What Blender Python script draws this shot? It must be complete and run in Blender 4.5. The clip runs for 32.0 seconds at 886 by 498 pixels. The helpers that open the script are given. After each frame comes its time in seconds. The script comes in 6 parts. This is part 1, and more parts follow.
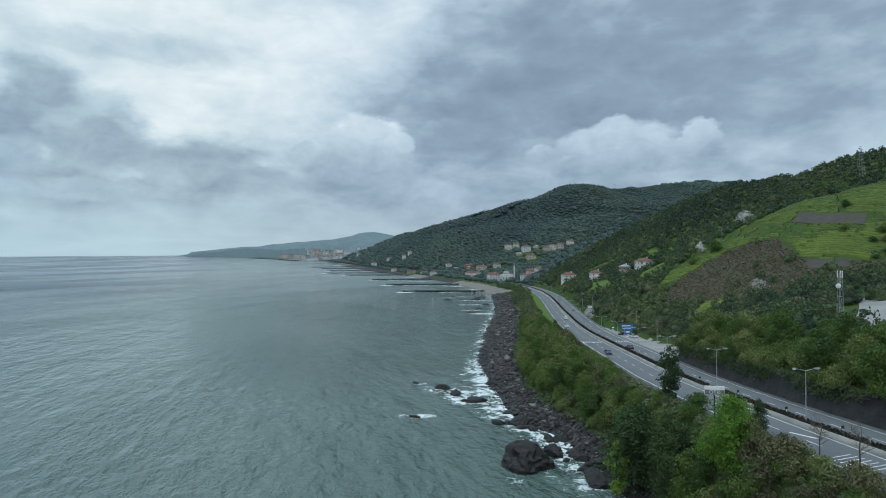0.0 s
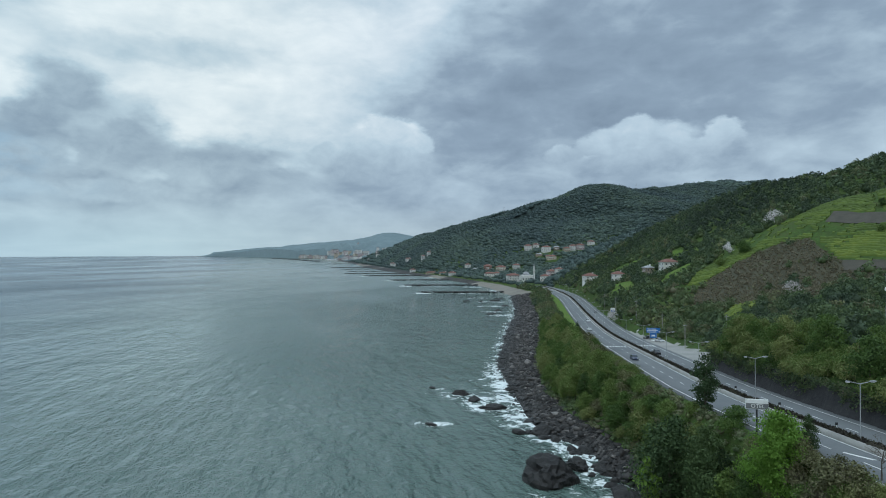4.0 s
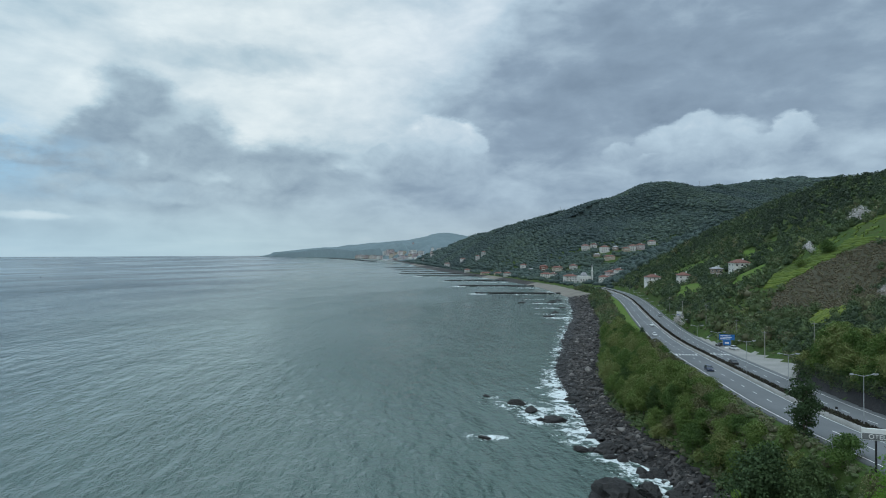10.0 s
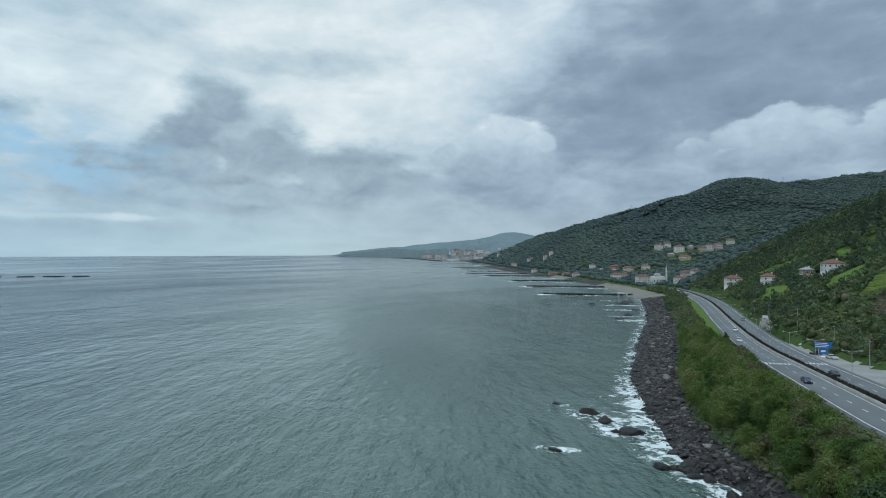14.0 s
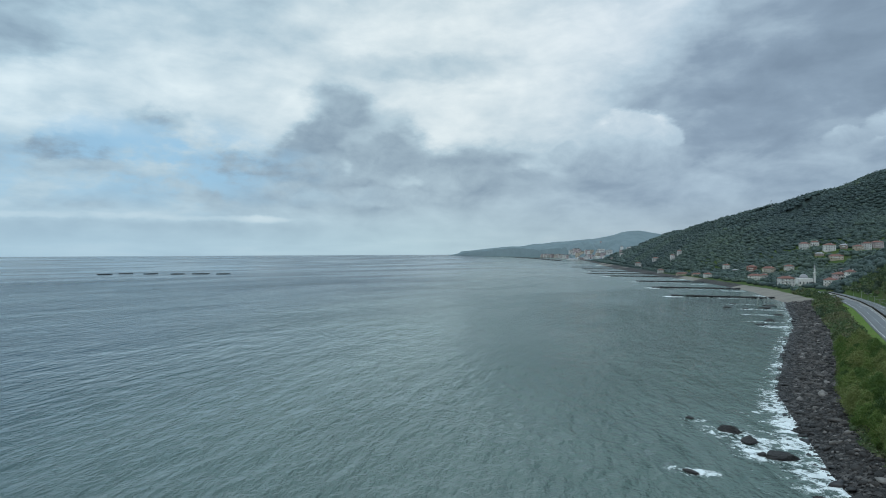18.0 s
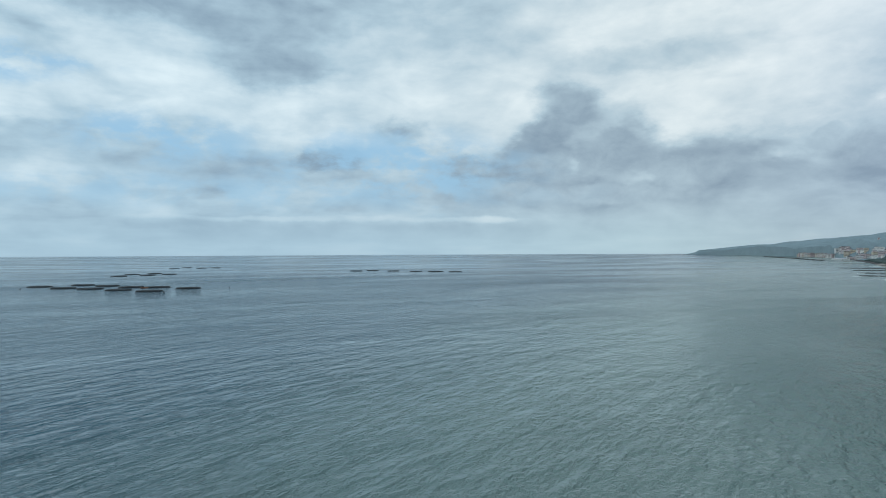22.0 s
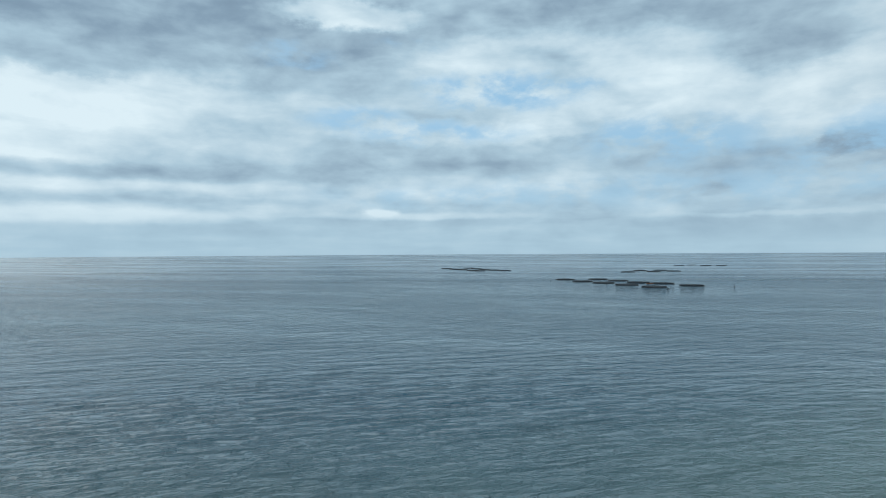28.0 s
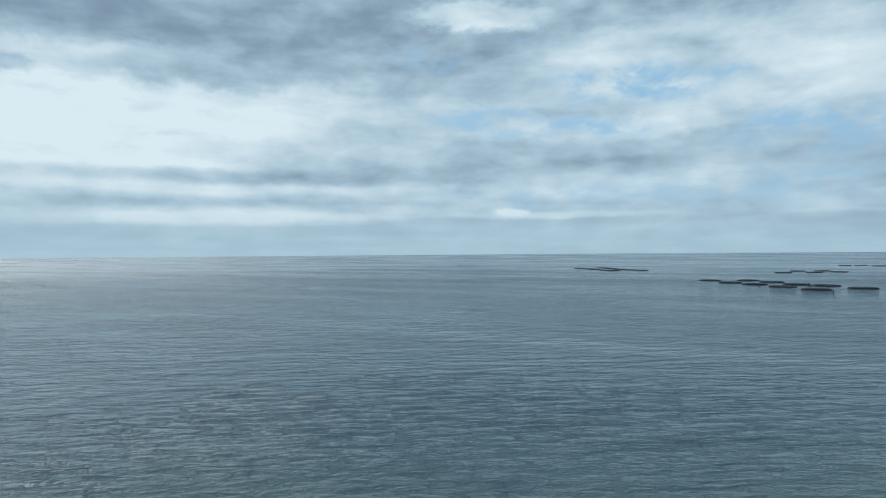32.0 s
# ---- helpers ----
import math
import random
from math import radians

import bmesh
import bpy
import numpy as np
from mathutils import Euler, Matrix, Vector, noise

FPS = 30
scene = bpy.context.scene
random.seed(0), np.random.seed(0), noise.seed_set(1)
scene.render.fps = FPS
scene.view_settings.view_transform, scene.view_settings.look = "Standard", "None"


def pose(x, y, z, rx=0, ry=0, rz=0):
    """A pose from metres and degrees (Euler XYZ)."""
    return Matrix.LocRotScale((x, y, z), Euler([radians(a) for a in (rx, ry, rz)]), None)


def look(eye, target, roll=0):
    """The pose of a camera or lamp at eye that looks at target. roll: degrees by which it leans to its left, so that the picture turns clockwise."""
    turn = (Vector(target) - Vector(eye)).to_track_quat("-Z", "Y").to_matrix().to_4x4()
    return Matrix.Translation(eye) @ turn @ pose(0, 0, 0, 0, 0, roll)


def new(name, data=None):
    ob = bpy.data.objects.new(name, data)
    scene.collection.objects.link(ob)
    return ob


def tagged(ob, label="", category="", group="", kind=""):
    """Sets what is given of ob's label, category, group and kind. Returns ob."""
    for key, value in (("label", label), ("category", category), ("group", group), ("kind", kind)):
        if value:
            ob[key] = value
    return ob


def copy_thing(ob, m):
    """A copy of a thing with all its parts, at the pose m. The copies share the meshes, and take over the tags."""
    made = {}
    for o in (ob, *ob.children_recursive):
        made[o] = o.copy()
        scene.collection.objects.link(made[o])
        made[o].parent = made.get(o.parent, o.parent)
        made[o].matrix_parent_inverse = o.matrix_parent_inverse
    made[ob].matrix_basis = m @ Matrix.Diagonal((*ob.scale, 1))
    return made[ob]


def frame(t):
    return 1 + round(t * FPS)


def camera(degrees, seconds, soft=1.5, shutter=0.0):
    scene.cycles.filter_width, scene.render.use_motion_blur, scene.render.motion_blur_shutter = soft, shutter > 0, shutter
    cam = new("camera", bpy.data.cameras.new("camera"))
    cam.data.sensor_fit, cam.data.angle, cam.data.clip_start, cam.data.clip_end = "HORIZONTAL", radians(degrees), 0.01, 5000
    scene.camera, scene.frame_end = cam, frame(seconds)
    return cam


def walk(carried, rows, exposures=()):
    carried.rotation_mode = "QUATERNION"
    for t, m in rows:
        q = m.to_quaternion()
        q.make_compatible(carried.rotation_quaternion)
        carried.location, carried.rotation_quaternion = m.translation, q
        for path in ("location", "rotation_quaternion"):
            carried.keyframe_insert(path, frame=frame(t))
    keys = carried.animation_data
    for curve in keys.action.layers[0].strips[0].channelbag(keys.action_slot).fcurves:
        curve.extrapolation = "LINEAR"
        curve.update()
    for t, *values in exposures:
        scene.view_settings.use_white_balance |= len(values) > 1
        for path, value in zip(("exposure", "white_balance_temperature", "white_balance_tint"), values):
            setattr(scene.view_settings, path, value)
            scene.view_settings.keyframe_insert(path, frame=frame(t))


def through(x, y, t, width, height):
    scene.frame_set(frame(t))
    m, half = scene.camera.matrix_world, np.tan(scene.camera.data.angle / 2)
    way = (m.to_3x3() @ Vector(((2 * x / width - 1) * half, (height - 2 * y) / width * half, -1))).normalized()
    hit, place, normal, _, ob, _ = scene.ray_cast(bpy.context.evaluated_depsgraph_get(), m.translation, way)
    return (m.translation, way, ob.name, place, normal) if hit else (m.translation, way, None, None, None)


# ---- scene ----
# a drone glides up the coast and turns out to sea
cam = camera(71.8, 32.0, soft=1.0)
PATH = [(0, 0.00, 0.00, 45.00, 90.261, -0.265, 0.330), (1, 0.13, 1.87, 44.99, 90.280, -0.252, 0.641), (2, 0.24, 3.73, 44.98, 90.297, -0.239, 1.027),
        (3, 0.32, 5.59, 44.97, 90.311, -0.228, 1.564), (5.5, 0.41, 10.23, 44.94, 90.336, -0.205, 3.052), (6, 0.40, 11.17, 44.94, 90.339, -0.201, 3.412),
        (7, 0.36, 13.03, 44.92, 90.345, -0.195, 4.237), (8, 0.29, 14.91, 44.91, 90.349, -0.189, 5.116), (9, 0.17, 16.79, 44.90, 90.351, -0.185, 6.051),
        (10, 0.02, 18.67, 44.88, 90.352, -0.182, 7.249), (11, -0.18, 20.55, 44.87, 90.352, -0.180, 8.505), (12, -0.43, 22.42, 44.85, 90.351, -0.180, 9.976),
        (13, -0.71, 24.28, 44.83, 90.348, -0.181, 11.612), (14, -1.05, 26.12, 44.82, 90.345, -0.183, 13.463), (14.5, -1.23, 27.04, 44.81, 90.344, -0.184, 14.576),
        (16.5, -2.09, 30.60, 44.77, 90.335, -0.193, 19.543), (17, -2.34, 31.46, 44.77, 90.333, -0.196, 21.065), (18, -2.86, 33.15, 44.75, 90.328, -0.203, 24.493),
        (19, -3.44, 34.76, 44.73, 90.324, -0.212, 28.507), (20, -4.06, 36.29, 44.71, 90.319, -0.222, 33.288), (21, -4.74, 37.73, 44.69, 90.315, -0.233, 38.877),
        (22, -5.46, 39.06, 44.67, 90.311, -0.246, 45.474), (23, -6.23, 40.26, 44.65, 90.307, -0.260, 52.706), (24, -7.05, 41.31, 44.62, 90.304, -0.275, 60.551),
        (25, -7.91, 42.20, 44.60, 90.303, -0.292, 68.510), (26, -8.82, 42.91, 44.58, 90.302, -0.311, 76.415), (26.5, -9.30, 43.18, 44.57, 90.302, -0.320, 80.093),
        (28.5, -11.29, 43.73, 44.52, 90.305, -0.363, 93.305), (29, -11.82, 43.70, 44.51, 90.307, -0.375, 95.980), (29.5, -12.35, 43.62, 44.49, 90.309, -0.386, 98.153),
        (30, -12.89, 43.45, 44.48, 90.311, -0.399, 99.499), (30.5, -13.45, 43.22, 44.47, 90.314, -0.412, 100.450), (31, -14.01, 42.90, 44.45, 90.318, -0.425, 101.249),
        (31.5, -14.58, 42.51, 44.44, 90.321, -0.438, 101.808), (32, -15.16, 42.03, 44.43, 90.326, -0.452, 102.446)]
walk(cam, [(r[0], pose(r[1], r[2], r[3], r[4], 0, r[6]) @ pose(0, 0, 0, 0, 0, r[5])) for r in PATH],
     exposures=[(0, 0.07), (8, 0.03), (14, 0.0), (26, 0.0), (29, -0.02), (32, -0.08)])


# ---- sky and light ----
# clouds: azimuth, elevation, half width, half height (degrees), weight
CLOUDS_COAST = ((2.0, 12.0, 13.0, 5.0, 0.31, 0.85, 0.6, 0), (16.0, 19.0, 14.0, 5.0, 0.32, 0.6, 0.6, 0), (-22.2, 17.6, 23.7, 6.4, 0.95, 0.8, 0.6, 0), (-23.1, 12.4, 14.8, 3.9, 0.9, 0.6, 0.6, 0), (18.4, 14.5, 22.3, 6.8, 0.3, 0.85, 0.45, 0), (8.4, 13.6, 17.1, 3.1, 0.26, 0.5, 0.5, 0), (5.3, 20.0, 7.3, 2.4, 0.3, 0.5, 0.5, 0), (32.5, 14.5, 6.4, 2.2, 0.48, 0.5, 0.5, 0), (-26.6, 4.7, 17.9, 2.8, 0.58, 0.7, 0.6, 0), (3.1, 5.6, 27.4, 3.2, 0.42, 0.75, 0.6, 0), (0.5, 7.1, 3.2, 1.0, 0.62, 0.5, 0.5, 0), (-9.5, 8.2, 6.2, 2.9, 0.5, 0.75, 0.4, 0.15), (-13.0, 8.8, 2.3, 1.3, 0.62, 0.6, 0.4, 0.2), (-7.1, 10.3, 3.1, 2.3, 0.66, 0.9, 0.22, 0.28), (15.5, 9.2, 4.7, 2.4, 0.62, 0.85, 0.25, 0.25), (11.5, 8.2, 3.8, 1.3, 0.54, 0.7, 0.35, 0.2), (22.5, 9.4, 1.9, 1.7, 0.58, 0.85, 0.22, 0.25))
CLOUDS_OVER_BAY = ((-50.4, 15.3, 25.5, 5.6, 0.86, 0.8, 0.6, 0), (-60.1, 17.3, 6.5, 2.7, 0.55, 0.6, 0.5, 0), (-26.6, 16.8, 7.9, 1.2, 0.6, 0.6, 0.5, 0), (-36.1, 9.5, 3.6, 2.2, 0.36, 0.85, 0.3, 0.05), (-40.3, 6.4, 7.6, 2.2, 0.42, 0.8, 0.4, 0), (-31.9, 7.2, 9.5, 3.2, 0.4, 0.8, 0.4, 0), (-21.4, 7.2, 6.3, 2.9, 0.4, 0.8, 0.4, 0), (-33.8, 13.3, 2.5, 2.3, 0.36, 0.8, 0.5, 0.08), (-28.2, 10.2, 2.2, 1.7, 0.38, 0.75, 0.5, 0.08), (-31.1, 11.6, 3.2, 1.8, 0.42, 0.5, 0.6, 0), (-42.5, 8.2, 1.7, 1.1, 0.44, 0.8, 0.35, 0))
CLOUD_EDGES = ((-33.0, 8.4, 0.6, 1.4, 0.72, 0.5, 0.8, 0), (-27.5, 7.1, 1.3, 0.7, 0.72, 0.55, 0.8, 0), (-16.0, 8.0, 1.2, 0.7, 0.75, 0.5, 0.8, 0), (-34.1, 7.8, 1.5, 0.5, 0.72, 0.4, 0.8, 0), (-28.1, 6.8, 1.4, 0.5, 0.75, 0.45, 0.8, 0), (-55.9, 8.1, 2.8, 1.0, 0.42, 0.85, 0.35, 0), (-50.0, 11.1, 1.8, 1.0, 0.62, 0.6, 0.5, 0), (-57.5, 11.7, 1.4, 0.9, 0.62, 0.6, 0.5, 0))
CLOUDS_OFFSHORE = ((-72.2, 21.5, 18.3, 2.6, 0.38, 0.75, 0.6, 0), (-46.0, 20.0, 9.0, 3.0, 0.58, 0.6, 0.6, 0), (-67.6, 13.8, 15.6, 2.5, 0.88, 0.7, 0.6, 0), (-85.1, 17.5, 8.8, 1.8, 0.84, 0.6, 0.5, 0), (-60.8, 17.2, 4.5, 2.8, 0.44, 0.8, 0.4, 0), (-81.0, 16.8, 2.8, 1.5, 0.5, 0.7, 0.45, 0), (-57.0, 20.1, 5.3, 1.3, 0.5, 0.6, 0.5, 0), (-86.9, 6.5, 11.1, 1.4, 0.8, 0.5, 0.5, 0), (-83.4, 11.0, 5.8, 1.0, 0.88, 0.6, 0.5, 0), (-88.1, 8.3, 6.2, 1.0, 0.5, 0.65, 0.5, 0), (-66.1, 7.6, 7.9, 1.6, 0.48, 0.65, 0.5, 0), (-49.3, 11.1, 2.3, 1.2, 0.52, 0.6, 0.4, 0), (-55.5, 8.2, 2.9, 1.1, 0.42, 0.85, 0.35, 0))
CLOUDS_OPEN_SEA = ((-128.7, 11.8, 18.3, 4.0, 0.95, 0.8, 0.6, 0), (-132.9, 8.2, 11.8, 1.8, 0.97, 0.75, 0.5, 0), (-111.0, 19.6, 16.5, 4.2, 0.3, 0.85, 0.4, 0), (-131.6, 19.2, 12.1, 2.4, 0.28, 0.88, 0.4, 0), (-125.7, 15.3, 7.6, 1.2, 0.4, 0.75, 0.5, 0), (-137.3, 14.8, 2.1, 0.8, 0.36, 0.7, 0.5, 0), (-101.6, 15.4, 6.3, 1.5, 0.46, 0.5, 0.5, 0), (-98.9, 21.0, 6.3, 1.3, 0.84, 0.85, 0.4, 0), (-87.1, 16.4, 6.4, 1.6, 0.8, 0.75, 0.4, 0), (-90.1, 11.0, 7.6, 1.1, 0.88, 0.6, 0.5, 0))
CLOUDS_LOW = ((-52.7, 1.8, 22.9, 0.8, 0.46, 0.7, 0.5, 0), (-56.9, 3.1, 13.5, 0.2, 0.72, 0.5, 0.6, 0), (-41.3, 3.0, 3.0, 0.3, 0.80, 0.7, 0.6, 0.1), (-49.3, 2.1, 20.4, 0.7, 0.48, 0.6, 0.5, 0), (-54.5, 3.1, 14.1, 0.2, 0.78, 0.5, 0.6, 0), (-40.5, 3.0, 1.6, 0.3, 0.85, 0.7, 0.6, 0))
CLOUD_BARS = ((-96.4, 8.4, 22.0, 1.7, 0.56, 0.6, 0.5, 0), (-128.3, 11.0, 9.5, 2.7, 0.95, 0.7, 0.6, 0), (-123.0, 5.7, 15.5, 0.45, 0.86, 0.7, 0.6, 0), (-119.0, 6.8, 16.0, 0.55, 0.36, 0.72, 0.8, 0), (-104.8, 7.3, 6.0, 0.75, 0.40, 0.6, 0.8, 0), (-122.2, 4.6, 14.6, 0.3, 0.45, 0.65, 0.8, 0), (-122.2, 3.3, 13.5, 0.65, 0.98, 0.85, 0.6, 0), (-126.6, 2.0, 30.9, 0.5, 0.50, 0.7, 0.5, 0), (-95.1, 2.7, 11.0, 0.5, 0.45, 0.75, 0.6, 0), (-92.0, 3.4, 9.0, 0.3, 0.80, 0.8, 0.6, 0), (-96.7, 3.7, 1.7, 0.35, 0.98, 0.85, 0.5, 0), (-69.8, 2.6, 4.5, 0.5, 0.45, 0.7, 0.5, 0))
# heaped clouds: their lobes, as azimuth, elevation, half width, half height
HEAP_WHITE = ((-7.4, 10.9, 2.6, 1.8), (-4.8, 9.7, 2.1, 1.5), (-9.5, 9.9, 2.8, 1.6), (-12.0, 8.8, 2.8, 1.3), (-7.9, 7.9, 6.0, 1.9))
HEAP_PALE = ((15.7, 10.4, 2.9, 1.6), (13.0, 9.6, 2.8, 1.3), (9.4, 8.8, 2.6, 1.0), (18.3, 9.2, 2.4, 1.4), (22.5, 9.6, 1.6, 1.3), (20.7, 8.7, 2.8, 1.2), (16.9, 7.9, 7.2, 1.3))
HEAP_GREY = ((-33.5, 13.0, 2.5, 2.0), (-35.8, 11.0, 2.7, 1.7), (-29.4, 9.6, 2.8, 1.8), (-32.8, 8.0, 5.6, 2.2), (-36.7, 7.9, 2.9, 1.5), (-42.0, 7.7, 2.1, 0.8), (-24.4, 7.2, 6.3, 2.2), (-38.2, 5.6, 3.9, 1.4), (-29.7, 5.2, 10.3, 1.3))
SCRAPS = ((-55.4, 8.2, 2.8, 0.9), (-49.7, 11.2, 1.9, 0.7))
BRIGHT_EDGES = ((-33.4, 8.0, 0.8, 0.9), (-27.3, 6.7, 1.5, 0.6), (-16.0, 7.9, 0.9, 0.7))
# heap, tone at the foot and at the top, elevation of foot and top, softness of the edge, weight
HEAPS = ((HEAP_PALE, 0.42, 0.64, 7.0, 11.0, 0.30, 0.88), (HEAP_WHITE, 0.44, 0.74, 7.0, 12.0, 0.25, 0.90), (HEAP_GREY, 0.54, 0.40, 4.5, 11.0, 0.55, 0.85), (SCRAPS, 0.40, 0.42, 7.0, 9.0, 0.8, 0.8), (BRIGHT_EDGES, 0.66, 0.68, 2.0, 9.0, 0.9, 0.6))
SKY_GAPS = ((-50.0, 7.7, 11.0, 3.1, 0.9, 0.6), (-46.4, 6.5, 4.3, 2.6, 0.7, 0.6), (-47.8, 7.9, 6.0, 1.5, 0.9, 0.5), (-84.7, 14.6, 7.0, 1.3, 1.0, 0.6), (-90.9, 11.0, 7.0, 1.0, 0.9, 0.6), (-98.3, 12.4, 4.0, 1.0, 0.8, 0.6), (-70.3, 9.6, 7.0, 1.9, 0.9, 0.6), (-81.0, 15.0, 6.5, 1.0, 0.8, 0.5), (-103.6, 17.6, 3.4, 0.9, 0.6, 0.5), (-68.2, 5.3, 26.0, 1.4, 0.6, 0.7), (-93.3, 18.7, 2.8, 0.6, 0.6, 0.5), (-88.0, 5.2, 12.0, 1.1, 0.6, 0.6))



class Nodes:
    """Short forms for building a node tree."""

    def __init__(self, tree):
        self.tree = tree
        tree.nodes.clear()

    def add(self, kind, links=(), **values):
        n = self.tree.nodes.new(kind)
        for key, v in values.items():
            if key in ("operation", "blend_type", "data_type", "noise_dimensions", "sky_type", "sun_disc", "feature", "distance", "wave_type", "bands_direction", "interpolation_type", "attribute_name", "use_clamp", "clamp"):
                if key == "operation":
                    n.operation = v
                elif key == "blend_type":
                    n.blend_type = v
                elif key == "data_type":
                    n.data_type = v
                elif key == "sky_type":
                    n.sky_type = v
                elif key == "sun_disc":
                    n.sun_disc = v
                elif key == "feature":
                    n.feature = v
                elif key == "distance":
                    n.distance = v
                elif key == "interpolation_type":
                    n.interpolation_type = v
                elif key == "attribute_name":
                    n.attribute_name = v
                elif key == "use_clamp":
                    n.use_clamp = v
                elif key == "clamp":
                    n.clamp = v
        for sock, v in links:
            target = n.inputs[sock]
            if isinstance(v, bpy.types.NodeSocket):
                self.tree.links.new(v, target)
            else:
                target.default_value = v
        return n

    def m(self, op, a, b=0.0, c=0.0, clamp=False):
        return self.add("ShaderNodeMath", ((0, a), (1, b), (2, c)), operation=op, use_clamp=clamp).outputs[0]

    def v(self, op, a, b=(0, 0, 0)):
        n = self.add("ShaderNodeVectorMath", ((0, a), (1, b)), operation=op)
        return n.outputs["Value"] if op in ("LENGTH", "DOT_PRODUCT") else n.outputs[0]

    def noise(self, vec, scale, detail=3.0, rough=0.55, distort=0.0, colour=False):
        n = self.add("ShaderNodeTexNoise", (("Vector", vec), ("Scale", scale), ("Detail", detail), ("Roughness", rough), ("Distortion", distort)))
        return n.outputs["Color" if colour else "Fac"]

    def ramp(self, fac, *stops):
        n = self.add("ShaderNodeValToRGB", (("Fac", fac),))
        e = n.color_ramp.elements
        while len(e) < len(stops):
            e.new(0.5)
        for el, (p, c) in zip(e, stops):
            el.position, el.color = p, (*c, 1) if len(c) == 3 else c
        return n.outputs[0]

    def step(self, x, a, b, lo=0.0, hi=1.0):
        return self.add("ShaderNodeMapRange", (("Value", x), ("From Min", a), ("From Max", b), ("To Min", lo), ("To Max", hi)), interpolation_type="SMOOTHSTEP").outputs[0]

    def mix(self, fac, a, b, blend="MIX"):
        n = self.add("ShaderNodeMix", ((0, fac), (6, a if not isinstance(a, tuple) else (*a, 1)), (7, b if not isinstance(b, tuple) else (*b, 1))), data_type="RGBA", blend_type=blend)
        return n.outputs[2]

    def xyz(self, x, y, z):
        return self.add("ShaderNodeCombineXYZ", ((0, x), (1, y), (2, z))).outputs[0]


SUN_AZIMUTH, SUN_ELEVATION = -150.0, 42.0     # degrees from the way the coast runs, to the right


def make_world():
    world = bpy.data.worlds.new("overcast_sky")
    world.use_nodes = True
    scene.world = world
    k = Nodes(world.node_tree)
    way = k.add("ShaderNodeTexCoord").outputs["Generated"]
    sep = k.add("ShaderNodeSeparateXYZ", ((0, k.v("NORMALIZE", way)),))
    x, y, z = sep.outputs
    az = k.m("MULTIPLY", k.m("ARCTAN2", x, y), 57.29578)
    el = k.m("MULTIPLY", k.m("ARCSINE", z), 57.29578)
    plane = k.xyz(k.m("DIVIDE", x, k.m("ADD", k.m("MAXIMUM", z, 0.0), 0.11)), k.m("DIVIDE", y, k.m("ADD", k.m("MAXIMUM", z, 0.0), 0.11)), 0.0)
    flat = k.xyz(k.m("MULTIPLY", az, 0.055), k.m("MULTIPLY", el, 0.10), 0.0)
    warp_big = k.v("SUBTRACT", k.noise(flat, 2.2, 4, 0.55, 0.0, True), (0.5, 0.5, 0.5))
    warp_small = k.v("SUBTRACT", k.noise(flat, 8.0, 8, 0.62, 0.0, True), (0.5, 0.5, 0.5))
    calm = k.step(el, 0.5, 9.0, 0.12, 1.0)
    warp = k.v("ADD", k.v("MULTIPLY", warp_big, (5.0, 2.6, 0.0)), k.v("MULTIPLY", warp_small, (2.6, 2.0, 0.0)))
    spot = k.v("ADD", k.xyz(az, el, 0.0), k.v("MULTIPLY", warp, k.xyz(1.0, calm, 0.0)))

    spot_bar = k.v("ADD", k.xyz(az, el, 0.0), k.v("MULTIPLY", warp, (1.0, 0.22, 0.0)))

    def reach(a, e, wa, we, soft, where):
        off = k.v("MULTIPLY", k.v("SUBTRACT", where, (a, e, 0.0)), (1 / wa, 1 / we, 0.0))
        return off, k.v("LENGTH", off), 1.0 + soft, 1.0 - soft

    layer = k.noise(plane, 0.9, 6, 0.5, 0.3)
    puffs = k.noise(flat, 3.2, 7, 0.55, 0.2)
    body = k.m("ADD", CLOUD_BASE, k.m("MULTIPLY", k.m("SUBTRACT", layer, 0.5), 0.6))
    # banks and heaps of cloud, far ones first, each with its own tone and a lighter top
    for bank in (CLOUDS_COAST, CLOUDS_OVER_BAY, CLOUD_EDGES, CLOUDS_OFFSHORE, CLOUDS_OPEN_SEA, CLOUDS_LOW, CLOUD_BARS):
        for a, e, wa, we, tone, weight, soft, rise in bank:
            off, length, far, near = reach(a, e, wa, we, soft, spot_bar if bank is CLOUD_BARS else spot)
            if rise:
                tone = k.m("ADD", tone, k.m("MULTIPLY", k.v("DOT_PRODUCT", off, (0.0, 1.0, 0.0)), rise))
            amount = k.step(length, far, near, 0.0, weight)
            body = k.m("ADD", body, k.m("MULTIPLY", amount, k.m("SUBTRACT", tone, body)))
    gaps = None
    for a, e, wa, we, weight, soft in SKY_GAPS:
        off, length, far, near = reach(a, e, wa, we, soft, spot)
        amount = k.step(length, far, near, 0.0, weight)
        gaps = amount if gaps is None else k.m("MAXIMUM", gaps, amount)
    # thin streaked cloud out to sea
    bands = k.noise(k.xyz(k.m("MULTIPLY", az, 0.035), k.m("MULTIPLY", el, 0.26), 3.0), 1.7, 7, 0.55, 0.2)
    mottle = k.noise(k.xyz(k.m("MULTIPLY", az, 0.12), k.m("MULTIPLY", el, 0.24), 7.0), 2.2, 6, 0.48, 0.2)
    thin = k.m("ADD", k.m("MULTIPLY", k.m("SUBTRACT", bands, 0.5), 0.35), k.m("MULTIPLY", k.m("SUBTRACT", mottle, 0.5), 0.46))
    body = k.m("ADD", body, k.m("MULTIPLY", thin, k.step(az, -25.0, -80.0, 0.25, 1.0)))
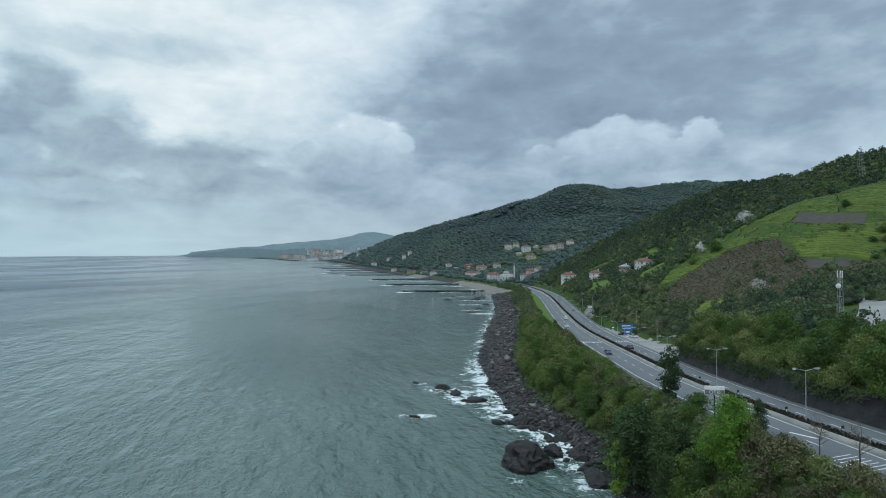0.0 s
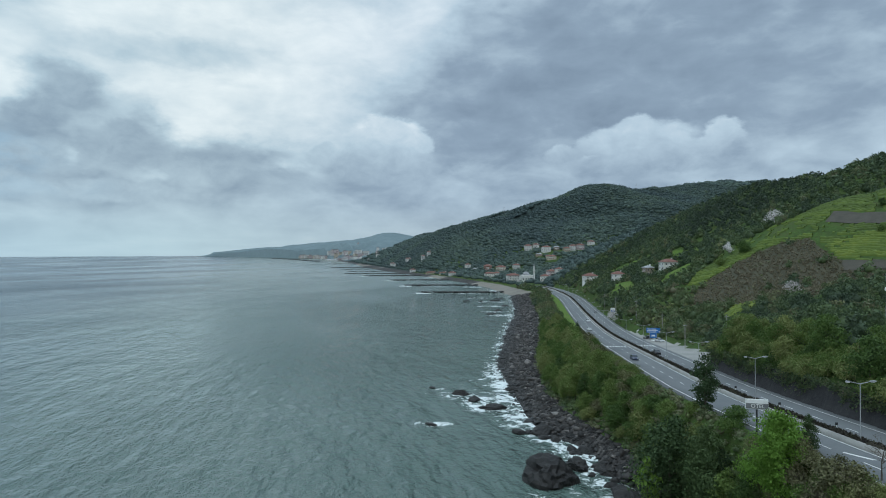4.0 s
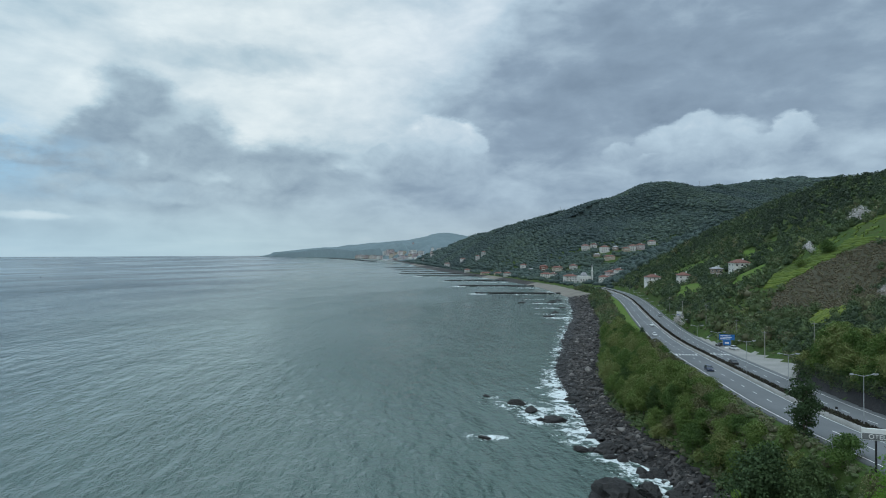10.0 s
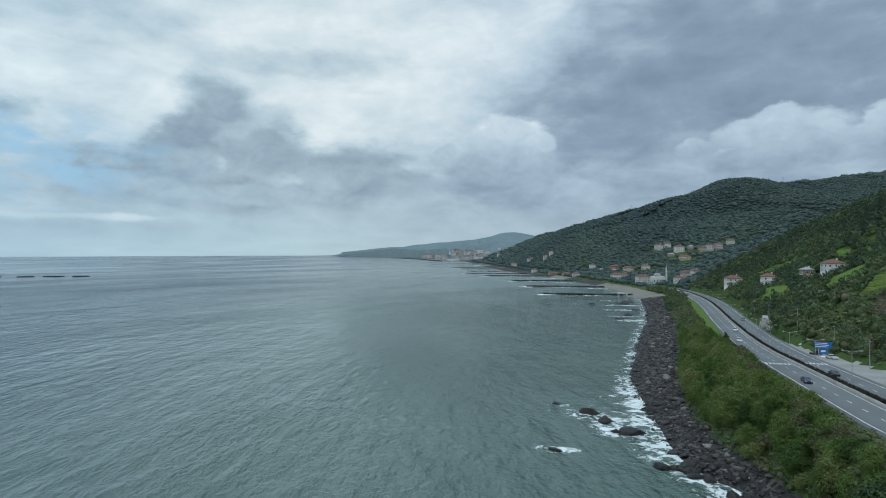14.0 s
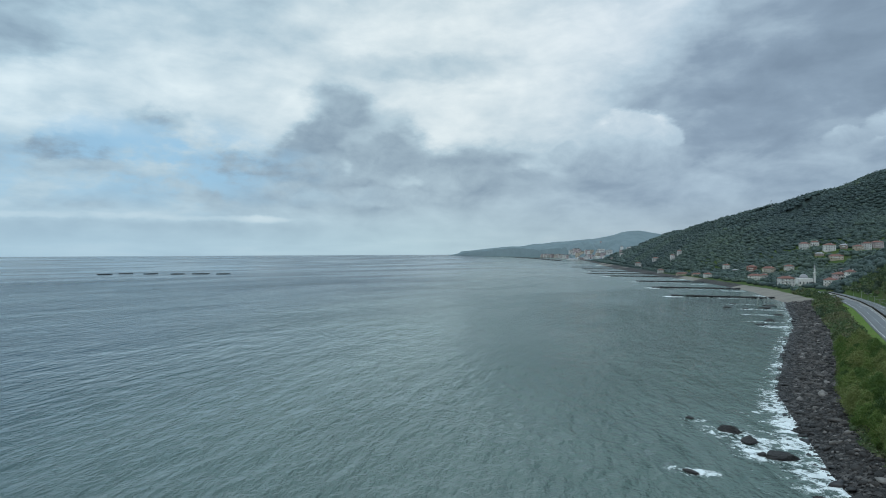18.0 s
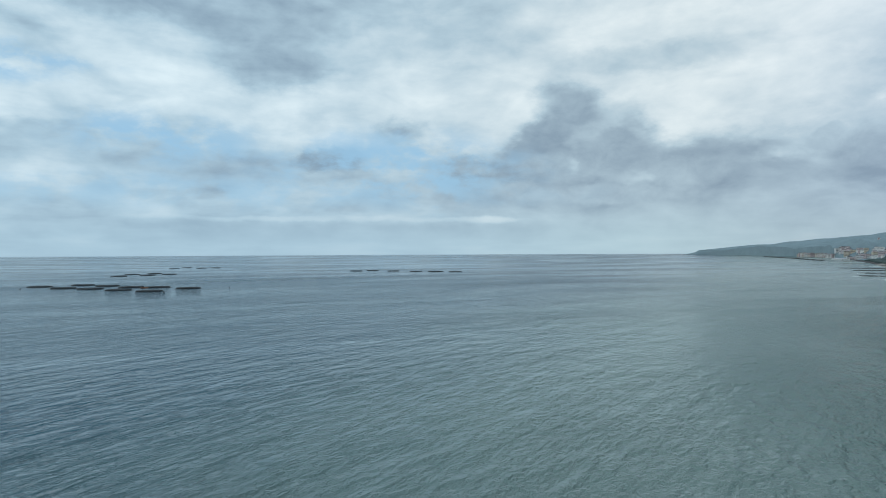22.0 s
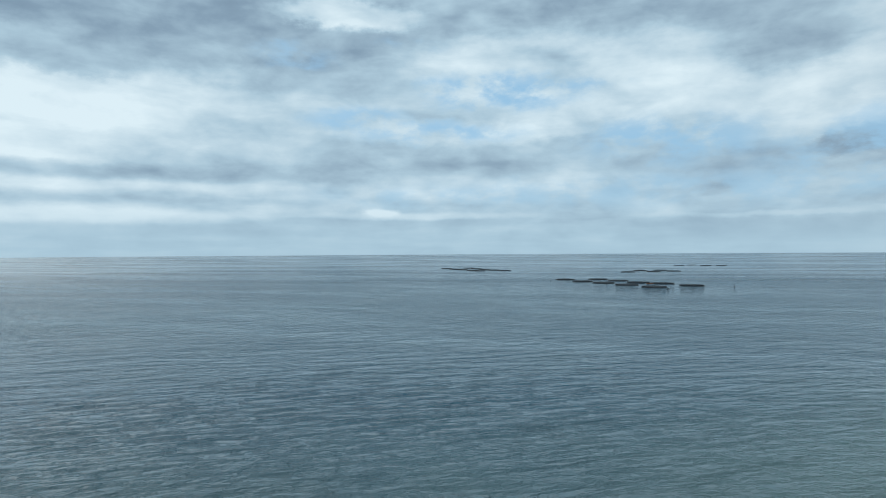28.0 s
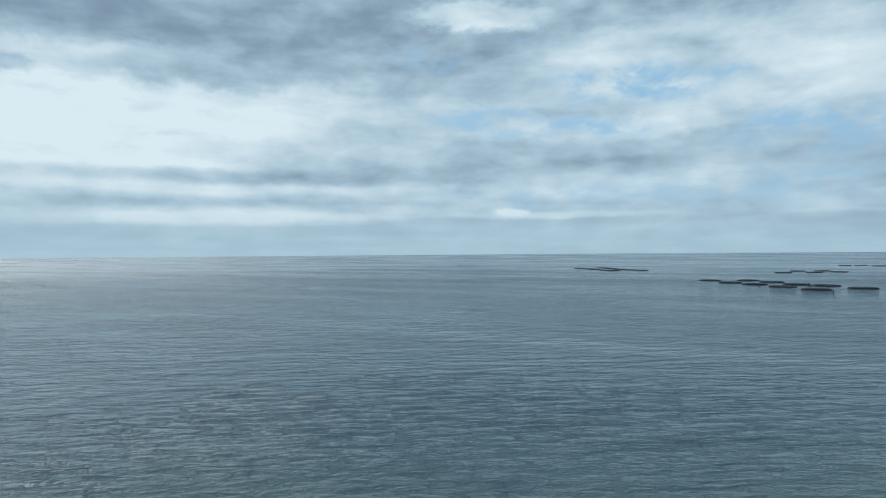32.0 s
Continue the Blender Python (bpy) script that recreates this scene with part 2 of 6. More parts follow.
    body = k.m("ADD", body, k.m("MULTIPLY", k.m("SUBTRACT", puffs, 0.5), k.step(az, -40.0, -80.0, 0.5, 0.25)))
    # heaps with billowing edges in front of the layer
    grain = k.xyz(k.m("MULTIPLY", az, 0.30), k.m("MULTIPLY", el, 0.42), 1.5)
    curl = k.v("SUBTRACT", k.noise(grain, 1.0, 7, 0.58, 0.0, True), (0.5, 0.5, 0.5))
    edge_spot = k.v("ADD", k.xyz(az, el, 0.0), k.v("MULTIPLY", curl, (3.6, 2.6, 0.0)))
    billow = k.m("SUBTRACT", k.noise(k.v("ADD", grain, (5.0, 0.0, 0.0)), 1.3, 8, 0.62, 0.3), 0.5)
    wisps = k.m("SUBTRACT", k.noise(k.xyz(k.m("MULTIPLY", az, 0.14), k.m("MULTIPLY", el, 0.34), 9.0), 1.3, 7, 0.52, 0.6), 0.5)
    body = k.m("ADD", body, k.m("MULTIPLY", wisps, k.step(el, 1.0, 6.0, 0.1, 0.34)))
    for lobes, low, high, foot, top, soft, weight in HEAPS:
        inside_ = None
        for a, e, wa, we in lobes:
            f = k.m("SUBTRACT", 1.0, k.v("LENGTH", k.v("MULTIPLY", k.v("SUBTRACT", edge_spot, (a, e, 0.0)), (1 / wa, 1 / we, 0.0))))
            inside_ = f if inside_ is None else k.add("ShaderNodeMath", ((0, inside_), (1, f), (2, 0.15)), operation="SMOOTH_MAX").outputs[0]
        amount = k.m("MULTIPLY", k.step(inside_, 0.0, soft, 0.0, weight), k.step(el, foot - 2.5, foot + 0.8))
        tone = k.m("ADD", k.step(el, foot, top, low, high), k.m("MULTIPLY", billow, 0.42))
        body = k.m("ADD", body, k.m("MULTIPLY", amount, k.m("SUBTRACT", tone, body)))
    # the lightest sky stands where the veiled sun is
    sun = (math.sin(radians(SUN_AZIMUTH)) * math.cos(radians(SUN_ELEVATION)), math.cos(radians(SUN_AZIMUTH)) * math.cos(radians(SUN_ELEVATION)), math.sin(radians(SUN_ELEVATION)))
    body = k.m("ADD", body, k.m("MULTIPLY", k.step(k.v("DOT_PRODUCT", way, sun), 0.2, 1.0), 0.12))
    cloud = k.ramp(body, *CLOUD_TONES)
    # over the open sea the cloud is thinner and lets blue through
    cloud = k.mix(k.step(az, -20.0, -75.0, 0.0, 1.0), cloud, k.mix(1.0, cloud, (0.93, 1.0, 1.045), "MULTIPLY"))
    cloud = k.mix(k.step(az, -25.0, 0.0), cloud, k.mix(1.0, cloud, (0.99, 0.99, 1.03), "MULTIPLY"))
    nishita = k.add("ShaderNodeTexSky", sky_type="NISHITA", sun_disc=False)
    nishita.sun_elevation, nishita.sun_rotation = radians(SUN_ELEVATION), radians(SUN_AZIMUTH)
    blue = k.mix(0.78, k.mix(1.0, nishita.outputs[0], (0.10, 0.10, 0.10), "MULTIPLY"), (0.33, 0.60, 0.84))
    cover = k.m("SUBTRACT", 1.0, k.m("MULTIPLY", gaps, k.step(k.noise(flat, 3.6, 7, 0.6, 0.1), 0.38, 0.60)), clamp=True)
    sky = k.mix(cover, blue, cloud)
    # an overcast sky is brighter towards the zenith
    sky = k.mix(1.0, sky, k.ramp(k.step(el, 34.0, 78.0), (0.0, (1.0, 1.0, 1.0)), (1.0, (ZENITH, ZENITH, ZENITH))), "MULTIPLY")
    veil = k.step(el, 5.5, 0.0, 0.0, 0.75)
    sky = k.mix(veil, sky, k.ramp(k.step(az, -60.0, 10.0), (0.0, (0.40, 0.58, 0.70)), (0.45, (0.46, 0.63, 0.70)), (1.0, (0.33, 0.41, 0.47))))
    sky = k.mix(k.step(el, 0.0, -1.2), sky, (0.12, 0.21, 0.28))
    shade = k.add("ShaderNodeBackground", (("Color", sky), ("Strength", 1.0)))
    k.add("ShaderNodeOutputWorld", (("Surface", shade.outputs[0]),))


ZENITH = 3.1
CLOUD_BASE = 0.60
CLOUD_TONES = ((0.0, (0.15, 0.215, 0.29)), (0.35, (0.26, 0.355, 0.445)), (0.62, (0.45, 0.585, 0.67)), (1.0, (0.78, 0.87, 0.90)))
make_world()
lamp = bpy.data.lights.new("sun", "SUN")
lamp.energy, lamp.angle, lamp.color = 0.5, radians(80), (1.0, 0.96, 0.9)
sun_ob = new("sun", lamp)
sun_ob.matrix_world = look((200 * math.sin(radians(SUN_AZIMUTH)) * math.cos(radians(SUN_ELEVATION)), 200 * math.cos(radians(SUN_AZIMUTH)) * math.cos(radians(SUN_ELEVATION)), 200 * math.sin(radians(SUN_ELEVATION))), (0, 0, 0))


# ---- the lie of the land: coast, road, hills ----
YK = (-400, 0, 60, 100, 121, 128, 144, 151, 160, 176, 208, 228, 244, 282, 336, 372, 427, 502, 609, 641, 788, 907, 1003, 1149, 1273, 1569, 1955, 2588, 3317, 3700, 4000, 4150, 4300, 4700)
XWATER = (52, 44, 40, 37, 34, 31.5, 28.6, 26.8, 20.8, 16.8, 15.3, 13.9, 12.8, 15.9, 21.5, 26.2, 33.7, 40.5, 45, 46.5, 28, -1, -29, -76, -119, -219, -327, -481, -709, -900, -1250, -1500, -1930, -1990)
YV = (-400, 100, 128, 141, 154, 170, 192, 203, 239, 306, 399, 528, 600, 640, 788, 1003, 1273, 2588, 3317, 4300, 4700)
XGREEN = (56, 38.5, 35, 33.2, 30.8, 26, 24.3, 24.6, 27.5, 37, 47, 55, 64, 70, 46, -14, -106, -470, -690, -1900, -1960)
YM = (-400, 0, 60, 83, 98, 116, 133, 149, 164, 224, 290, 390, 460, 525, 580, 640, 700, 760, 900, 1000, 1150, 1270, 1570, 1955, 2588, 3317, 4300, 4700)
XMED = (165, 72, 61.5, 59, 57.4, 56.5, 56, 56, 56.8, 60.6, 65, 75, 82.5, 88.5, 91, 90, 85, 77, 45, 22, -25, -65, -165, -270, -420, -640, -1850, -1900)
YR = (-400, 0, 98, 264, 330, 420, 600, 5000)
ZROAD = (24, 20, 16.7, 8.6, 6.8, 6, 6, 6)
# height above the road, by the distance from the middle of the road, in four stretches of the coast
BANKS = ((-400, (11, 11.7, 16, 28, 40, 60, 100, 200, 400), (0, 4.0, 6.3, 12, 13.5, 16, 23, 50, 100)),
         (181, (11, 11.7, 16, 28, 40, 60, 100, 200, 400), (0, 4.0, 6.3, 12, 13.5, 16, 23, 50, 100)),
         (197, (11, 18.5, 20, 30, 45, 70, 120, 250, 400), (0, 0, 1, 6, 13, 20, 28, 55, 90)),
         (275, (11, 18.5, 20, 30, 45, 70, 120, 250, 400), (0, 0, 1, 6, 13, 20, 28, 55, 90)),
         (315, (11, 13.5, 16, 30, 45, 70, 120, 250, 400), (0, 0, 1.2, 7, 14, 22, 30, 55, 90)),
         (350, (11, 15, 20, 35, 60, 120, 250, 500, 800), (0, 0.8, 3, 9, 18, 32, 55, 85, 110)),
         (430, (11, 14, 20, 35, 60, 120, 250, 500, 800), (0, 2, 12, 18, 24, 34, 55, 85, 110)),
         (560, (11, 14, 17, 35, 60, 120, 250, 500, 800), (0, 5, 11, 17, 24, 34, 50, 80, 110)),
         (740, (11, 30, 60, 150, 300, 500, 800, 900, 1000), (0, 1, 3, 10, 24, 50, 90, 100, 110)),
         (5000, (11, 30, 60, 150, 300, 500, 800, 900, 1000), (0, 1, 3, 10, 24, 50, 90, 100, 110)))
# crests (x, y, z) and how steeply the ground falls away from them
CRESTS = ((((140, 430, 24), (161, 420, 31), (186, 390, 52), (204, 370, 64), (218, 350, 75), (240, 340, 80), (300, 330, 90), (440, 290, 118)), 0.52),
          (((600, 420, 175), (400, 430, 134), (326, 450, 115), (308, 500, 105), (270, 557, 101), (261, 620, 95), (236, 700, 78), (200, 800, 58), (160, 900, 34)), 0.56),
          (((60, 1250, 26), (150, 1200, 44), (260, 1200, 52), (420, 1300, 80)), 0.30),
          (((1500, 2600, 345), (1033, 2400, 308), (787, 2100, 275), (554, 1900, 236), (365, 1750, 226), (252, 1750, 192), (160, 1800, 160), (29, 1950, 134), (-130, 2200, 107), (-286, 2500, 80), (-450, 2800, 42)), 0.36),
          (((100, 3500, 120), (-250, 3600, 120), (-439, 3600, 152), (-640, 3800, 112), (-870, 3960, 100), (-1100, 4080, 86), (-1350, 4180, 68), (-1650, 4270, 42), (-1930, 4310, 20)), 0.22))


def vnoise(x, y, seed=0):
    """Smooth value noise over the plan, -1 to 1."""
    xi, yi = np.floor(x).astype(np.int64), np.floor(y).astype(np.int64)
    fx, fy = x - xi, y - yi
    fx, fy = fx * fx * (3 - 2 * fx), fy * fy * (3 - 2 * fy)

    def h(a, b):
        n = (a * 374761393 + b * 668265263 + seed * 974711) & 0x7FFFFFFF
        n = ((n ^ (n >> 13)) * 1274126177) & 0x7FFFFFFF
        return ((n ^ (n >> 16)) & 0xFFFF) / 32767.5 - 1
    return (h(xi, yi) * (1 - fx) + h(xi + 1, yi) * fx) * (1 - fy) + (h(xi, yi + 1) * (1 - fx) + h(xi + 1, yi + 1) * fx) * fy


def fractal(x, y, size, octaves=4, seed=0):
    out, amp = 0, 1.0
    for k in range(octaves):
        out = out + amp * vnoise(x / size, y / size, seed + k)
        amp, size = amp * 0.5, size * 0.5
    return out / 1.9


def lift(x, y):
    """The last stretch of sea and shore before the horizon stands a little higher, for the miles of water behind it."""
    r = np.hypot(x, y)
    return 26 * np.clip((r - 2500) / 2400, 0, 1) ** 1.5


def smooth(v, a, b):
    t = np.clip((v - a) / (b - a), 0, 1)
    return t * t * (3 - 2 * t)


def ground(x, y):
    """Height of the ground at x, y (arrays), without the lift."""
    x, y = np.asarray(x, float), np.asarray(y, float)
    xw, xv, xm, zr = (np.interp(y, a, b) for a, b in ((YK, XWATER), (YV, XGREEN), (YM, XMED), (YR, ZROAD)))
    xw = xw + 1.2 * fractal(x * 0, y, 14, 3, 5) * smooth(900 - y, 0, 300)
    s, u = x - xw, x - xm
    w = np.maximum(xv - xw, 2)
    top = np.maximum(xm - 12.5, xv + 2)
    beach = 3.6 * np.clip(s / w, 0, 1) ** 0.85 + 0.5 * fractal(x, y, 5, 3, 9) * smooth(s, 0, 3)
    slope = 3.6 + (zr - 0.35 - 3.6) * smooth(x, xv, top) ** 0.8
    land = np.zeros_like(x + y)
    for (ya, ua, da), (yb, ub, db) in zip(BANKS, BANKS[1:]):
        k = smooth(y, ya, yb)
        part_ = np.interp(u, ua, da) * (1 - k) + np.interp(u, ub, db) * k
        land = np.where((y >= ya) & (y < yb), part_, land)
    rough = fractal(x, y, 60, 4, 2) * smooth(u, 25, 90)
    land = zr - 0.35 + land + 3.0 * rough
    hill, away = np.full_like(land, -50.0), np.zeros_like(land)
    for pts, fall in CRESTS:
        for (x0, y0, z0), (x1, y1, z1) in zip(pts, pts[1:]):
            dx, dy = x1 - x0, y1 - y0
            t = np.clip(((x - x0) * dx + (y - y0) * dy) / (dx * dx + dy * dy), 0, 1)
            d = np.hypot(x - x0 - t * dx, y - y0 - t * dy)
            big = 1 if z0 < 100 else 2.2
            c = z0 + t * (z1 - z0) - fall * (np.sqrt(d * d + 400 * big * big) - 20 * big)
            away = np.where(c > hill, d, away)
            hill = np.maximum(hill, c)
    far = smooth(y, 500, 1500)
    hill = hill + fractal(x, y, 130, 4, 3) * (4 + 12 * far) * smooth(u, 30, 200)
    # spurs and ravines run down the mountainside
    ravine = 1 - np.clip(3.0 * np.abs(vnoise(x / 230 + 0.3 * y / 230, y / 330, 17)), 0, 1)
    gully = 1 - np.clip(3.0 * np.abs(vnoise(x / 85, y / 120, 18)), 0, 1)
    hill = hill - smooth(away, 80, 320) * smooth(y, 1340, 1560) * (34 * ravine + 12 * gully) - 7 * gully * smooth(away, 15, 70) * smooth(y, 440, 520) * smooth(1000 - y, 0, 300) * smooth(u, 60, 120)
    hill = np.minimum(hill, zr + 0.62 * (u - 10) + np.where(y < 335, 8, 0))
    hill = np.where(u > 13, hill, -50)
    k = np.clip(0.5 + 0.5 * (hill - land) / 6, 0, 1)
    land = land * (1 - k) + hill * k + 6 * k * (1 - k) * 0.5
    z = np.where(s < 0, np.maximum(s * 0.12, -6), np.where(x < xv, beach, np.where(x < top, slope, np.where(u < 11, np.minimum(zr - 0.35, 99), land))))
    return z


def height(x, y):
    """Ground height with the lift, at one point."""
    return float(ground(np.array([x]), np.array([y]))[0] + lift(x, y))


# ---- helpers of this scene ----
def mesh_np(name, verts, faces, smooth_faces=False):
    """A mesh from arrays: verts (n, 3) and faces (m, 3 or 4)."""
    verts, faces = np.asarray(verts, np.float32), np.asarray(faces, np.int32)
    me = bpy.data.meshes.new(name)
    me.vertices.add(len(verts))
    me.vertices.foreach_set("co", verts.ravel())
    me.loops.add(faces.size)
    me.loops.foreach_set("vertex_index", faces.ravel())
    me.polygons.add(len(faces))
    me.polygons.foreach_set("loop_start", np.arange(0, faces.size, faces.shape[1], dtype=np.int32))
    if smooth_faces:
        me.polygons.foreach_set("use_smooth", np.ones(len(faces), bool))
    me.update(calc_edges=True)
    return me


def attribute(me, name, values):
    a = me.attributes.new(name, "FLOAT", "POINT")
    a.data.foreach_set("value", np.asarray(values, np.float32))


def put(name, me, material, parent=None, label=""):
    """Links a ready mesh as one object, under a thing if one is given."""
    if material is not None and not me.materials:
        me.materials.append(material)
    ob = new(name, me)
    if parent is not None:
        ob.parent = parent
    if label:
        ob["label"] = label
    return ob


def part(name, bm, material, parent=None, label=""):
    me = bpy.data.meshes.new(name)
    bm.to_mesh(me)
    bm.free()
    return put(name, me, material, parent, label)


def box(bm, x0, y0, z0, x1, y1, z1, bevel=0.0):
    m = Matrix.Translation(((x0 + x1) / 2, (y0 + y1) / 2, (z0 + z1) / 2)) @ Matrix.Diagonal((x1 - x0, y1 - y0, z1 - z0, 1))
    made = bmesh.ops.create_cube(bm, size=1, matrix=m)
    if bevel:
        edges = list({e for v in made["verts"] for e in v.link_edges})
        bmesh.ops.bevel(bm, geom=edges, offset=bevel, segments=1, affect="EDGES")
    return bm


def tube(bm, a, b, r0, r1=None, sides=8):
    a, b = Vector(a), Vector(b)
    d = b - a
    m = Matrix.Translation((a + b) / 2) @ d.to_track_quat("Z", "Y").to_matrix().to_4x4()
    bmesh.ops.create_cone(bm, cap_ends=True, segments=sides, radius1=r0, radius2=r0 if r1 is None else r1, depth=d.length, matrix=m)
    return bm


def grid_faces(rows, cols):
    i = np.arange(rows - 1)[:, None] * cols + np.arange(cols - 1)[None]
    return np.stack([i, i + 1, i + cols + 1, i + cols], -1).reshape(-1, 4)


# ---- materials ----
def material(name, build, rough=0.8, spec=0.3):
    m = bpy.data.materials.new(name)
    m.use_nodes = True
    k = Nodes(m.node_tree)
    k.pos = k.add("ShaderNodeNewGeometry").outputs["Position"]
    bsdf = k.add("ShaderNodeBsdfPrincipled", (("Roughness", rough), ("Specular IOR Level", spec)))
    k.out = k.add("ShaderNodeOutputMaterial", (("Surface", bsdf.outputs[0]),))
    build(k, bsdf)
    return m


def paint(k, bsdf, colour, bump=None, strength=0.4, distance=0.05):
    k.tree.links.new(colour, bsdf.inputs["Base Color"])
    if bump is not None:
        b = k.add("ShaderNodeBump", (("Strength", strength), ("Distance", distance), ("Height", bump)))
        k.tree.links.new(b.outputs[0], bsdf.inputs["Normal"])


def two_scale(name, dark, light, big, small, rough=0.85, spec=0.25, bump=0.05, local=False):
    """A plain worn surface: stains over metres, grain over centimetres."""
    def build(k, bsdf):
        p = k.add("ShaderNodeTexCoord").outputs["Object"] if local else k.pos
        f = k.m("ADD", k.m("MULTIPLY", k.noise(p, big, 5, 0.6), 0.6), k.m("MULTIPLY", k.noise(p, small, 3, 0.6), 0.4))
        paint(k, bsdf, k.ramp(f, (0.32, dark), (0.68, light)), k.noise(p, small, 4, 0.65), 0.5, bump)
    return material(name, build, rough, spec)


def build_forest_floor(k, b):
    f = k.noise(k.pos, 0.05, 6, 0.6)
    g = k.noise(k.pos, 0.6, 4, 0.6)
    c = k.ramp(f, (0.3, (0.030, 0.045, 0.018)), (0.5, (0.050, 0.075, 0.022)), (0.7, (0.075, 0.062, 0.036)))
    paint(k, b, k.mix(k.step(g, 0.35, 0.7), c, (0.055, 0.10, 0.025)), g, 0.8, 0.4)


def build_meadow(k, b):
    f = k.noise(k.pos, 0.12, 5, 0.6)
    g = k.noise(k.pos, 1.6, 4, 0.7)
    c = k.ramp(f, (0.3, (0.070, 0.115, 0.026)), (0.5, (0.100, 0.155, 0.032)), (0.72, (0.125, 0.130, 0.048)))
    paint(k, b, k.mix(k.step(g, 0.4, 0.75), c, (0.06, 0.12, 0.02)), g, 0.8, 0.2)


def build_shingle(k, b):
    cell = k.add("ShaderNodeTexVoronoi", (("Vector", k.pos), ("Scale", 0.9)), feature="F1")
    tone = k.add("ShaderNodeSeparateColor", ((0, cell.outputs["Color"]),)).outputs[0]
    c = k.ramp(k.m("ADD", k.m("MULTIPLY", tone, 0.6), k.m("MULTIPLY", k.noise(k.pos, 0.12, 4), 0.5)), (0.25, (0.010, 0.010, 0.010)), (0.6, (0.028, 0.025, 0.024)), (0.9, (0.09, 0.082, 0.078)))
    paint(k, b, c, k.m("SUBTRACT", 1.0, cell.outputs["Distance"]), 1.0, 0.5)


def build_sea(k, b):
    off = k.noise(k.pos, 0.004, 4, 0.6, 0.5)
    patch = k.noise(k.pos, 0.02, 5, 0.6)
    px = k.add("ShaderNodeSeparateXYZ", ((0, k.pos),))
    # cloudy water near the shore, clearer and bluer offshore
    away = k.m("ADD", k.m("MULTIPLY", px.outputs[0], -1.0), k.m("MULTIPLY", px.outputs[1], -0.35))
    away = k.m("ADD", away, k.m("MULTIPLY", k.m("SUBTRACT", off, 0.5), 200.0))
    deep = k.step(away, -10.0, 230.0)
    c = k.mix(deep, SEA_SHORE, SEA_DEEP)
    c = k.mix(k.step(patch, 0.4, 0.75, 0.0, 0.25), c, (0.040, 0.066, 0.062))
    foam = k.add("ShaderNodeAttribute", attribute_name="foam").outputs["Fac"]
    foam = k.m("MULTIPLY", foam, k.step(k.noise(k.pos, 0.11, 3, 0.6, 0.6), 0.36, 0.60, 0.6, 1.12))
    lace = k.m("ADD", k.m("MULTIPLY", k.noise(k.pos, 0.35, 6, 0.68, 1.2), 0.7), k.m("MULTIPLY", k.noise(k.pos, 1.8, 4, 0.6, 0.8), 0.3))
    lace = k.m("ADD", k.m("MULTIPLY", k.m("SUBTRACT", lace, 0.5), 1.7), 0.5)
    cover = k.step(k.m("ADD", lace, k.m("MULTIPLY", foam, 0.5)), 0.74, 0.98, 0.0, 0.92)
    cover = k.m("MULTIPLY", cover, k.step(foam, 0.02, 0.2))
    paint_c = k.mix(cover, c, (0.78, 0.82, 0.82))
    k.tree.links.new(paint_c, b.inputs["Base Color"])
    # wind streaks: long lanes of rougher and smoother water
    lanes = k.noise(k.v("MULTIPLY", k.add("ShaderNodeMapping", (("Vector", k.pos), ("Rotation", (0, 0, radians(-70))))).outputs[0], (0.0016, 0.0075, 0.01)), 1.0, 5, 0.6, 0.5)
    gloss = k.m("MULTIPLY", k.ramp(k.m("MULTIPLY", k.v("LENGTH", k.pos), 0.001), (0.12, (0.03, 0.03, 0.03)), (0.30, (0.06, 0.06, 0.06)), (0.60, (0.12, 0.12, 0.12)), (1.0, (0.19, 0.19, 0.19))), k.step(lanes, 0.36, 0.64, 0.55, 1.45))
    k.tree.links.new(k.m("ADD", gloss, k.m("MULTIPLY", cover, 0.6)), b.inputs["Roughness"])
    b.inputs["IOR"].default_value = 1.33
    b.inputs["Specular IOR Level"].default_value = 0.5
    turn = k.add("ShaderNodeMapping", (("Vector", k.pos), ("Rotation", (0, 0, radians(WAVE_TURN)))))
    h = None
    # wave trains: scale along and across the crests, height, octaves; the shorter, the less they keep to one direction
    for along, across, tall, octaves in ((0.012, 0.035, 2.4, 2), (0.030, 0.085, 2.6, 3), (0.07, 0.18, 2.2, 2), (0.20, 0.42, 1.35, 3), (0.50, 0.80, 0.74, 4), (1.1, 1.7, 0.26, 3)):
        train = k.m("MULTIPLY", k.m("SUBTRACT", k.noise(k.v("MULTIPLY", turn.outputs[0], (along, across, 0.1)), 1.0, octaves, 0.55, 0.25), 0.5), tall)
        h = train if h is None else k.m("ADD", h, train)
    # gusts roughen some patches and leave others smoother
    gusts = k.noise(k.v("MULTIPLY", turn.outputs[0], (0.006, 0.016, 0.03)), 1.0, 4, 0.6, 0.6)
    h = k.m("MULTIPLY", h, k.step(gusts, 0.32, 0.66, 0.75, 1.3))
    bump = k.add("ShaderNodeBump", (("Strength", k.step(k.v("LENGTH", k.pos), 700.0, 2000.0, 1.0, 0.12)), ("Distance", SEA_BUMP), ("Height", h)))
    k.tree.links.new(bump.outputs[0], b.inputs["Normal"])


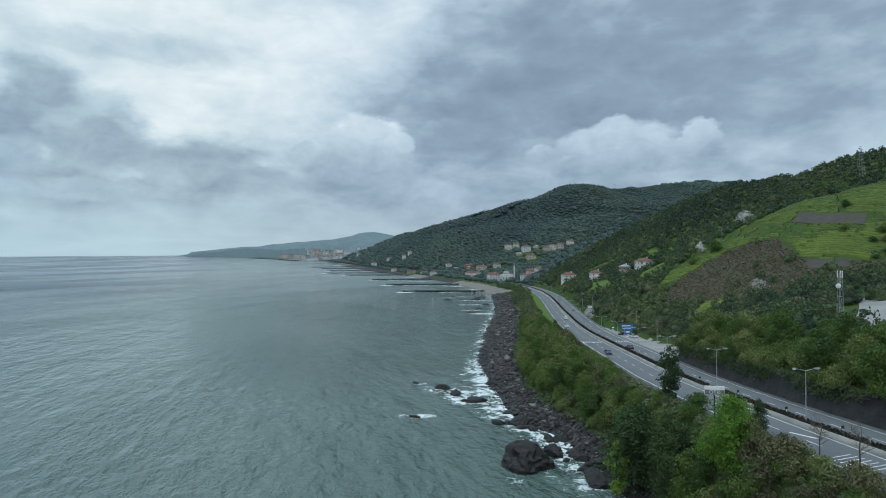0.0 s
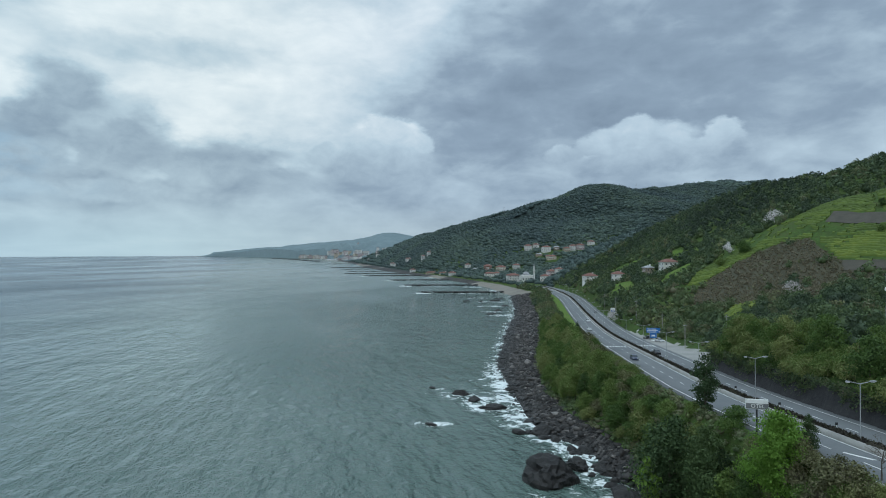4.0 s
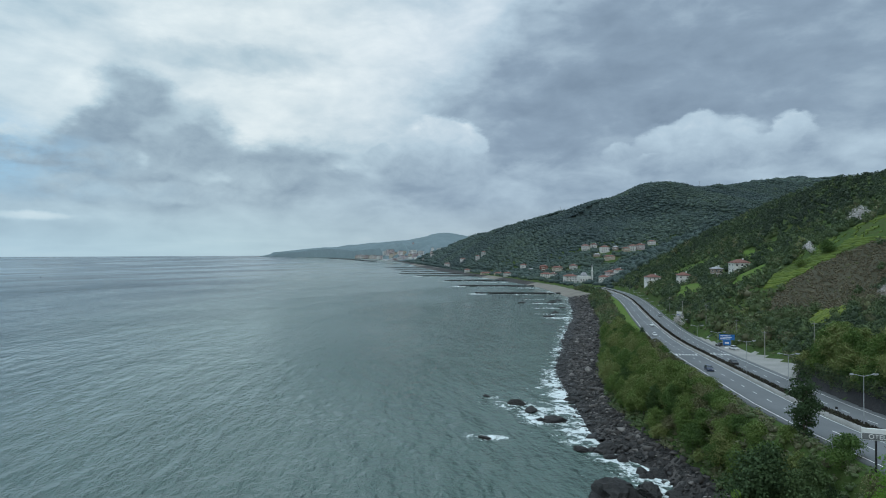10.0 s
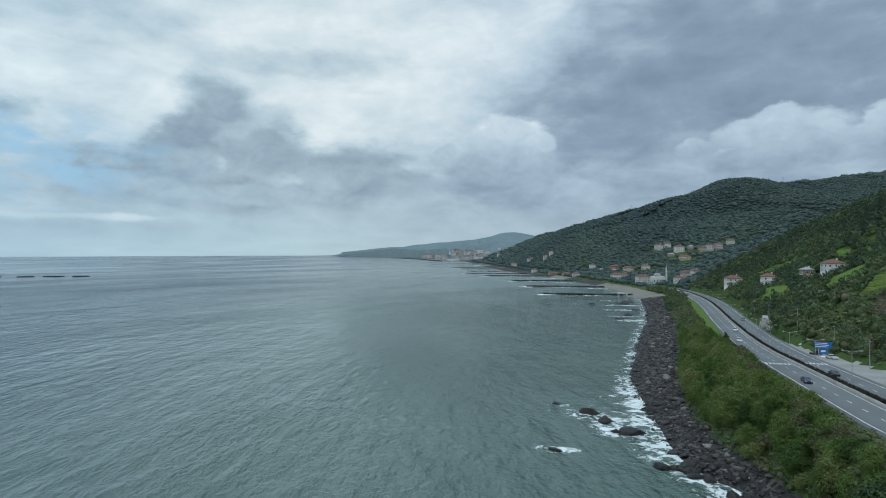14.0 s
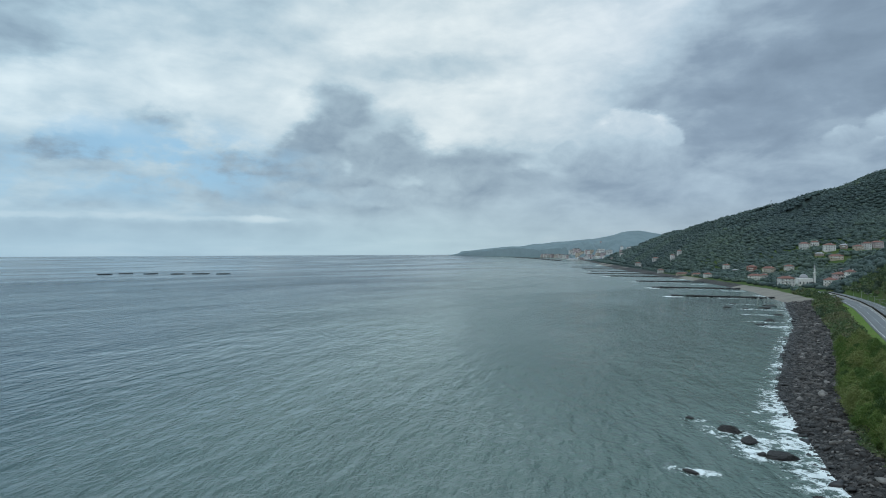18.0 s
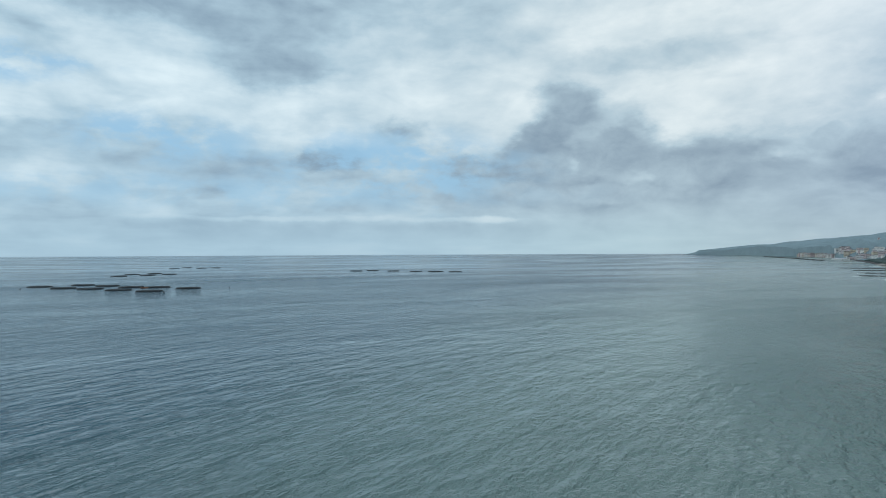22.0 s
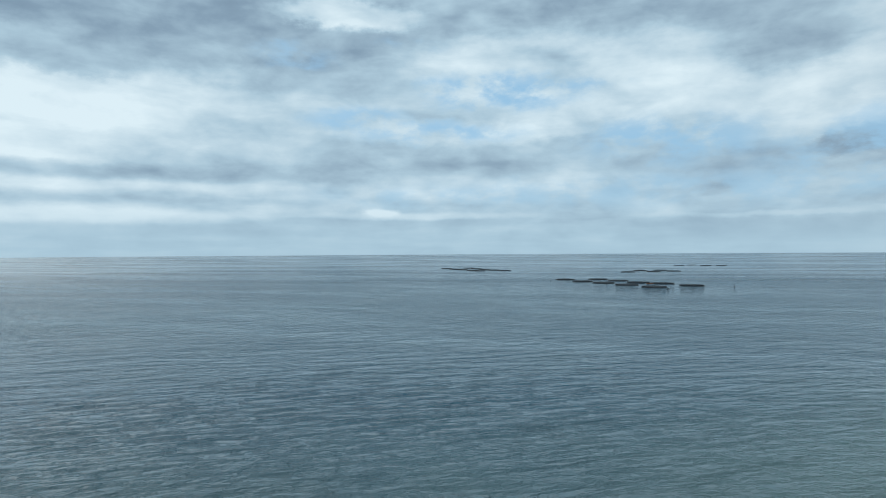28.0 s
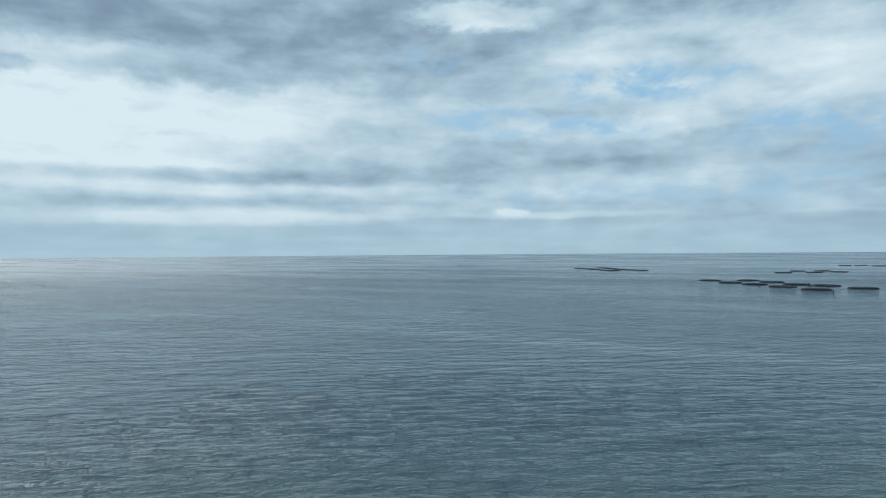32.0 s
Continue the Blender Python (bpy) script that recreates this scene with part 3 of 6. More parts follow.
SEA_SHORE, SEA_DEEP, SEA_BUMP, WAVE_TURN, WAVE_STEEP = (0.082, 0.126, 0.110), (0.004, 0.040, 0.064), 1.0, -105.0, 1.2
M_SEA = material("sea_water", build_sea, 0.1, 0.5)
M_FLOOR = material("forest_floor", build_forest_floor, 0.95, 0.1)
M_MEADOW = material("meadow_grass", build_meadow, 0.9, 0.1)
M_SHINGLE = material("dark_boulder_shore", build_shingle, 0.75, 0.3)
# distance haze is put into this pale blue-grey colour of the headland
M_FAR_HAZED = two_scale("hazed_far_hills", (0.13, 0.175, 0.19), (0.18, 0.23, 0.245), 0.008, 0.05, 0.95, 0.05, 0.5)
# bluer than the near floor: haze mixed in, to suit the far crowns
M_MOUNTAIN_HAZED = two_scale("hazed_mountain_floor", (0.036, 0.052, 0.052), (0.050, 0.070, 0.064), 0.01, 0.08, 0.95, 0.05, 0.5)
M_BRACKEN = two_scale("dry_bracken", (0.040, 0.040, 0.024), (0.080, 0.072, 0.046), 0.15, 1.5)
M_SOIL = two_scale("bare_field_soil", (0.045, 0.041, 0.033), (0.085, 0.076, 0.060), 0.2, 2.0)
M_SAND = two_scale("beach_sand", (0.13, 0.118, 0.10), (0.24, 0.215, 0.185), 0.05, 1.5)
M_GRAVEL = two_scale("packed_gravel", (0.21, 0.205, 0.195), (0.33, 0.32, 0.30), 0.12, 3.0)
M_ASPHALT = two_scale("worn_asphalt", (0.105, 0.112, 0.118), (0.165, 0.172, 0.178), 0.08, 4.0, 0.8, 0.3, 0.01)
M_LINE = two_scale("road_paint", (0.50, 0.50, 0.48), (0.80, 0.80, 0.78), 0.6, 6.0, 0.7)
M_CONCRETE = two_scale("weathered_concrete", (0.22, 0.215, 0.20), (0.40, 0.39, 0.37), 0.25, 5.0)
M_CUT = two_scale("dark_rock_cut", (0.012, 0.012, 0.014), (0.040, 0.038, 0.040), 0.35, 2.2, 0.8, 0.3, 0.3)
M_ROCK = two_scale("wet_black_rock", (0.005, 0.005, 0.006), (0.032, 0.029, 0.027), 0.7, 3.6, 0.6, 0.35, 0.35)
M_STONES = two_scale("shore_stones", (0.035, 0.034, 0.036), (0.14, 0.13, 0.125), 0.45, 2.5, 0.7, 0.3, 0.1)


# ---- sea and ground ----
WAVES = [(1.7, 12, 0.06), (2.1, -14, 0.06), (2.5, 5, 0.07), (2.9, -18, 0.055), (3.3, 15, 0.065), (3.8, -6, 0.070), (4.4, 19, 0.045), (5.1, -11, 0.050), (6.0, 4, 0.050), (7.4, 13, 0.030), (9.0, -10, 0.020)]


def swell(x, y, r):
    """Height of the waves: many long-crested trains running towards the shore, each only where the mesh is fine enough."""
    z = np.zeros_like(x)
    for n, (length, turn, steep) in enumerate(WAVES):
        a = radians(-WAVE_TURN - 90 + turn)
        k = 2 * math.pi / length
        ph = k * (x * math.cos(a) + y * math.sin(a)) + 2.2 * fractal(x, y, length * 6, 2, 200 + n)
        group = 0.55 + 0.75 * fractal(x, y, length * 4.5, 2, 230 + n)
        crest = 2.3 * np.exp(1.3 * (np.sin(ph) - 1)) - 0.95
        z += WAVE_STEEP * steep / k * np.clip(group, 0, 1.4) * crest * smooth(length / (np.interp(r, (150, 305), (0.0047, 0.0088)) * r), 3.0, 6.0) * smooth(-r, -520, -200)
    return z


def make_sea():
    rad = np.concatenate([np.geomspace(4, 88, 14)[:-1], np.geomspace(88, 300, 230)[:-1], np.geomspace(300, 1500, 130)[:-1], np.geomspace(1500, 4920, 60)])
    ang = np.radians(np.concatenate([np.arange(50, 236, 0.36), np.arange(236, 410, 3.0)]))
    r, a = np.meshgrid(rad, ang, indexing="ij")
    x, y = r * np.cos(a), 30 + r * np.sin(a)
    s = x - np.interp(y, YK, XWATER)
    z = lift(x, y) + swell(x, y, r) * smooth(-s, 2, 30) * smooth(r, 60, 95)
    verts = np.stack([x, y, z], -1).reshape(-1, 3)
    n, m = r.shape
    i = np.arange(n - 1)[:, None] * m + np.arange(m)[None]
    j = np.arange(n - 1)[:, None] * m + (np.arange(m)[None] + 1) % m
    faces = np.stack([i, i + m, j + m, j], -1).reshape(-1, 4)
    verts = np.vstack([verts, [[0, 30, 0]]])
    me = mesh_np("sea", verts, faces, True)
    x, y = verts[:, 0], verts[:, 1]
    s = x - np.interp(y, YK, XWATER)
    near = smooth(1500 - y, 0, 300)
    foam = smooth(s, -11, -0.5) * 0.66 * smooth(y, 60, 130) * near * (1 - 0.6 * smooth(y, 620, 700))
    foam = foam + 0.35 * smooth(s, -26, -8) * smooth(y, 100, 130) * smooth(260 - y, 0, 40)
    surf = [(gx + 2, gy - 6, 13, 9 + gy * 0.004, 1.15) for gx, gy in GROYNE_TIPS] + [(gx + 45, gy - 8, 34, 7 + gy * 0.004, 0.85) for gx, gy in GROYNE_TIPS]
    for fx, fy, rx, ry, w in (*FOAM_PATCHES, *surf):
        d = np.hypot((x - fx) / rx, (y - fy) / ry)
        foam = np.maximum(foam, 0.85 * w * smooth(1.25 - d, 0, 0.8))
    attribute(me, "foam", np.clip(foam, 0, 1))
    tagged(put("water", me, M_SEA), "grey-green choppy sea with white foam along the shore", "sea", kind="structure")


GROYNE_TIPS = ((-49, 688), (-82, 832), (-121, 988), (-197, 1179), (-259, 1303), (-285, 1458))
FOAM_PATCHES = ((27, 140, 4, 9, 0.7), (25, 153, 4, 5, 0.9), (30, 128, 4, 7, 0.7), (-4, 203, 12, 3, 0.6), (3, 196, 9, 4, 0.9), (-8, 168, 7, 3, 0.85), (-1, 199, 8, 6, 0.8), (4, 190, 7, 9, 0.9), (8, 183, 10, 4, 0.9), (-9, 167, 5, 2.5, 0.75), (24, 147, 4, 7, 1.0), (21, 155, 6, 3, 0.9),
                (26, 121, 9, 8, 0.75), (-10, 209, 6, 2, 0.7), (13, 122, 3, 5, 0.5), (12, 172, 7, 4, 0.7), (14, 206, 6, 4, 0.6),
                (28, 445, 16, 9, 0.95), (22, 520, 20, 6, 0.9), (22, 470, 16, 6, 0.95), (24, 562, 20, 9, 0.9), (14, 608, 26, 6, 0.85),
                (-48, 683, 8, 4, 0.9), (-83, 838, 9, 5, 0.9), (-125, 974, 14, 8, 0.9), (10, 800, 22, 10, 0.85), (-40, 940, 30, 12, 0.9), (0, 676, 46, 4, 0.8), (-30, 826, 46, 5, 0.8), (-70, 980, 46, 6, 0.85), (35, 720, 14, 40, 0.8), (-60, 1090, 26, 14, 0.9))


def side_of_road(y):
    return np.interp(y, YM, XMED)


def make_ground():
    y = np.concatenate([np.arange(-400, 60, 20), np.arange(60, 260, 1.6), np.arange(260, 700, 3.2), 700 * (4700 / 700) ** np.linspace(0, 1, 190)])
    s = np.concatenate([np.array([-120, -60, -30, -15, -8]), np.arange(-4, 90, 1.3), 90 * (2300 / 90) ** np.linspace(0, 1, 150)])
    S, Y = np.meshgrid(s, y)
    X = S + np.interp(Y, YK, XWATER)
    Z = ground(X, Y) + lift(X, Y)
    me = mesh_np("ground", np.stack([X, Y, Z], -1).reshape(-1, 3), grid_faces(*X.shape), True)
    xc, yc = (X[1:, 1:] + X[:-1, :-1]) / 2, (Y[1:, 1:] + Y[:-1, :-1]) / 2
    u = xc - np.interp(yc, YM, XMED)
    xv = np.interp(yc, YV, XGREEN)
    slot = np.zeros(xc.shape, np.int32)
    slot[xc < xv] = 1
    slot[(xc < xv) & (yc > 625) & ((yc < 860) | (fractal(xc * 0, yc, 120, 2, 15) > 0.15))] = 2
    slot[(xc >= xv) & (u < -10) & (u > -22) & (yc > 290) & (yc < 640)] = 3
    slot[(u >= 10) & (u < np.interp(yc, (183, 190, 205, 223, 262, 290, 312), (12, 18, 20, 19.5, 18.8, 14, 10)))] = 4
    slot[(u >= 10) & (u < 13.3) & ((yc < 183))] = 5
    # far ground takes the colours with haze painted in
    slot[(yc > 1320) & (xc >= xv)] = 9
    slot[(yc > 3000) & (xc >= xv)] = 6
    mead = meadow(xc, yc)
    slot[mead & (slot == 0)] = 3
    for poly in TEA_PLOTS:
        slot[inside(poly, xc, yc)] = 0
    slot[scrub(xc, yc)] = 8
    for m in (M_FLOOR, M_SHINGLE, M_SAND, M_MEADOW, M_GRAVEL, M_CUT, M_FAR_HAZED, M_SOIL, M_BRACKEN, M_MOUNTAIN_HAZED):
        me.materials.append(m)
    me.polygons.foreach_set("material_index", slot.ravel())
    tagged(put("ground", me, None), "steep green coastal hillside with boulder shore, road cut and meadows", "ground", kind="structure")


def inside(poly, x, y):
    """True where the points lie in the polygon."""
    res = np.zeros(np.shape(x), bool)
    for (x0, y0), (x1, y1) in zip(poly, poly[1:] + poly[:1]):
        res ^= ((y0 > y) != (y1 > y)) & (x < (x1 - x0) * (y - y0) / (y1 - y0 + 1e-9) + x0)
    return res


def scrub(x, y):
    """Brown scrub below the tea, with an uneven edge and green inlets."""
    e = 9 * fractal(x, y, 24, 3, 44)
    tea = np.zeros(np.shape(x), bool)
    for poly in TEA_PLOTS:
        tea |= inside(poly, x, y)
    return inside(SCRUB_PLOT, x + e, y - e) & ~tea & (fractal(x, y, 30, 3, 45) < 0.45)


def meadow(x, y):
    out = np.zeros(np.shape(x), bool)
    for poly in TEA_PLOTS + MEADOWS:
        out |= inside(poly, x, y)
    return out


TEA_PLOTS = [[(111, 320), (121, 333), (140, 346), (162, 352), (192, 352), (238, 378), (300, 355), (300, 275), (193, 268), (182, 266), (166, 283), (167, 298), (171, 310), (159, 319), (148, 321), (136, 320), (122, 316), (112, 312)],
             [(99, 240), (99, 250), (112, 266), (118, 256), (107, 240)]]
SCRUB_PLOT = [(106, 290), (112, 312), (122, 316), (136, 320), (148, 321), (159, 319), (171, 310), (167, 298), (166, 283), (182, 266), (188, 262), (160, 228), (128, 226), (112, 262)]
BARE_PLOT = [(181.5, 323), (191, 332), (207, 302), (199.5, 293.5)]
SOIL_PLOT = [(162, 275.5), (165.5, 284), (178, 270), (173.5, 265.5)]
YELLOW_PLOT = [(174, 303), (205, 290), (214, 276), (193, 268), (182, 266), (166, 283), (168, 296)]
MEADOWS = [[(112, 372), (124, 350), (136, 385), (128, 400)], [(96, 415), (106, 405), (120, 440), (112, 470)],
           [(126, 560), (133, 590), (152, 550), (160, 522), (152, 515), (142, 535)], [(150, 462), (158, 480), (170, 455), (164, 444)], [(124, 415), (134, 435), (138, 424), (130, 408)]]
make_sea()
make_ground()


def make_plot(corners, label):
    """A bare strip of field lying on the slope, with an uneven edge."""
    a, b = np.meshgrid(np.linspace(0, 1, 30), np.linspace(0, 1, 22))
    c = np.array(corners)
    q = c[0] * ((1 - a) * (1 - b))[..., None] + c[1] * (a * (1 - b))[..., None] + c[2] * (a * b)[..., None] + c[3] * ((1 - a) * b)[..., None]
    q = q + 0.9 * np.dstack([fractal(q[..., 0], q[..., 1], 7, 3, 95), fractal(q[..., 0], q[..., 1], 7, 3, 96)])
    me = mesh_np("field_plot", np.dstack([q, ground(q[..., 0], q[..., 1]) + 0.3]).reshape(-1, 3), grid_faces(22, 30), True)
    tagged(put("field_plot", me, M_SOIL), label, "field", kind="structure")


make_plot(BARE_PLOT, "bare grey-brown field plot among the tea rows")
make_plot(SOIL_PLOT, "strip of dug brown soil below the tea rows")


def ribbon(ys, offsets, rise, name):
    """A strip along the road: offsets from the middle of the road, rise above it."""
    xm, zr = np.interp(ys, YM, XMED), np.interp(ys, YR, ZROAD)
    slope = np.gradient(xm, ys)
    n = np.hypot(1, slope)
    off, ri = np.asarray(offsets)[None], np.asarray(rise)[None]
    X = xm[:, None] + off / n[:, None]
    Y = ys[:, None] - off * (slope / n)[:, None]
    Z = zr[:, None] + ri + lift(X, Y)
    return mesh_np(name, np.stack([X, Y, Z], -1).reshape(-1, 3), grid_faces(len(ys), len(offsets)))


def make_road():
    ys = np.concatenate([np.arange(-100, 60, 8), np.arange(60, 720, 2.5)])
    me = ribbon(ys, (-10.6, -10.4, -10.4, -5, -0.9, 0.9, 5, 10.6, 11.2), (-0.6, -0.3, 0.0, 0.06, 0.02, 0.02, 0.06, 0.0, -0.5), "road")
    road = tagged(put("road", me, M_ASPHALT), "worn grey asphalt dual carriageway curving along the coast", "road", kind="structure")
    for off in (-9.4, -1.5, 1.5, 8.6):
        put("edge_line", ribbon(ys[10:], (off - 0.1, off + 0.1), (0.075, 0.075), "edge_line"), M_LINE, road)
    for off in (-5.4, 5.0):
        for y0 in np.arange(70, 560, 9.0):
            put("lane_dash", ribbon(np.array([y0, y0 + 1.5, y0 + 3.0]), (off - 0.09, off + 0.09), (0.085, 0.085), "lane_dash"), M_LINE, road)


make_road()


# houses: x, y, width, depth, storeys, turn, look
HOUSES_ROAD = ((140.5, 437, 10, 8, 2, 8, 0), (131, 452, 5.5, 6, 2, 12, 4), (118, 486, 8.5, 8, 2, -5, 0), (112, 563, 11, 9, 2, 10, 0))
HOUSES_SHORE = ((62, 812, 15, 10, 3, 20, 1), (99, 775, 11, 9, 2, -15, 0), (108, 782, 10, 9, 2, 30, 3), (116, 772, 9, 8, 2, 10, 0), (38, 971, 16, 9, 2, 10, 0), (50, 985, 8, 8, 2, -20, 1),
                (40.7, 1137, 14, 10, 3, 5, 5), (62.8, 1102, 17, 10, 3, 8, 2), (90.6, 1106, 12, 9, 2, 12, 1))
HOUSES_COAST = ((4.2, 1225, 10, 8, 3, 20, 0), (-23, 1062, 11, 8, 2, 20, 1), (-66, 1180, 20, 7, 1, 20, 2), (-40, 1130, 16, 7, 1, 20, 2), (-112, 1300, 11, 8, 2, 20, 1), (-205, 1725, 15, 9, 3, 15, 1),
                (-154, 1652, 15, 9, 3, 15, 1), (-105, 1515, 9, 8, 4, 15, 1), (-91, 1520, 9, 8, 4, 15, 1), (20, 1190, 12, 7, 1, 10, 4))
HOUSES_UPPER = ((130, 1287, 15, 10, 3, 5, 1), (147, 1292, 13, 9, 2, -10, 1), (152, 1169, 15, 11, 3, 12, 0), (172, 1174, 10, 8, 2, 0, 4), (190, 1168, 12, 9, 2, 15, 2), (202, 1172, 13, 9, 3, -8, 1),
                (217, 1178, 14, 9, 3, 10, 3), (253, 1254, 14, 9, 2, 0, 1), (156, 1134, 18, 9, 2, 5, 2), (137, 1155, 12, 8, 1, -12, 4), (135, 848, 6, 5, 1, 0, 1), (124, 863, 7, 5, 1, 10, 1))
MOSQUE = (82, 826)
MAST = (89, 139)


# ---- plants ----
rng = np.random.default_rng(7)


def leaf_material(name, stops, through=0.25, from_tone=False, by_clump=0.20, patch_scale=0.35):
    """Leaves: the hue differs from tree to tree and a little from clump to clump."""
    m = bpy.data.materials.new(name)
    m.use_nodes = True
    k = Nodes(m.node_tree)
    geo = k.add("ShaderNodeNewGeometry")
    if from_tone:
        tree = k.add("ShaderNodeAttribute", attribute_name="tone").outputs["Fac"]
    else:
        tree = k.add("ShaderNodeObjectInfo").outputs["Random"]
    clump = geo.outputs["Random Per Island"]
    patch = k.noise(geo.outputs["Position"], patch_scale, 3, 0.6)
    f = k.m("ADD", k.m("ADD", k.m("MULTIPLY", tree, 0.72), k.m("MULTIPLY", k.m("SUBTRACT", clump, 0.5), by_clump)), k.m("MULTIPLY", k.m("SUBTRACT", patch, 0.5), 0.5))
    c = k.ramp(k.m("ADD", f, 0.1), *stops)
    body = k.add("ShaderNodeBsdfPrincipled", (("Base Color", c), ("Roughness", 0.7), ("Specular IOR Level", 0.2)))
    glow = k.add("ShaderNodeBsdfTranslucent", (("Color", c),))
    mix = k.add("ShaderNodeMixShader", ((0, through), (1, body.outputs[0]), (2, glow.outputs[0])))
    k.add("ShaderNodeOutputMaterial", (("Surface", mix.outputs[0]),))
    return m


GREENS = ((0.0, (0.046, 0.078, 0.028)), (0.25, (0.076, 0.135, 0.034)), (0.5, (0.128, 0.188, 0.050)), (0.75, (0.182, 0.208, 0.078)), (1.0, (0.220, 0.262, 0.078)))
WOODS = ((0.0, (0.044, 0.062, 0.046)), (0.3, (0.064, 0.096, 0.055)), (0.55, (0.104, 0.146, 0.062)), (0.75, (0.145, 0.140, 0.088)), (1.0, (0.190, 0.255, 0.080)))
# leaf colours of the far woods, shifted to blue to paint in the air's haze
FAR_WOODS_HAZED = ((0.0, (0.050, 0.074, 0.080)), (0.4, (0.066, 0.097, 0.090)), (0.75, (0.086, 0.122, 0.094)), (1.0, (0.125, 0.165, 0.098)))
M_LEAF = leaf_material("spring_leaves", GREENS)
M_LIME = leaf_material("lime_green_leaves", ((0.0, (0.10, 0.20, 0.03)), (0.5, (0.16, 0.29, 0.05)), (1.0, (0.23, 0.36, 0.08))), 0.35)
M_NEEDLE = leaf_material("dark_needles", ((0.0, (0.022, 0.041, 0.018)), (0.5, (0.040, 0.070, 0.028)), (1.0, (0.070, 0.106, 0.037))), 0.1)
M_TWIG = leaf_material("brown_twigs", ((0.0, (0.078, 0.078, 0.042)), (0.5, (0.135, 0.132, 0.068)), (1.0, (0.160, 0.185, 0.066))), 0.15)
M_BLOSSOM = leaf_material("white_blossom", ((0.0, (0.52, 0.47, 0.47)), (0.5, (0.68, 0.64, 0.64)), (1.0, (0.84, 0.82, 0.82))), 0.3)
M_WOODS = leaf_material("hillside_woods", WOODS, 0.2, True, 0.18, 0.12)
M_FARWOODS_HAZED = leaf_material("hazed_distant_woods", FAR_WOODS_HAZED, 0.15, True, 0.08, 0.03)
M_SCRUB = leaf_material("brown_scrub", ((0.0, (0.090, 0.100, 0.052)), (0.35, (0.155, 0.138, 0.090)), (0.7, (0.185, 0.158, 0.112)), (1.0, (0.13, 0.185, 0.065))), 0.15, True, 0.2, 0.15)
M_TEA = leaf_material("tea_bushes", ((0.0, (0.050, 0.075, 0.022)), (0.4, (0.100, 0.145, 0.028)), (0.75, (0.165, 0.205, 0.034)), (1.0, (0.215, 0.240, 0.04))), 0.2, True, 0.1)
M_BARK = two_scale("grey_bark", (0.05, 0.042, 0.034), (0.13, 0.11, 0.09), 1.0, 9.0, local=True)


def cards(centres, out, size, r):
    """Small leaf clumps, one bent quad each, facing roughly outwards."""
    n = len(centres)
    nor = out + r.normal(0, 0.55, (n, 3))
    nor /= np.linalg.norm(nor, axis=1, keepdims=True) + 1e-9
    a = np.cross(nor, r.normal(0, 1, (n, 3)))
    a /= np.linalg.norm(a, axis=1, keepdims=True) + 1e-9
    b = np.cross(nor, a)
    s1 = (size * r.uniform(0.55, 1.35, n))[:, None]
    s2 = (size * r.uniform(0.45, 1.0, n))[:, None]
    sag = nor * (s1 * 0.25)
    v = np.stack([centres - a * s1 - sag, centres - b * s2 + sag * 0.4, centres + a * s1 - sag, centres + b * s2 + sag * 0.4], 1)
    return v.reshape(-1, 3), np.arange(4 * n).reshape(n, 4)


def crown_points(r, n, height, radius, bottom=0.25, lobes=9, shape="round"):
    """Points spread over the lobes of a crown whose foot is at z = 0, with the way out of the lobe."""
    cs, rs = [], []
    for i in range(lobes):
        h = bottom + (1 - bottom) * (i + r.uniform(0.2, 0.8)) / lobes
        if shape == "cone":
            w = (1 - h) / (1 - bottom) * 0.85 + 0.08
        elif shape == "taper":
            w = min(1.0, 4 * (h - bottom) + 0.55) * (1.02 - h) ** 0.62 + 0.06
        else:
            w = math.sin(math.pi * min(1, max(0, (h - bottom) / (1 - bottom) * 0.86 + 0.12))) ** 0.7
        ang = r.uniform(0, 6.28) + i * 2.4
        d = radius * w * (r.uniform(0.3, 0.68) if shape != "taper" else r.uniform(0.15, 0.95))
        cs.append((d * math.cos(ang), d * math.sin(ang), height * h))
        rs.append(max(0.24 * radius, radius * w * r.uniform(0.42, 0.62)) if shape != "taper" else radius * r.uniform(0.16, 0.26))
    cs, rs = np.array(cs), np.array(rs)
    pick = r.choice(lobes, n, p=rs ** 2 / (rs ** 2).sum())
    d = r.normal(0, 1, (n, 3))
    d /= np.linalg.norm(d, axis=1, keepdims=True)
    d[:, 2] = np.where(d[:, 2] < -0.35, -d[:, 2], d[:, 2])
    pts = cs[pick] + d * (rs[pick] * r.uniform(0.35, 1.45, n) * (1 if shape != "cone" else 0.9))[:, None] * np.array([1, 1, 0.8])
    return pts, d


def tree_mesh(seed, height, radius, n, size, bottom=0.25, lobes=9, shape="round"):
    r = np.random.default_rng(seed)
    p, d = crown_points(r, n, height, radius, bottom, lobes, shape)
    return mesh_np("crown", *cards(p, d, size, r))


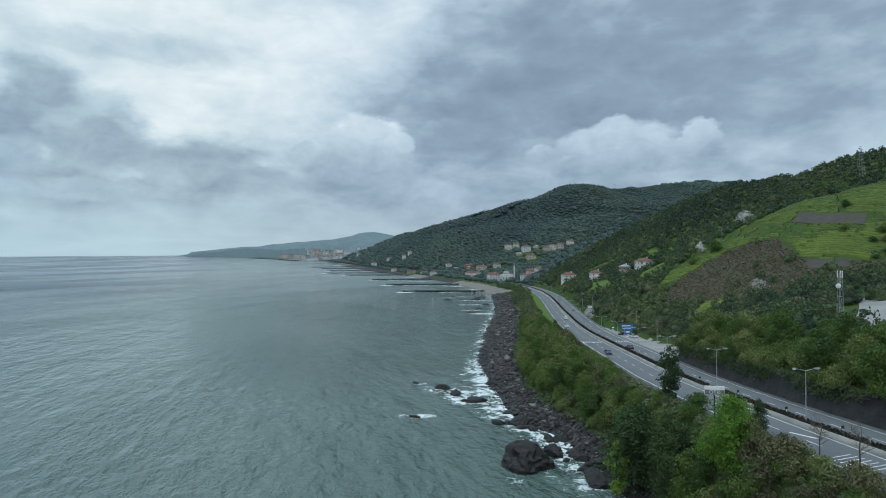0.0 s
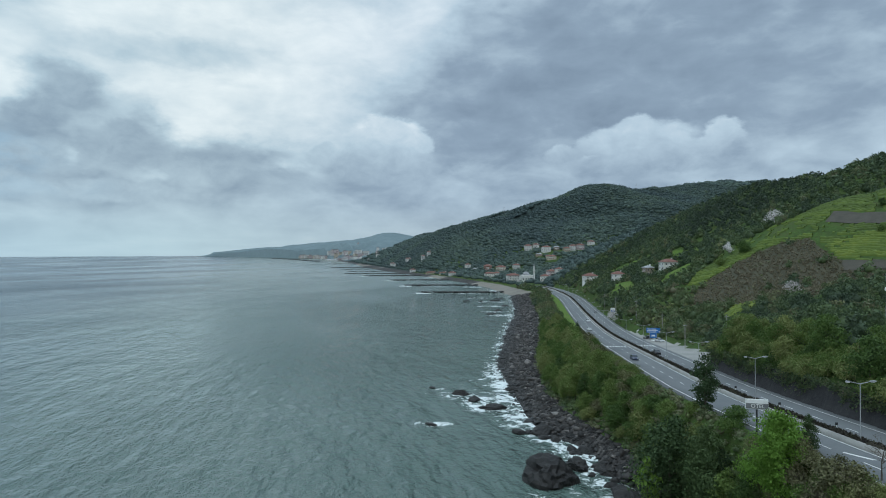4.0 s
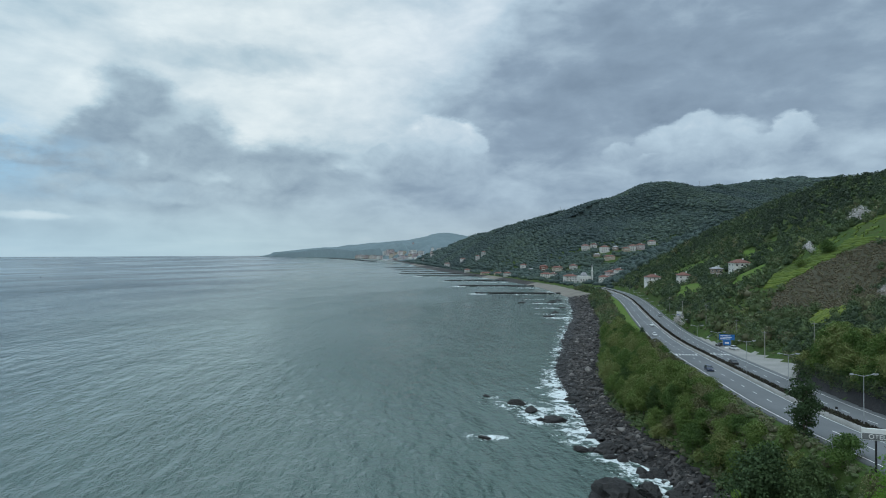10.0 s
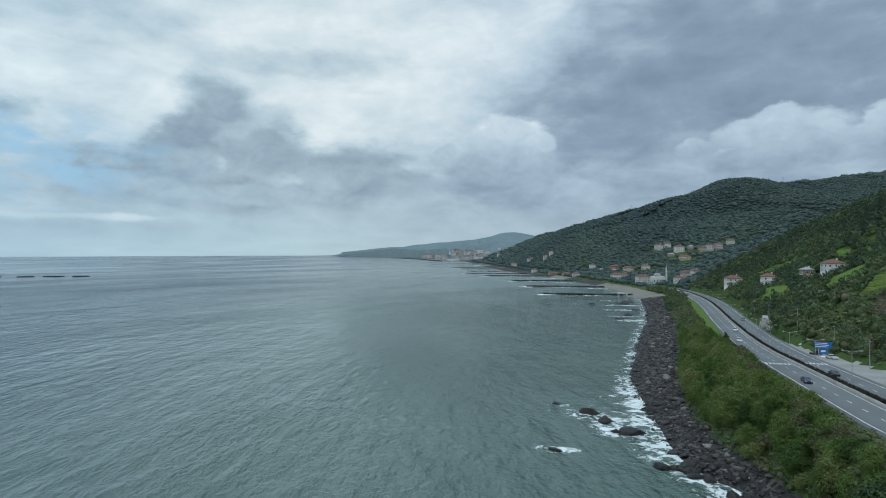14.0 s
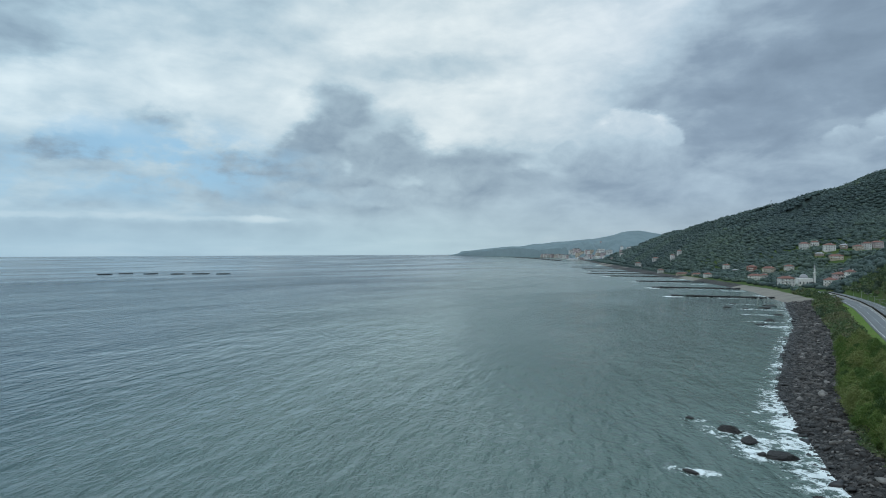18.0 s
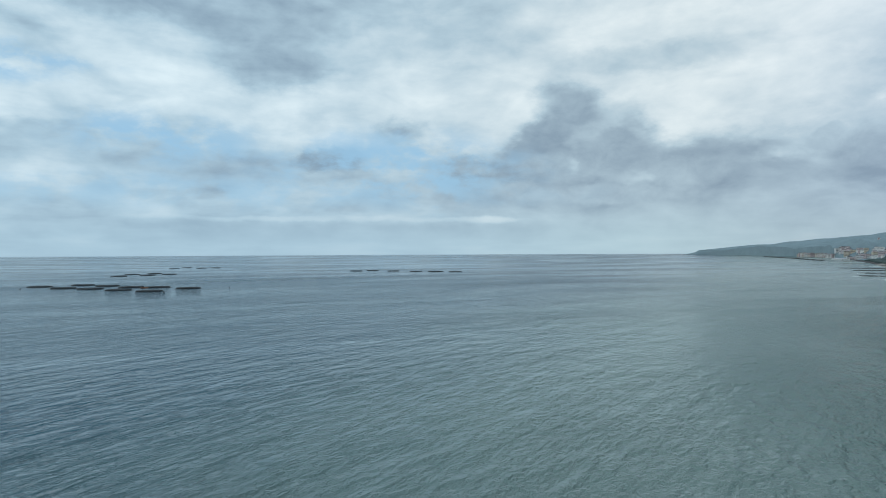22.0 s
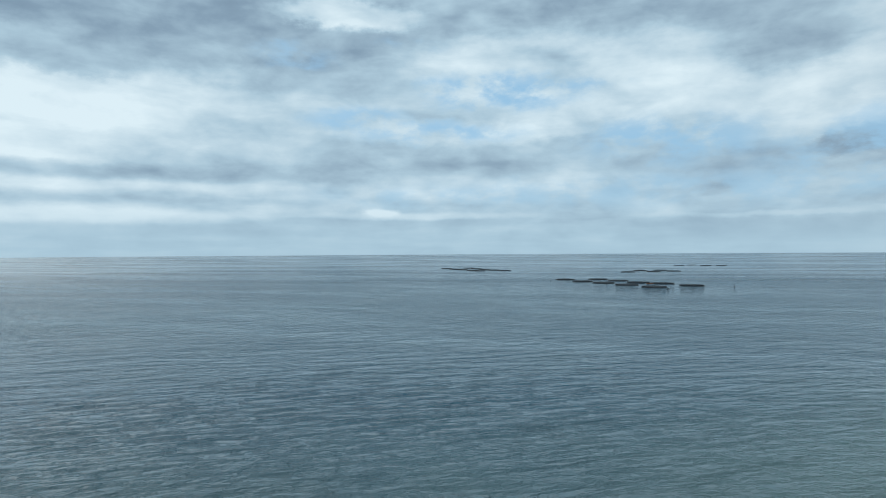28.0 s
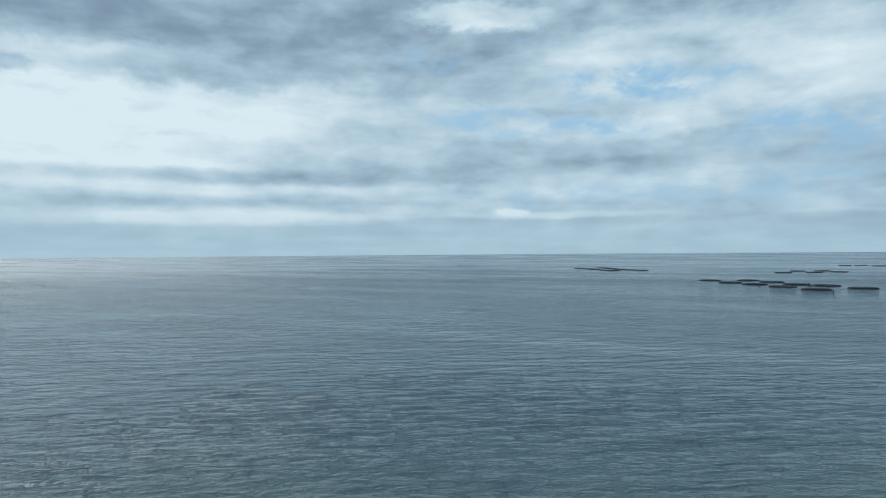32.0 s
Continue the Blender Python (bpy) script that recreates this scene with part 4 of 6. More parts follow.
def trunk_mesh(seed, height, radius, thick, limbs=7, twigs=0):
    r = random.Random(seed)
    bm = bmesh.new()
    pts = [Vector((0, 0, -0.6))]
    for i in range(1, 5):
        pts.append(Vector((r.uniform(-0.25, 0.25) * i * 0.5, r.uniform(-0.25, 0.25) * i * 0.5, height * 0.85 * i / 4)))
    for i in range(4):
        tube(bm, pts[i], pts[i + 1], thick * (1 - i * 0.22), thick * (1 - (i + 1) * 0.22) + 0.01, 6)
    for i in range(limbs):
        t = r.uniform(0.25, 0.95)
        base = pts[0].lerp(pts[4], t)
        ang, up = r.uniform(0, 6.28), r.uniform(0.25, 0.9)
        reach = radius * r.uniform(0.5, 0.95) * (1.15 - 0.5 * t)
        tip = base + Vector((math.cos(ang) * reach, math.sin(ang) * reach, up * reach))
        tube(bm, base, tip, thick * 0.35 * (1.2 - t), 0.02, 5)
        for j in range(twigs):
            q = base.lerp(tip, r.uniform(0.3, 1.0))
            tube(bm, q, q + Vector((r.uniform(-1, 1), r.uniform(-1, 1), r.uniform(0.1, 1.1))) * radius * 0.32, 0.025, 0.008, 3)
    me = bpy.data.meshes.new("trunk")
    bm.to_mesh(me)
    bm.free()
    me.materials.append(M_BARK)
    return me


def make_tree_kind(name, label, crown, leaf, trunk, category="tree", group=""):
    """A first tree of a kind, as an Empty with trunk and crown; the others are copies."""
    base = tagged(new(name), label, category, group)
    put("trunk", trunk, M_BARK, base)
    if crown is not None:
        put("crown", crown, leaf, base)
    return base


KINDS = {
    "broad_a": make_tree_kind("deciduous_tree", "broad deciduous tree in fresh green spring leaf on the slope", tree_mesh(1, 9, 3.6, 4400, 0.18, 0.15, 24), M_LEAF, trunk_mesh(1, 8, 3.2, 0.2), group="trees on the coastal slope"),
    "broad_b": make_tree_kind("deciduous_tree", "leaning deciduous tree with a loose mid-green crown", tree_mesh(2, 8, 3.0, 3600, 0.175, 0.12, 22), M_LEAF, trunk_mesh(2, 7, 2.8, 0.17), group="trees on the coastal slope"),
    "broad_c": make_tree_kind("deciduous_tree", "tall slender deciduous tree with small spring leaves", tree_mesh(3, 10, 2.7, 3600, 0.17, 0.12, 24), M_LEAF, trunk_mesh(3, 9, 2.4, 0.18), group="trees on the coastal slope"),
    "bush_a": make_tree_kind("shrub", "dense green shrub growing on the bank", tree_mesh(4, 3.6, 2.4, 2400, 0.15, 0.05, 18), M_LEAF, trunk_mesh(4, 2.8, 2.0, 0.09), "shrub", "shrubs on the banks"),
    "bush_b": make_tree_kind("shrub", "low spreading green shrub over grass", tree_mesh(5, 2.6, 2.6, 2200, 0.15, 0.05, 18), M_LEAF, trunk_mesh(5, 2.0, 2.2, 0.08), "shrub", "shrubs on the banks"),
    "lime": make_tree_kind("lime_green_tree", "tall tree in bright lime-green new leaf", tree_mesh(6, 9.4, 5.8, 11000, 0.17, 0.02, 76, "taper"), M_LIME, trunk_mesh(6, 12, 4.4, 0.26, 12), group="trees on the coastal slope"),
    "lime_slim": make_tree_kind("lime_green_tree", "slim yellow-green young tree at the shore edge", tree_mesh(16, 10, 2.2, 1100, 0.30, 0.1, 10), M_LIME, trunk_mesh(16, 9, 1.8, 0.15), group="trees on the coastal slope"),
    "dark": make_tree_kind("evergreen_tree", "dense dark evergreen tree above the rocks", tree_mesh(7, 15, 5.2, 8500, 0.21, 0.06, 42), M_NEEDLE, trunk_mesh(7, 13, 4.2, 0.3, 10), group="evergreens"),
    "pine": make_tree_kind("pine_tree", "dark pine tree beside the road", tree_mesh(8, 10, 2.5, 4200, 0.17, 0.06, 28), M_NEEDLE, trunk_mesh(8, 9.4, 2.0, 0.2, 12), group="evergreens"),
    "bare": make_tree_kind("bare_tree", "leafless thin grey tree at the roadside", None, None, trunk_mesh(9, 7, 2.2, 0.12, 14, 5), group="bare trees"),
    "brown": make_tree_kind("twiggy_shrub", "brownish half-bare twiggy shrub", tree_mesh(10, 4, 2.8, 1300, 0.17, 0.05, 9), M_TWIG, trunk_mesh(10, 3.4, 2.4, 0.08, 12, 4), "shrub", "shrubs on the banks"),
    "blossom": make_tree_kind("blossoming_tree", "fruit tree covered in pale white blossom", tree_mesh(11, 7, 3.4, 1500, 0.17, 0.12, 16), M_BLOSSOM, trunk_mesh(11, 6, 2.8, 0.14, 9, 3), group="blossoming trees"),
}
USED = set()


def plant(kind, x, y, size=1.0, turn=None, sink=0.1):
    """Stands one tree of a kind on the ground."""
    turn = rng.uniform(0, 360) if turn is None else turn
    m = pose(x, y, height(x, y) - sink, 0, 0, turn)
    if kind in USED:
        ob = copy_thing(KINDS[kind], m)
    else:
        ob = KINDS[kind]
        ob.matrix_basis = m
        USED.add(kind)
    ob.scale = (size, size, size * rng.uniform(0.92, 1.1))
    return ob


# the trees that can be told apart
for kind, x, y, size in (("lime", 42.7, 92.3, 0.98), ("dark", 34.8, 112.5, 1.15), ("lime_slim", 30.8, 112, 1.0), ("pine", 44.2, 121.4, 1.0), ("pine", 48.2, 95, 0.55),
                         ("bare", 50.5, 83.5, 0.95), ("bare", 52.6, 78.5, 1.0), ("dark", 37.2, 103.5, 0.85), ("dark", 38.5, 107, 0.75), ("broad_c", 38.5, 99.5, 1.0), ("bush_a", 41.2, 89.0, 1.1), ("bush_b", 42.0, 86.8, 1.1), ("bush_a", 43.0, 85.2, 1.0), ("bush_a", 40.0, 92.5, 1.0), ("brown", 43.6, 82.5, 1.0), ("brown", 45.5, 80.5, 1.0), ("brown", 44.8, 84.0, 1.0), ("broad_b", 40.0, 96.5, 0.8), ("bush_a", 45.5, 112, 1.0), ("blossom", 122, 240, 1.0),
                         ("blossom", 190, 392, 1.75), ("blossom", 196, 402, 0.8), ("blossom", 141, 340, 0.85), ("blossom", 215, 405, 0.7), ("blossom", 81, 347, 0.9),
                         ("broad_a", 39.5, 113, 0.8), ("pine", 40, 104, 0.7), ("pine", 48, 272, 0.75)):
    plant(kind, x, y, size)


def scatter(x0, x1, y0, y1, step, keep):
    """Jittered places in a rectangle of the plan, kept where keep(x, y) is true."""
    gx, gy = np.meshgrid(np.arange(x0, x1, step), np.arange(y0, y1, step))
    gx = gx + rng.uniform(-0.45, 0.45, gx.shape) * step
    gy = gy + rng.uniform(-0.45, 0.45, gy.shape) * step
    gx, gy = gx.ravel(), gy.ravel()
    ok = keep(gx, gy)
    return gx[ok], gy[ok]


def seaward(x, y):
    """The planted slope between the shore and the road."""
    u = x - side_of_road(y)
    return (x > np.interp(y, YV, XGREEN) + 0.6) & (u < np.where(y < 290, -13.5, -17))


TAKEN = [(42.4, 92.8, 2.6), (35, 112, 3.2), (44.2, 121.4, 2.0), (45.1, 103.6, 4.0)]
for x, y in zip(*scatter(24, 75, 70, 330, 3.3, seaward)):
    if any(math.hypot(x - a, y - b) < c for a, b, c in TAKEN):
        continue
    low = x > side_of_road(y) - 19
    if y < 100 and x > 41:
        plant(("brown", "bush_a", "bush_b", "bush_a")[int(rng.integers(4))], x, y, rng.uniform(0.6, 0.95))
    elif low:
        plant(("bush_a", "bush_b", "bush_b", "brown")[int(rng.integers(4))], x, y, rng.uniform(0.7, 1.05))
    else:
        plant(("broad_a", "broad_b", "broad_c", "bush_a", "broad_b", "brown")[int(rng.integers(6))], x, y, rng.uniform(0.62, 0.95))


x_, y_ = scatter(36, 56, 70, 101, 2.0, lambda a, b: (a > np.interp(b, YV, XGREEN) + 0.6) & (a - side_of_road(b) < -11.8))
for x, y in zip(x_, y_):
    if math.hypot(x - 42.4, y - 92.8) > 2.2:
        plant(("brown", "bush_a", "brown", "bush_b")[int(rng.integers(4))], x, y, rng.uniform(0.5, 0.85))


def cut_top(x, y):
    u = x - side_of_road(y)
    return (u > 12.0) & (u < 21)


for x, y in zip(*scatter(64, 82, 82, 182, 2.6, cut_top)):
    plant(("bush_a", "broad_b", "bush_a", "bush_b")[int(rng.integers(4))], x, y, rng.uniform(0.85, 1.15))


# ---- woods that nobody could count ----
def lump(level, r, low=0.72, high=1.2):
    bm = bmesh.new()
    bmesh.ops.create_icosphere(bm, subdivisions=level, radius=1)
    v = np.array([p.co[:] for p in bm.verts])
    f = np.array([[q.index for q in t.verts] for t in bm.faces])
    bm.free()
    return v * r.uniform(low, high, (len(v), 1)), f


def woods(name, label, xs, ys, sizes, material_, core_level, n_cards, card, tone, squash=0.95, closed=False):
    """Many crowns in one mesh: a core and leaf clumps for each, from a few shapes."""
    if len(xs) == 0:
        return
    zs = ground(xs, ys) + lift(xs, ys)
    V, F, Tn, base = [], [], [], 0
    shapes = []
    for s in range(6):
        r = np.random.default_rng(100 + s)
        cv, cf = lump(core_level, r) if not closed else lump(core_level, r, 0.9, 1.1)
        cv = cv * (np.array([0.55, 0.55, 0.5]) if not closed else np.array([0.92, 0.92, 0.62])) + np.array([0, 0, 0.55])
        p, d = crown_points(r, n_cards, 1.45, 1.0, 0.15, 6)
        kv, kf = cards(p, d, card, r)
        tri = np.vstack([np.stack([kf[:, 0], kf[:, 1], kf[:, 2]], 1), np.stack([kf[:, 0], kf[:, 2], kf[:, 3]], 1)]) + len(cv)
        shapes.append((np.vstack([cv, kv]), np.vstack([cf, tri])))
    which = rng.integers(0, 6, len(xs))
    for s, (sv, sf) in enumerate(shapes):
        idx = np.nonzero(which == s)[0]
        if not len(idx):
            continue
        a = rng.uniform(0, 6.28, len(idx))
        ca, sa = np.cos(a)[:, None], np.sin(a)[:, None]
        sc = sizes[idx][:, None]
        tall = (squash * rng.uniform(0.85, 1.25, len(idx)))[:, None]
        x = (sv[None, :, 0] * ca - sv[None, :, 1] * sa) * sc + xs[idx][:, None]
        y = (sv[None, :, 0] * sa + sv[None, :, 1] * ca) * sc + ys[idx][:, None]
        z = sv[None, :, 2] * sc * tall + zs[idx][:, None] - 0.2 * sc
        V.append(np.stack([x, y, z], -1).reshape(-1, 3))
        F.append((sf[None] + (np.arange(len(idx)) * len(sv))[:, None, None]).reshape(-1, 3) + base)
        Tn.append(np.repeat(tone[idx], len(sv)))
        base += len(idx) * len(sv)
    me = mesh_np(name, np.vstack(V), np.vstack(F), closed)
    attribute(me, "tone", np.concatenate(Tn))
    tagged(put(name, me, material_), label, "woods", kind="stuff")


def tones(x, y, size=70, seed=20, spread=0.14, fresh=0.10):
    """Woods vary in patches; here and there a single tree stands out in fresh leaf."""
    lone = 0.45 * (rng.random(np.shape(x)) < fresh)
    return np.clip(0.42 + 0.6 * fractal(x, y, size, 4, seed) + rng.uniform(-spread, spread, np.shape(x)) + lone, 0, 1)


def clear(x, y):
    """Free of fields, houses and paved ground."""
    ok = ~meadow(x, y) & (~scrub(x, y) | (rng.random(np.shape(x)) < 0.10)) & ~inside(SOIL_PLOT, x, y)
    for a, b, c in CLEARINGS:
        ok &= np.hypot(x - a, y - b) > c
    return ok


def lot_edge(y):
    """Distance from the middle of the road at which the bank starts beside the lay-by."""
    return np.interp(y, (183, 205, 262, 290, 312, 330), (20, 21, 19.8, 15.2, 12.2, 11.8))


def hillside(x, y):
    u = x - side_of_road(y)
    lot = (y > 183) & (u < lot_edge(y) + 1.5)
    return (u > np.where(y < 190, 20, 13.5)) & ~lot & clear(x, y)


def shore_woods(x, y):
    u = x - side_of_road(y)
    return (x > np.interp(y, YV, XGREEN) + 1) & (u < np.where(y > 560, -11.5, np.where(y > 420, -18, -16))) & (y > 330)


x, y = scatter(24, 75, 72, 335, 1.7, lambda a, b: (a > np.interp(b, YV, XGREEN) - 0.3) & (a - side_of_road(b) < np.where(b < 290, -11.6, -17)))
UNDER = (x, y)
CLEARINGS = [(h[0], h[1] - 2, h[2] * 0.75 + 2) for h in HOUSES_ROAD + HOUSES_SHORE + HOUSES_COAST + HOUSES_UPPER] + [(*MOSQUE, 16), (*MAST, 4), (97, 140, 8), (104, 150, 9), (112, 160, 10), (120, 170, 10)]
CLEARINGS += [(h[0] - 2, h[1] - 9, h[2] * 0.5) for h in HOUSES_ROAD + HOUSES_SHORE]
woods("undergrowth", "thick green undergrowth and ivy on the coastal slope", UNDER[0], UNDER[1], rng.uniform(0.8, 1.5, len(UNDER[0])), M_WOODS, 1, 44, 0.2, np.clip(tones(UNDER[0], UNDER[1], 14, 35) + 0.25, 0, 1), 0.75)
x, y = scatter(70, 380, 80, 700, 5.2, hillside)
size_, tone_ = rng.uniform(2.2, 4.0, len(x)), np.clip(tones(x, y) - 0.30 * smooth(ground(x, y), 42, 75) * (rng.random(len(x)) < 0.9), 0, 1)
for near_, n_, card_ in ((True, 170, 0.115), (False, 64, 0.19)):
    pick_ = (np.hypot(x, y) < 300) == near_
    woods("hillside_woods", "mixed spring woods on the hillside, dark and fresh green", x[pick_], y[pick_], size_[pick_], M_WOODS, 1, n_, card_, tone_[pick_])
x, y = scatter(66, 150, 183, 470, 2.7, lambda a, b: clear(a, b) & (a - side_of_road(b) > lot_edge(b) + 0.6) & (a - side_of_road(b) < 48))
woods("hillside_undergrowth", "low green shrubs and brambles covering the bank above the lay-by", x, y, rng.uniform(0.8, 1.7, len(x)), M_WOODS, 1, 30, 0.2, np.clip(tones(x, y, 20, 36) + 0.12, 0, 1), 0.7)
x, y = scatter(30, 90, 330, 720, 4.2, shore_woods)
woods("shore_woods", "green thicket between the shore and the road", x, y, rng.uniform(2.0, 3.4, len(x)), M_WOODS, 1, 70, 0.19, np.clip(tones(x, y, 40, 31) + 0.18, 0, 1))
x, y = scatter(105, 192, 222, 332, 1.6, lambda a, b: scrub(a, b) & ~inside(SOIL_PLOT, a, b))
woods("brown_scrub", "brown scrub and dry bracken below the tea fields", x, y, rng.uniform(0.5, 1.3, len(x)), M_SCRUB, 1, 40, 0.2, tones(x, y, 25, 33), 0.7)


def far_hills(x, y):
    u = x - side_of_road(y)
    # no woods behind the skyline
    ridge = np.interp(x, (-450, -286, -130, 29, 160, 252, 365, 554, 787, 1033), (2800, 2500, 2200, 1950, 1800, 1750, 1750, 1900, 2100, 2400)) + 45
    return (np.abs(u) > 12) & (y < ridge) & clear(x, y) & (x < 300 + 0.5 * (y - 700)) & (x > np.interp(y, YV, XGREEN) + 7)


x, y = scatter(-420, 1000, 700, 2000, 7.6, far_hills)
woods("far_woods", "dark wooded mountainside behind the village", x, y, rng.uniform(3.4, 7.6, len(x)), M_FARWOODS_HAZED, 1, 16, 0.2, tones(x, y, 150, 41, 0.14, 0.05), 0.72, True)
x, y = scatter(-750, 1250, 2000, 3000, 15.0, far_hills)
woods("far_woods", "distant wooded ridge above the shore", x, y, rng.uniform(9, 13, len(x)), M_FARWOODS_HAZED, 1, 4, 0.16, tones(x, y, 230, 42, 0.10, 0.03), 0.6, True)


# creepers hang down the rock cut
def make_creepers():
    y = np.repeat(np.arange(84, 187, 0.55), 6) + rng.uniform(-0.3, 0.3, 6 * len(np.arange(84, 187, 0.55)))
    drop = rng.random(len(y)) ** 1.2
    reach = np.clip(0.30 + 0.75 * fractal(y * 0, y, 9, 3, 91) + 0.55 * smooth(y, 105, 160), 0.1, 1.0)
    keep = drop < reach
    y, drop = y[keep], drop[keep]
    z = np.interp(y, YR, ZROAD) + 5.2 - 5.2 * drop
    x = side_of_road(y) + 11.9 - 0.5 * (1 - drop) + rng.uniform(-0.25, 0.1, len(y))
    n = 22
    r = np.random.default_rng(78)
    c, d = crown_points(r, n * len(y), 1.3, 0.7, 0.0, 6)
    v, f = cards(c + np.repeat(np.stack([x, y, z - 0.6], -1), n, 0), d, 0.17, r)
    me = mesh_np("creepers", v, f)
    attribute(me, "tone", np.repeat(np.clip(r.random(len(y)) * 0.5 + 0.3, 0, 1), n * 4))
    tagged(put("creepers", me, M_WOODS), "green creepers hanging over the dark rock cut", "creepers", kind="stuff")


make_creepers()


# ---- tea fields: clipped rows along the slope ----
def make_tea(poly, name, seed):
    xs, ys = [p[0] for p in poly], [p[1] for p in poly]
    dirx, diry = (0.58, -0.81) if seed == 0 else (0.9, 0.43)
    nx, ny = -diry, dirx
    cx, cy = sum(xs) / len(xs), sum(ys) / len(ys)
    V, F, Tn, base = [], [], [], 0
    prof = ((-0.74, -0.1), (-0.60, 0.72), (-0.1, 1.0), (0.5, 0.8), (0.74, -0.1))
    rr = np.random.default_rng(60 + seed)
    for k in np.arange(-120, 120, 2.0):
        t = np.arange(-150, 150, 0.9)
        wob = 3.4 * fractal(t, t * 0 + k * 0.22, 34, 3, 50 + seed)
        px_, py_ = cx + dirx * t + nx * (k + wob), cy + diry * t + ny * (k + wob)
        edge = 1.6 * vnoise(px_ / 4, py_ / 4, 63)
        ok = inside(poly, px_ + edge, py_ + edge) & (vnoise(px_ / 2.2, py_ / 2.2, 61) > -0.8)
        # worn patches with few bushes left, mostly on the upper left of the slope
        worn = fractal(px_, py_, 26, 3, 66) + 0.35 * smooth(185 - px_, 0, 30) * smooth(px_, 150, 165)
        ok &= (worn < 0.42) | (vnoise(px_ / 1.3, py_ / 1.3, 67) > 0.25)
        for x0, y0, x1, y1 in TEA_PATHS:
            d = np.abs((px_ - x0) * (y1 - y0) - (py_ - y0) * (x1 - x0)) / math.hypot(x1 - x0, y1 - y0)
            ok &= ~((d < 0.8 + 0.5 * vnoise(px_ / 3, py_ / 3, 68)) & (np.hypot(px_ - (x0 + x1) / 2, py_ - (y0 + y1) / 2) < math.hypot(x1 - x0, y1 - y0) * 0.5))
        ok &= ~inside(BARE_PLOT, px_, py_)
        i = np.nonzero(ok[:-1] & ok[1:])[0]
        if not len(i):
            continue
        rows_ = []
        tall = 0.75 + 0.3 * rr.random()
        for o, h in prof:
            qx, qy = px_ + nx * o, py_ + ny * o
            rows_.append(np.stack([qx, qy, ground(qx, qy) + h * tall * (0.85 + 0.5 * vnoise(qx * 1.1, qy * 1.1, 71))], -1))
        R = np.stack(rows_, 1)
        V.append(R.reshape(-1, 3))
        w = len(prof)
        for j in range(w - 1):
            F.append(np.stack([i * w + j, i * w + j + 1, (i + 1) * w + j + 1, (i + 1) * w + j], -1) + base)
        tone = 0.34 + 0.5 * fractal(px_, py_, 40, 3, 81) + 0.14 * vnoise(px_ / 1.5, py_ / 1.5 + k, 83) + rr.uniform(-0.12, 0.12)
        tone = tone + (0.42 if seed else 0.40 * inside(YELLOW_PLOT, px_ + edge, py_ + edge))
        Tn.append(np.repeat(np.clip(tone, 0, 1), w))
        base += R.shape[0] * w
    me = mesh_np(name, np.vstack(V), np.vstack(F))
    attribute(me, "tone", np.concatenate(Tn))
    tagged(put(name, me, M_TEA), "clipped bright green tea bushes in rows across the slope", "tea field", kind="stuff")


TEA_PATHS = ((201, 311, 224, 352), (167, 284, 184, 266), (191, 333, 208, 301), (173, 309, 182, 298), (192, 288, 200, 293), (199, 293, 214, 274), (190, 297, 184, 303), (160, 330, 176, 312))
for x, y, size in ((206.9, 318, 1.0), (189.8, 293.9, 0.9), (200.8, 281.7, 1.3), (192.7, 277.6, 0.8), (197, 274, 1.2), (205, 276, 1.4), (144, 329, 1.6), (131, 326, 1.1)):
    plant("bush_a", x, y, size)
for n_, poly_ in enumerate(TEA_PLOTS):
    make_tea(poly_, "tea_field", n_)


# ---- rocks and stones ----
def rock_mesh(seed, sx, sy, sz, level=4, name="rock"):
    """A weathered boulder, flat underneath, with worn facets."""
    bm = bmesh.new()
    bmesh.ops.create_icosphere(bm, subdivisions=level, radius=1)
    off = Vector((seed * 7.3, seed * 3.1, seed * 1.7))
    rr = random.Random(seed)
    cuts = [(Vector((rr.gauss(0, 1), rr.gauss(0, 1), rr.gauss(0.3, 0.8))).normalized(), rr.uniform(0.50, 0.88)) for _ in range(15)]
    for v in bm.verts:
        d = v.co.normalized()
        k = 1 + 0.28 * noise.noise(d * 1.3 + off) + 0.16 * noise.noise(d * 3.1 + off) + 0.07 * noise.noise(d * 7.0 + off)
        step_ = abs(noise.noise(Vector((d.x * 2, d.y * 2, d.z * 6)) + off))
        p = d * k * (1 - 0.10 * step_)
        for nrm, c in cuts:
            over = p.dot(nrm) - c
            if over > 0:
                p = p - nrm * over * 0.88
        p = p + d * (0.07 * noise.noise(d * 5 + off) + 0.06 * noise.noise(d * 11 + off) + 0.04 * noise.noise(d * 23 + off))
        v.co = Vector((p.x * sx, p.y * sy, max(p.z, -0.4) * sz))
    me = bpy.data.meshes.new(name)
    bm.to_mesh(me)
    bm.free()
    me.materials.append(M_ROCK)
    return me


